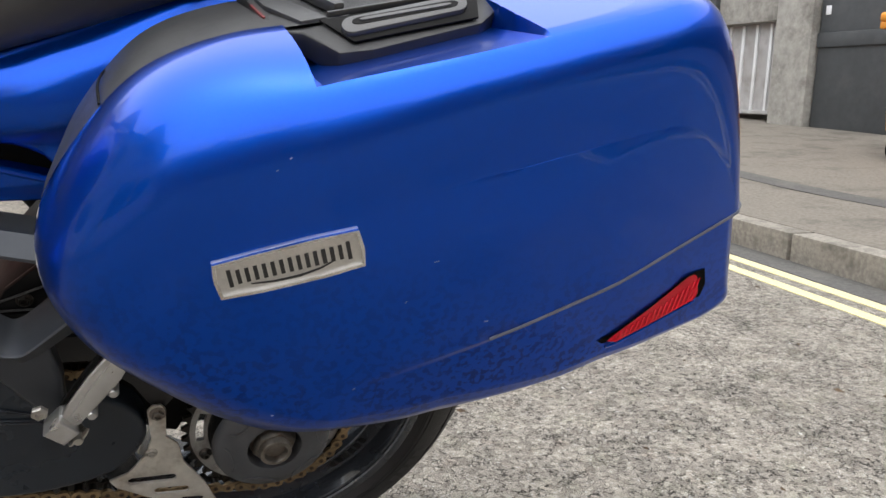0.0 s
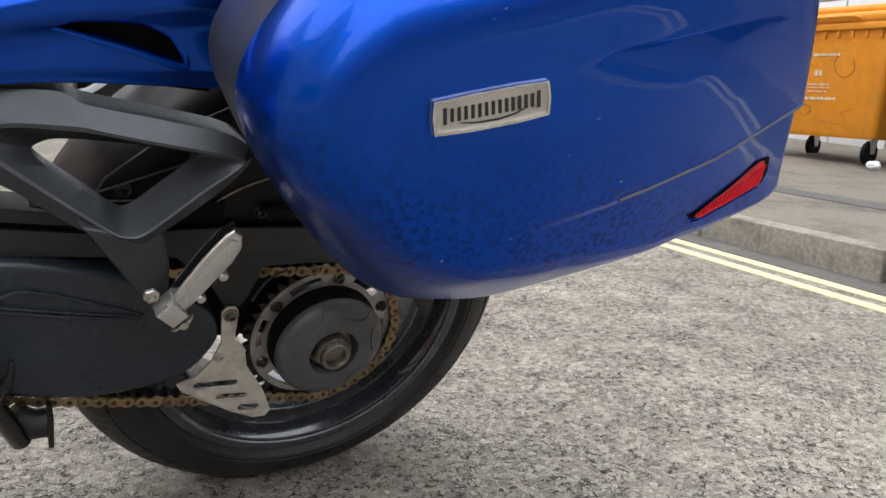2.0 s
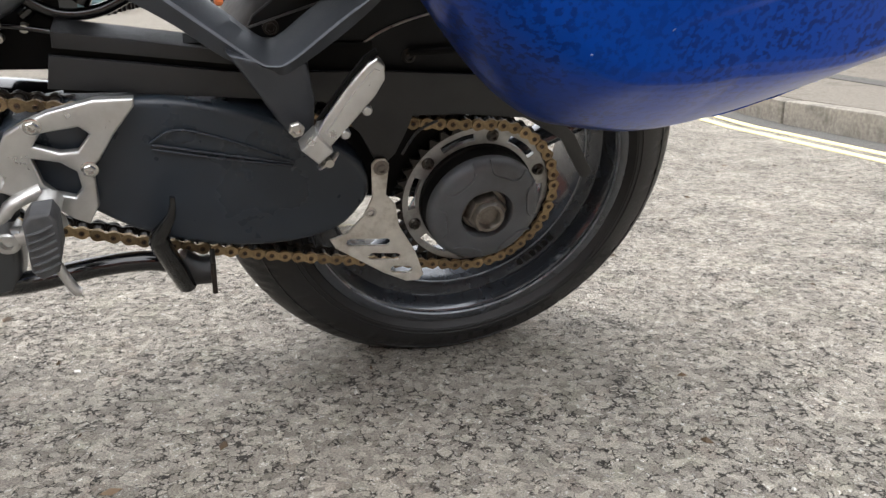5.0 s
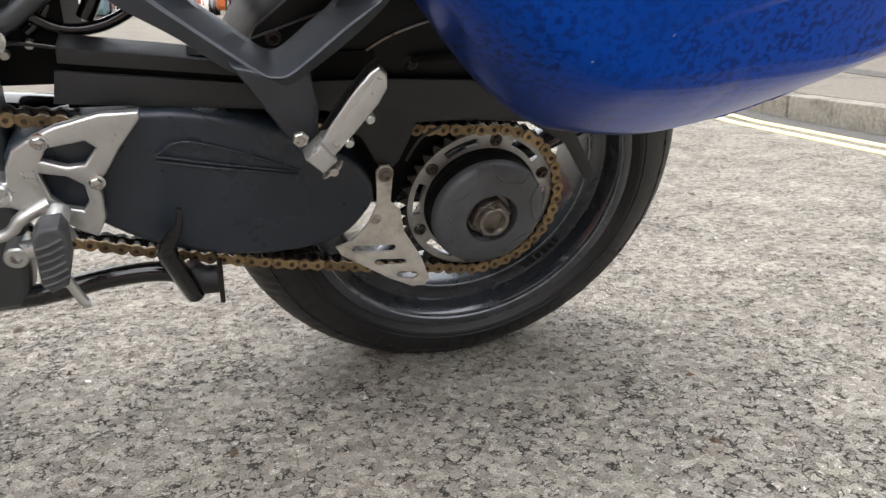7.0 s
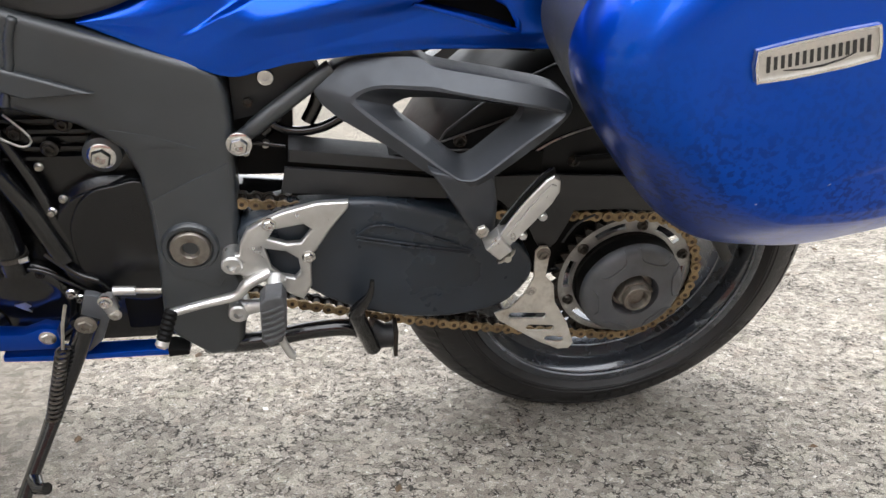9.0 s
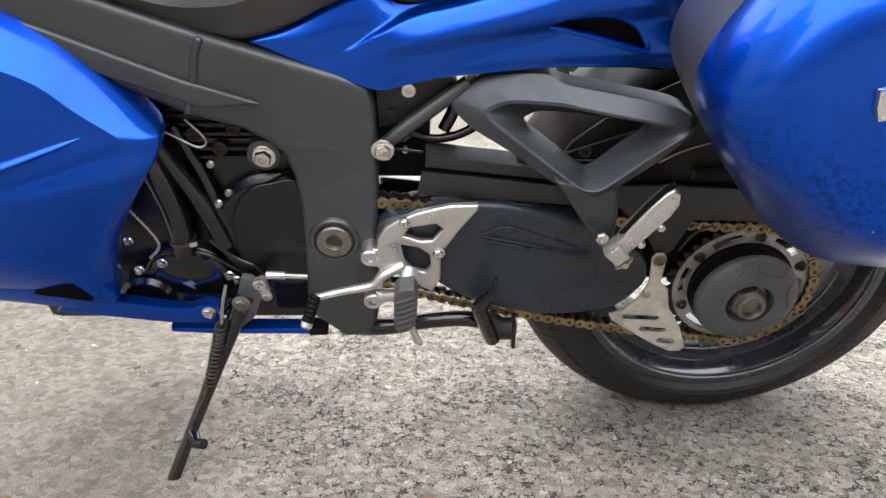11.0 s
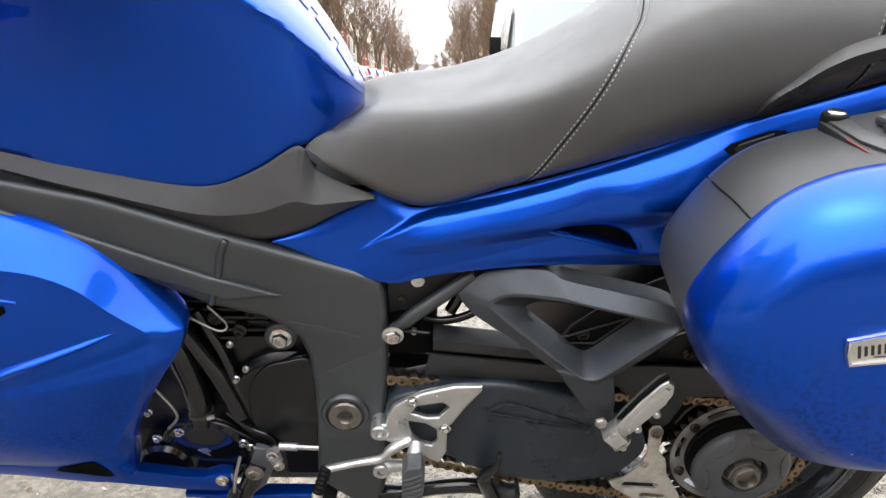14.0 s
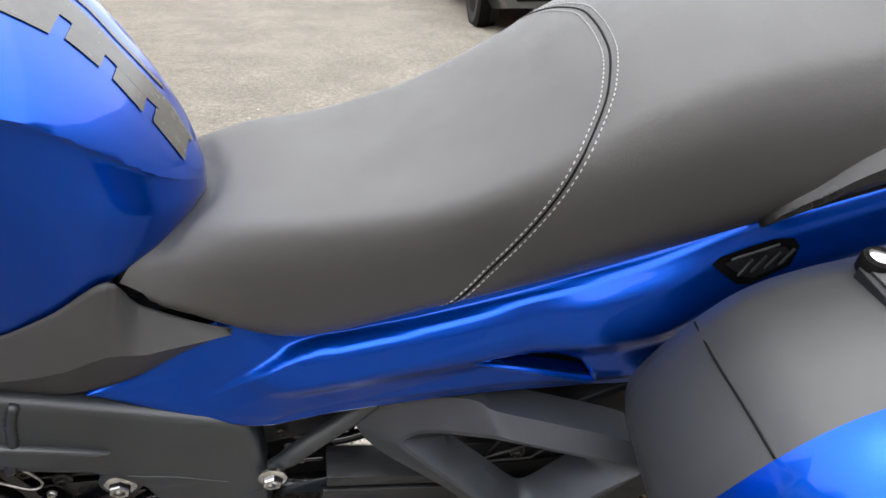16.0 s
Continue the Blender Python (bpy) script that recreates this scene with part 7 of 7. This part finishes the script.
def vehicle(name, label, color, x, y, facing, kind="car", group="cars parked in the street", metal=0.4):
    """Built nose towards -y; facing 180 turns it round."""
    m = Matrix.Translation((x, y, gz(x, y))) @ Matrix.Rotation(math.atan(0.037), 4, "X") @ Matrix.Rotation(radians(facing), 4, "Z")
    v = thing(name, label, "van" if kind == "van" else "car", m, group=group)
    body_m = mat("paint_" + label.split()[0], color, 0.35, metal, coat=1.0, grain=0.05, grain_scale=4)
    if kind == "van":
        st = [(-2.75, 0.45, 0.75, 0.85, 0.86, 0.80), (-2.65, 0.30, 0.98, 1.05, 0.95, 0.88), (-2.2, 0.28, 1.12, 1.22, 0.99, 0.9), (-1.95, 0.28, 1.2, 1.33, 1.0, 0.88), (-1.15, 0.28, 1.3, 2.36, 1.0, 0.80), (-0.9, 0.28, 1.35, 2.55, 1.0, 0.80), (2.6, 0.28, 1.35, 2.58, 1.0, 0.82), (2.75, 0.35, 1.35, 2.5, 0.98, 0.8)]
        wheels, wr, half = (-1.85, 1.75), 0.36, 1.0
    else:
        st = [(-2.12, 0.38, 0.55, 0.60, 0.66, 0.60), (-2.05, 0.24, 0.66, 0.74, 0.80, 0.70), (-1.75, 0.20, 0.74, 0.86, 0.87, 0.76), (-1.05, 0.20, 0.86, 0.98, 0.89, 0.76), (-0.98, 0.20, 0.88, 1.02, 0.89, 0.74), (-0.30, 0.20, 0.90, 1.42, 0.89, 0.60), (0.2, 0.20, 0.91, 1.48, 0.89, 0.60), (0.95, 0.20, 0.93, 1.45, 0.89, 0.60), (1.55, 0.20, 0.95, 1.22, 0.88, 0.66), (1.95, 0.24, 0.92, 0.98, 0.84, 0.72), (2.1, 0.40, 0.75, 0.80, 0.76, 0.68)]
        wheels, wr, half = (-1.32, 1.30), 0.31, 0.89
    rings = []
    for yy, zb, zm, zt, w, wt in st:
        rings.append([Vector(q) for q in ((-w * 0.9, yy, zb), (-w, yy, zb + 0.12), (-w * 1.0, yy, (zb + zm) / 2 + 0.06), (-w * 0.97, yy, zm), (-wt, yy, zt), (-wt * 0.5, yy, zt + 0.025), (wt * 0.5, yy, zt + 0.025), (wt, yy, zt), (w * 0.97, yy, zm), (w, yy, (zb + zm) / 2 + 0.06), (w, yy, zb + 0.12), (w * 0.9, yy, zb))])
    part("body", skin(rings), body_m, v, angle=28)

    def pane(nm, quad, material, lift):
        bm = bmesh.new()
        vs = [bm.verts.new(q) for q in quad]
        f = bm.faces.new(vs)
        f.normal_update()
        bmesh.ops.solidify(bm, geom=[f], thickness=0.012)
        for w_ in bm.verts:
            w_.co += Vector(lift)
        return part(nm, bm, material, v)
    if kind == "van":
        pane("windscreen", [(-0.82, -1.93, 1.34), (0.82, -1.93, 1.34), (0.74, -1.26, 2.2), (-0.74, -1.26, 2.2)], M_GLASS, (0, -0.045, 0.05))
        for s in (-1, 1):
            pane("side_window", [(s * 0.99, -1.75, 1.42), (s * 0.99, -0.75, 1.42), (s * 0.865, -0.75, 2.1), (s * 0.87, -1.35, 2.1)], M_GLASS, (s * 0.02, 0, 0))
            part("headlight", tube([(s * 0.55, -2.66, 0.88), (s * 0.83, -2.58, 0.95), (s * 0.93, -2.40, 1.02)], [0.09, 0.11, 0.07], 10, flat=0.9), M_LENS, v)
            mr = part("mirror", box(s * 1.20 - 0.10, s * 1.20 + 0.10, -1.75, -1.62, 1.28, 1.62, 0.04), M_GAP, v)
            part("mirror_arm", tube([(s * 1.0, -1.68, 1.36), (s * 1.16, -1.69, 1.38)], 0.03, 8), M_GAP, mr)
        part("bumper", box(-0.93, 0.93, -2.80, -2.60, 0.32, 0.60, 0.05), M_PLASTIC, v)
        part("grille", box(-0.45, 0.45, -2.79, -2.66, 0.72, 0.90, 0.02), M_GAP, v)
        part("roof_bar", box(-0.7, 0.7, -0.9, -0.8, 2.58, 2.66, 0.02), M_GAP, v)
        for k in range(3):
            part("wiper", tube([(-0.5 + 0.5 * k, -2.02, 1.36), (-0.15 + 0.5 * k, -1.99, 1.40)], 0.012, 6), M_GAP, v)
    else:
        pane("windscreen", [(-0.70, -0.98, 1.00), (0.70, -0.98, 1.00), (0.56, -0.34, 1.41), (-0.56, -0.34, 1.41)], M_GLASS, (0, -0.03, 0.035))
        pane("rear_window", [(-0.56, 0.98, 1.43), (0.56, 0.98, 1.43), (0.62, 1.52, 1.21), (-0.62, 1.52, 1.21)], M_GLASS, (0, 0.02, 0.035))
        for s in (-1, 1):
            pane("side_window", [(s * 0.865, -0.82, 0.92), (s * 0.865, 0.12, 0.94), (s * 0.63, 0.12, 1.42), (s * 0.63, -0.28, 1.38)], M_GLASS, (s * 0.012, 0, 0.0))
            pane("side_window", [(s * 0.865, 0.18, 0.94), (s * 0.865, 1.15, 0.96), (s * 0.645, 0.95, 1.40), (s * 0.63, 0.18, 1.42)], M_GLASS, (s * 0.012, 0, 0.0))
            part("headlight", tube([(s * 0.48, -2.03, 0.63), (s * 0.66, -1.97, 0.66), (s * 0.80, -1.82, 0.70)], [0.055, 0.075, 0.05], 10), M_LENS, v)
            part("tail_light", tube([(s * 0.55, 2.04, 0.78), (s * 0.70, 1.99, 0.80), (s * 0.80, 1.86, 0.83)], [0.06, 0.075, 0.05], 10), M_TAIL, v)
            part("fog_lamp", lathe([(0.07, -2.085), (0.07, -2.03), (0.0, -2.03)], s * 0.58, 0.40, 14), M_LENS, v)
            part("mirror", tube([(s * 0.86, -0.68, 0.97), (s * 0.98, -0.68, 1.00), (s * 1.06, -0.67, 1.01)], [0.03, 0.08, 0.06], 10), body_m, v)
            part("door_handle", tube([(s * 0.895, 0.0, 0.80), (s * 0.90, 0.12, 0.805)], 0.014, 6), body_m, v)
            for yy in (-0.86, 0.15, 1.18):
                part("door_gap", tube([(s * 0.893, yy, 0.30), (s * 0.893, yy, 0.88)], 0.004, 5), M_GAP, v)
        part("grille", box(-0.42, 0.42, -2.11, -2.02, 0.50, 0.62, 0.015), M_GAP, v)
        part("lower_grille", box(-0.66, 0.66, -2.10, -2.0, 0.30, 0.42, 0.015), M_GAP, v)
        part("bumper_strip", box(-0.70, 0.70, -2.13, -2.04, 0.44, 0.475, 0.01), body_m, v)
        part("plate", box(-0.26, 0.26, 2.07, 2.12, 0.56, 0.67, 0.004), M_WHITE, v)
    for yy in wheels:
        for s in (-1, 1):
            w = new("wheel")
            w.parent = v
            w.matrix_local = Matrix.Translation((s * (half - 0.10), yy, wr)) @ Matrix.Rotation(radians(90 * s), 4, "Z")
            part("tyre", lathe([(wr * 0.62, -0.115), (wr * 0.9, -0.12), (wr, -0.09), (wr, 0.09), (wr * 0.9, 0.11), (wr * 0.62, 0.11)], 0, 0, 28, closed=True), M_CTYRE, w)
            part("rim", lathe([(wr * 0.64, -0.10), (wr * 0.60, -0.085), (wr * 0.30, -0.095), (wr * 0.12, -0.115), (0, -0.118)], 0, 0, 20), M_ALLOY, w)
            part("wheel_arch", lathe([(wr * 1.18, -0.112), (wr * 1.22, -0.108), (wr * 1.18, 0.0), (0.0, 0.02)], 0, 0.02, 24), M_GAP, w)
    return v


vehicle("hatchback", "dark silver grey hatchback parked at the kerb", (0.085, 0.088, 0.088), 1.98, 8.35, 0)
vehicle("panel_van", "silver white panel van with black mirrors", (0.62, 0.63, 0.64), 1.95, 14.2, 0, "van", metal=0.2)
vehicle("suv", "dark grey car seen from behind its tail", (0.06, 0.065, 0.07), 1.9, 26.5, 180)
vehicle("saloon", "black car parked by the kerb", (0.02, 0.02, 0.025), 2.0, 20.0, 180)
vehicle("saloon", "orange car far down the street", (0.5, 0.13, 0.03), 1.9, 40.0, 180)
vehicle("saloon", "silver car far down the street", (0.5, 0.5, 0.5), 1.9, 48.0, 180)
vehicle("saloon", "teal blue saloon with red tail lights", (0.14, 0.24, 0.28), -3.45, 28.0, 180)
vehicle("hatchback", "red hatchback parked beside the houses", (0.45, 0.02, 0.04), -3.5, 34.0, 180)
vehicle("hatchback", "dark green car parked beside the houses", (0.05, 0.07, 0.06), -3.5, 40.0, 180)
vehicle("hatchback", "white car parked beside the houses", (0.7, 0.7, 0.7), -3.5, 46.5, 180)
vehicle("hatchback", "black car parked beside the houses", (0.02, 0.02, 0.02), -3.5, 53.0, 180)
vehicle("hatchback", "grey car parked beside the houses", (0.25, 0.26, 0.28), -3.5, 60.0, 180)

# ---- terraced houses ----
M_BRICK = mat("red_brick", (0.36, 0.12, 0.07), 0.85, grain=0.25, grain_scale=9, stain=(0.22, 0.09, 0.06), stain_amount=0.6, stain_scale=0.8)
M_RENDER = mat("cream_render", (0.62, 0.58, 0.48), 0.85, grain=0.1, grain_scale=4, stain=(0.40, 0.37, 0.31), stain_amount=0.5, stain_scale=0.7)
M_SLATE = mat("roof_slate", (0.11, 0.10, 0.10), 0.7, grain=0.25, grain_scale=5)
M_PANE = mat("window_glass", (0.05, 0.06, 0.07), 0.08, coat=1.0)
M_DOORP = mat("painted_door", (0.06, 0.05, 0.12), 0.4)


def house(x, y, w, side, material, label):
    """A two-storey terraced house whose front faces the road; side 1 stands to the left of the road."""
    h = thing("terraced_house", label, "house", Matrix.Translation((x, y, gz(x, y))) @ Matrix.Rotation(radians(0 if side > 0 else 180), 4, "Z"), group="terraced houses along the street")
    part("wall", box(-8, 0, -w / 2, w / 2, -1, 5.6), material, h)
    roof = part("roof", skin([[Vector((0.35, s * w / 2, 5.5)), Vector((-4, s * w / 2, 8.2)), Vector((-8.3, s * w / 2, 5.5))] for s in (-1, 1)]), M_SLATE, h, smooth=False)
    part("chimney", box(-4.5, -3.5, w / 2 - 0.5, w / 2 - 0.02, 7.2, 9.2, 0.03), material, roof)
    part("gable", skin([[Vector((1.0, -w * 0.12 + s, 5.4)), Vector((1.0, w * 0.16 + s, 7.3)), Vector((1.0, w * 0.44 + s, 5.4))] for s in (0,)] + [[Vector((-3.0, -w * 0.12, 5.4)), Vector((-3.0, w * 0.16, 7.3)), Vector((-3.0, w * 0.44, 5.4))]]), M_RENDER, roof, smooth=False)
    part("bay", box(-0.1, 0.85, -w * 0.06, w * 0.38, -1, 5.4, 0.02), material, h)
    for z0 in (0.9, 3.4):
        win = part("window", box(0.86, 0.92, 0.0, w * 0.32, z0, z0 + 1.5, 0.01), M_WHITE, h)
        part("pane", box(0.90, 0.935, 0.06, w * 0.15, z0 + 0.08, z0 + 1.42), M_PANE, win)
        part("pane", box(0.90, 0.935, w * 0.17, w * 0.32 - 0.06, z0 + 0.08, z0 + 1.42), M_PANE, win)
        part("sill", box(0.85, 1.0, -0.06, w * 0.32 + 0.06, z0 - 0.1, z0), M_WHITE, win)
    win = part("window", box(-0.01, 0.05, -w * 0.36, -w * 0.18, 3.4, 4.8, 0.01), M_WHITE, h)
    part("pane", box(0.03, 0.06, -w * 0.36 + 0.06, -w * 0.18 - 0.06, 3.48, 4.72), M_PANE, win)
    part("door", box(-0.01, 0.05, -w * 0.36, -w * 0.16, 0.1, 2.2, 0.01), M_DOORP, h)
    part("garden_wall", box(1.12, 1.25, -w / 2, w / 2 - 0.9, -0.5, 1.0, 0.03), material, h)
    return h


first_l, first_r = {}, {}
for k in range(56):
    yy = -4 + 5.4 * k
    mm = M_RENDER if k % 5 in (0, 1) else M_BRICK
    lab = "cream rendered terraced house with a slate roof" if mm is M_RENDER else "red brick terraced house with a slate roof"
    if mm in first_l:
        copy_thing(first_l[mm], Matrix.Translation((-8.3, yy, gz(0, yy))))
    else:
        first_l[mm] = house(-8.3, yy, 5.4, 1, mm, lab)
for k in range(48):
    yy = 22 + 5.4 * k
    mm = M_BRICK if k % 4 else M_RENDER
    lab = "cream rendered terraced house with a slate roof" if mm is M_RENDER else "red brick terraced house with a slate roof"
    if mm in first_r:
        copy_thing(first_r[mm], Matrix.Translation((9.5, yy, gz(0, yy))) @ Matrix.Rotation(math.pi, 4, "Z"))
    else:
        first_r[mm] = house(9.5, yy, 5.4, -1, mm, lab)
# houses behind the camera, across the junction
for k in range(9):
    copy_thing(first_l[M_BRICK], Matrix.Translation((-22 + 5.4 * k, -15.5, 0)) @ Matrix.Rotation(radians(90), 4, "Z"))
# the street's far end
house(0.0, 275.0, 9.0, 1, M_BRICK, "red brick house closing the far end of the street").matrix_world = Matrix.Translation((0.5, 290, gz(0, 290) - 1)) @ Matrix.Rotation(radians(-90), 4, "Z")
hd = thing("hedge", "dense dark green hedge in front of a house", "hedge")
M_LEAF = mat("hedge_leaf", (0.05, 0.075, 0.03), 0.7, island=0.4)
rnd = random.Random(5)
bm = bmesh.new()
for i in range(4200):
    c = Vector((-6.0 + rnd.uniform(-0.5, 0.5), rnd.uniform(40, 49), 0.0))
    c.z = gz(0, c.y) + rnd.uniform(0.1, 2.3)
    a, b2 = Vector((rnd.uniform(-1, 1), rnd.uniform(-1, 1), rnd.uniform(-1, 1))) * 0.1, Vector((rnd.uniform(-1, 1), rnd.uniform(-1, 1), rnd.uniform(-1, 1))) * 0.1
    bm.faces.new([bm.verts.new(c + q) for q in (a, b2, -a, -b2)])
part("foliage", bm, M_LEAF, hd)

# ---- bare street trees ----
M_BARK = mat("grey_brown_bark", (0.14, 0.105, 0.075), 0.85, grain=0.25, grain_scale=8, bump=0.5, bump_scale=60)
M_TWIG = mat("bare_twigs", (0.17, 0.115, 0.075), 0.85, island=0.3)


def street_tree(seed, height, spread, label, x, y, upright=0.35):
    r = random.Random(seed)
    t = thing("street_tree", label, "tree", Matrix.Translation((x, y, gz(x, y))), group="bare trees along the street")
    trunk, crown = bmesh.new(), bmesh.new()

    def limb(p, d, ln, rad, depth):
        pts, rads = [p.copy()], [rad]
        q = p.copy()
        for k in range(3):
            d = (d + Vector((r.uniform(-1, 1), r.uniform(-1, 1), r.uniform(-0.3, 0.6))) * 0.22).normalized()
            q = q + d * ln / 3
            pts.append(q.copy())
            rads.append(rad * (1 - 0.2 * (k + 1)))
            if depth < 5 and k >= 0:
                for _ in range(2 if depth < 4 else 3):
                    nd = (d + Vector((r.uniform(-1, 1), r.uniform(-1, 1), r.uniform(-0.25, 0.7) + upright)) * spread).normalized()
                    if depth < 4:
                        limb(q, nd, ln * r.uniform(0.55, 0.75), rads[-1] * 0.6, depth + 1)
                    else:
                        e = q + nd * ln * r.uniform(0.5, 1.1)
                        tube([q, e], [0.014, 0.004], 3, bm=crown, cap=False)
        tube(pts, rads, 6 if depth < 3 else 4, bm=trunk if depth < 3 else crown, cap=False)
    limb(Vector((0, 0, 0)), Vector((0, 0, 1)), height * 0.42, 0.19, 1)
    part("trunk", trunk, M_BARK, t)
    part("crown", crown, M_TWIG, t)
    return t


ta = street_tree(3, 10.5, 0.8, "bare brown birch beside the parked cars", -4.6, 52)
tb = street_tree(11, 9.0, 0.95, "bare spreading tree behind the parked van", 4.0, 46)
for k, (x, y, s) in enumerate(((-4.6, 36, 1.0), (-4.6, 150, 1.0), (-4.6, 70, 1.0), (-4.5, 190, 1.0), (-3.0, 230, 1.0), (-4.6, 100, 1.1), (-4.6, 125, 1.0))):
    copy_thing(ta, Matrix.Translation((x, y, gz(x, y))) @ Matrix.Rotation(1.3 * k + 0.7, 4, "Z"))
for k, (x, y) in enumerate(((4.2, 52), (4.2, 60), (4.0, 72), (4.0, 150), (3.8, 200), (4.1, 88), (4.2, 110), (4.0, 36))):
    copy_thing(tb, Matrix.Translation((x, y, gz(x, y))) @ Matrix.Rotation(1.9 * k + 0.4, 4, "Z"))

# ---- litter on the road ----
def crumpled_paper(x, y):
    bm = bmesh.new()
    bmesh.ops.create_icosphere(bm, subdivisions=3, radius=0.045)
    rs = random.Random(12)
    k = [Vector((rs.uniform(-1, 1), rs.uniform(-1, 1), rs.uniform(-1, 1))).normalized() for _ in range(26)]
    for v in bm.verts:
        v.co *= 0.72 + 0.5 * max(abs(v.co.normalized().dot(q)) ** 9 for q in k)
        v.co.z *= 0.75
    low = min(v.co.z for v in bm.verts)
    ob = thing("crumpled_paper", "crumpled white paper lying beside an orange bin", "litter", Matrix.Translation((x, y, pz(x, y) - low)))
    part("paper", bm, M_WPANEL, ob, smooth=False)


crumpled_paper(5.42, 2.50)
M_LITTER = mat("dead_leaf_bits", (0.09, 0.06, 0.035), 0.8, island=0.5)
M_GRIT = mat("loose_pale_grit", (0.58, 0.56, 0.52), 0.8, island=0.3)
rnd = random.Random(21)
for nm, material, label, count, size in (("leaf_litter", M_LITTER, "scattered dead leaf fragments on the road", 170, 0.011), ("loose_grit", M_GRIT, "scattered loose pale grit on the road", 260, 0.006)):
    bm = bmesh.new()
    for i in range(count):
        x, y = rnd.uniform(-1.6, 2.2), rnd.uniform(-0.6, 4.5)
        a, w = rnd.uniform(0, math.pi), size * rnd.uniform(0.4, 1.3)
        u, v = Vector((math.cos(a), math.sin(a), 0)) * w, Vector((-math.sin(a), math.cos(a), 0)) * w * rnd.uniform(0.3, 0.7)
        c = Vector((x, y, gz(x, y) + 0.001))
        up_ = Vector((0, 0, size * rnd.uniform(0.15, 0.5)))
        base_ = [bm.verts.new(c + q) for q in (u, v, -u, -v)]
        tip = bm.verts.new(c + up_ + u * 0.2)
        for j in range(4):
            bm.faces.new((base_[j], base_[(j + 1) % 4], tip))
    tagged(part(nm, bm, material, None), label, "litter", kind="stuff")
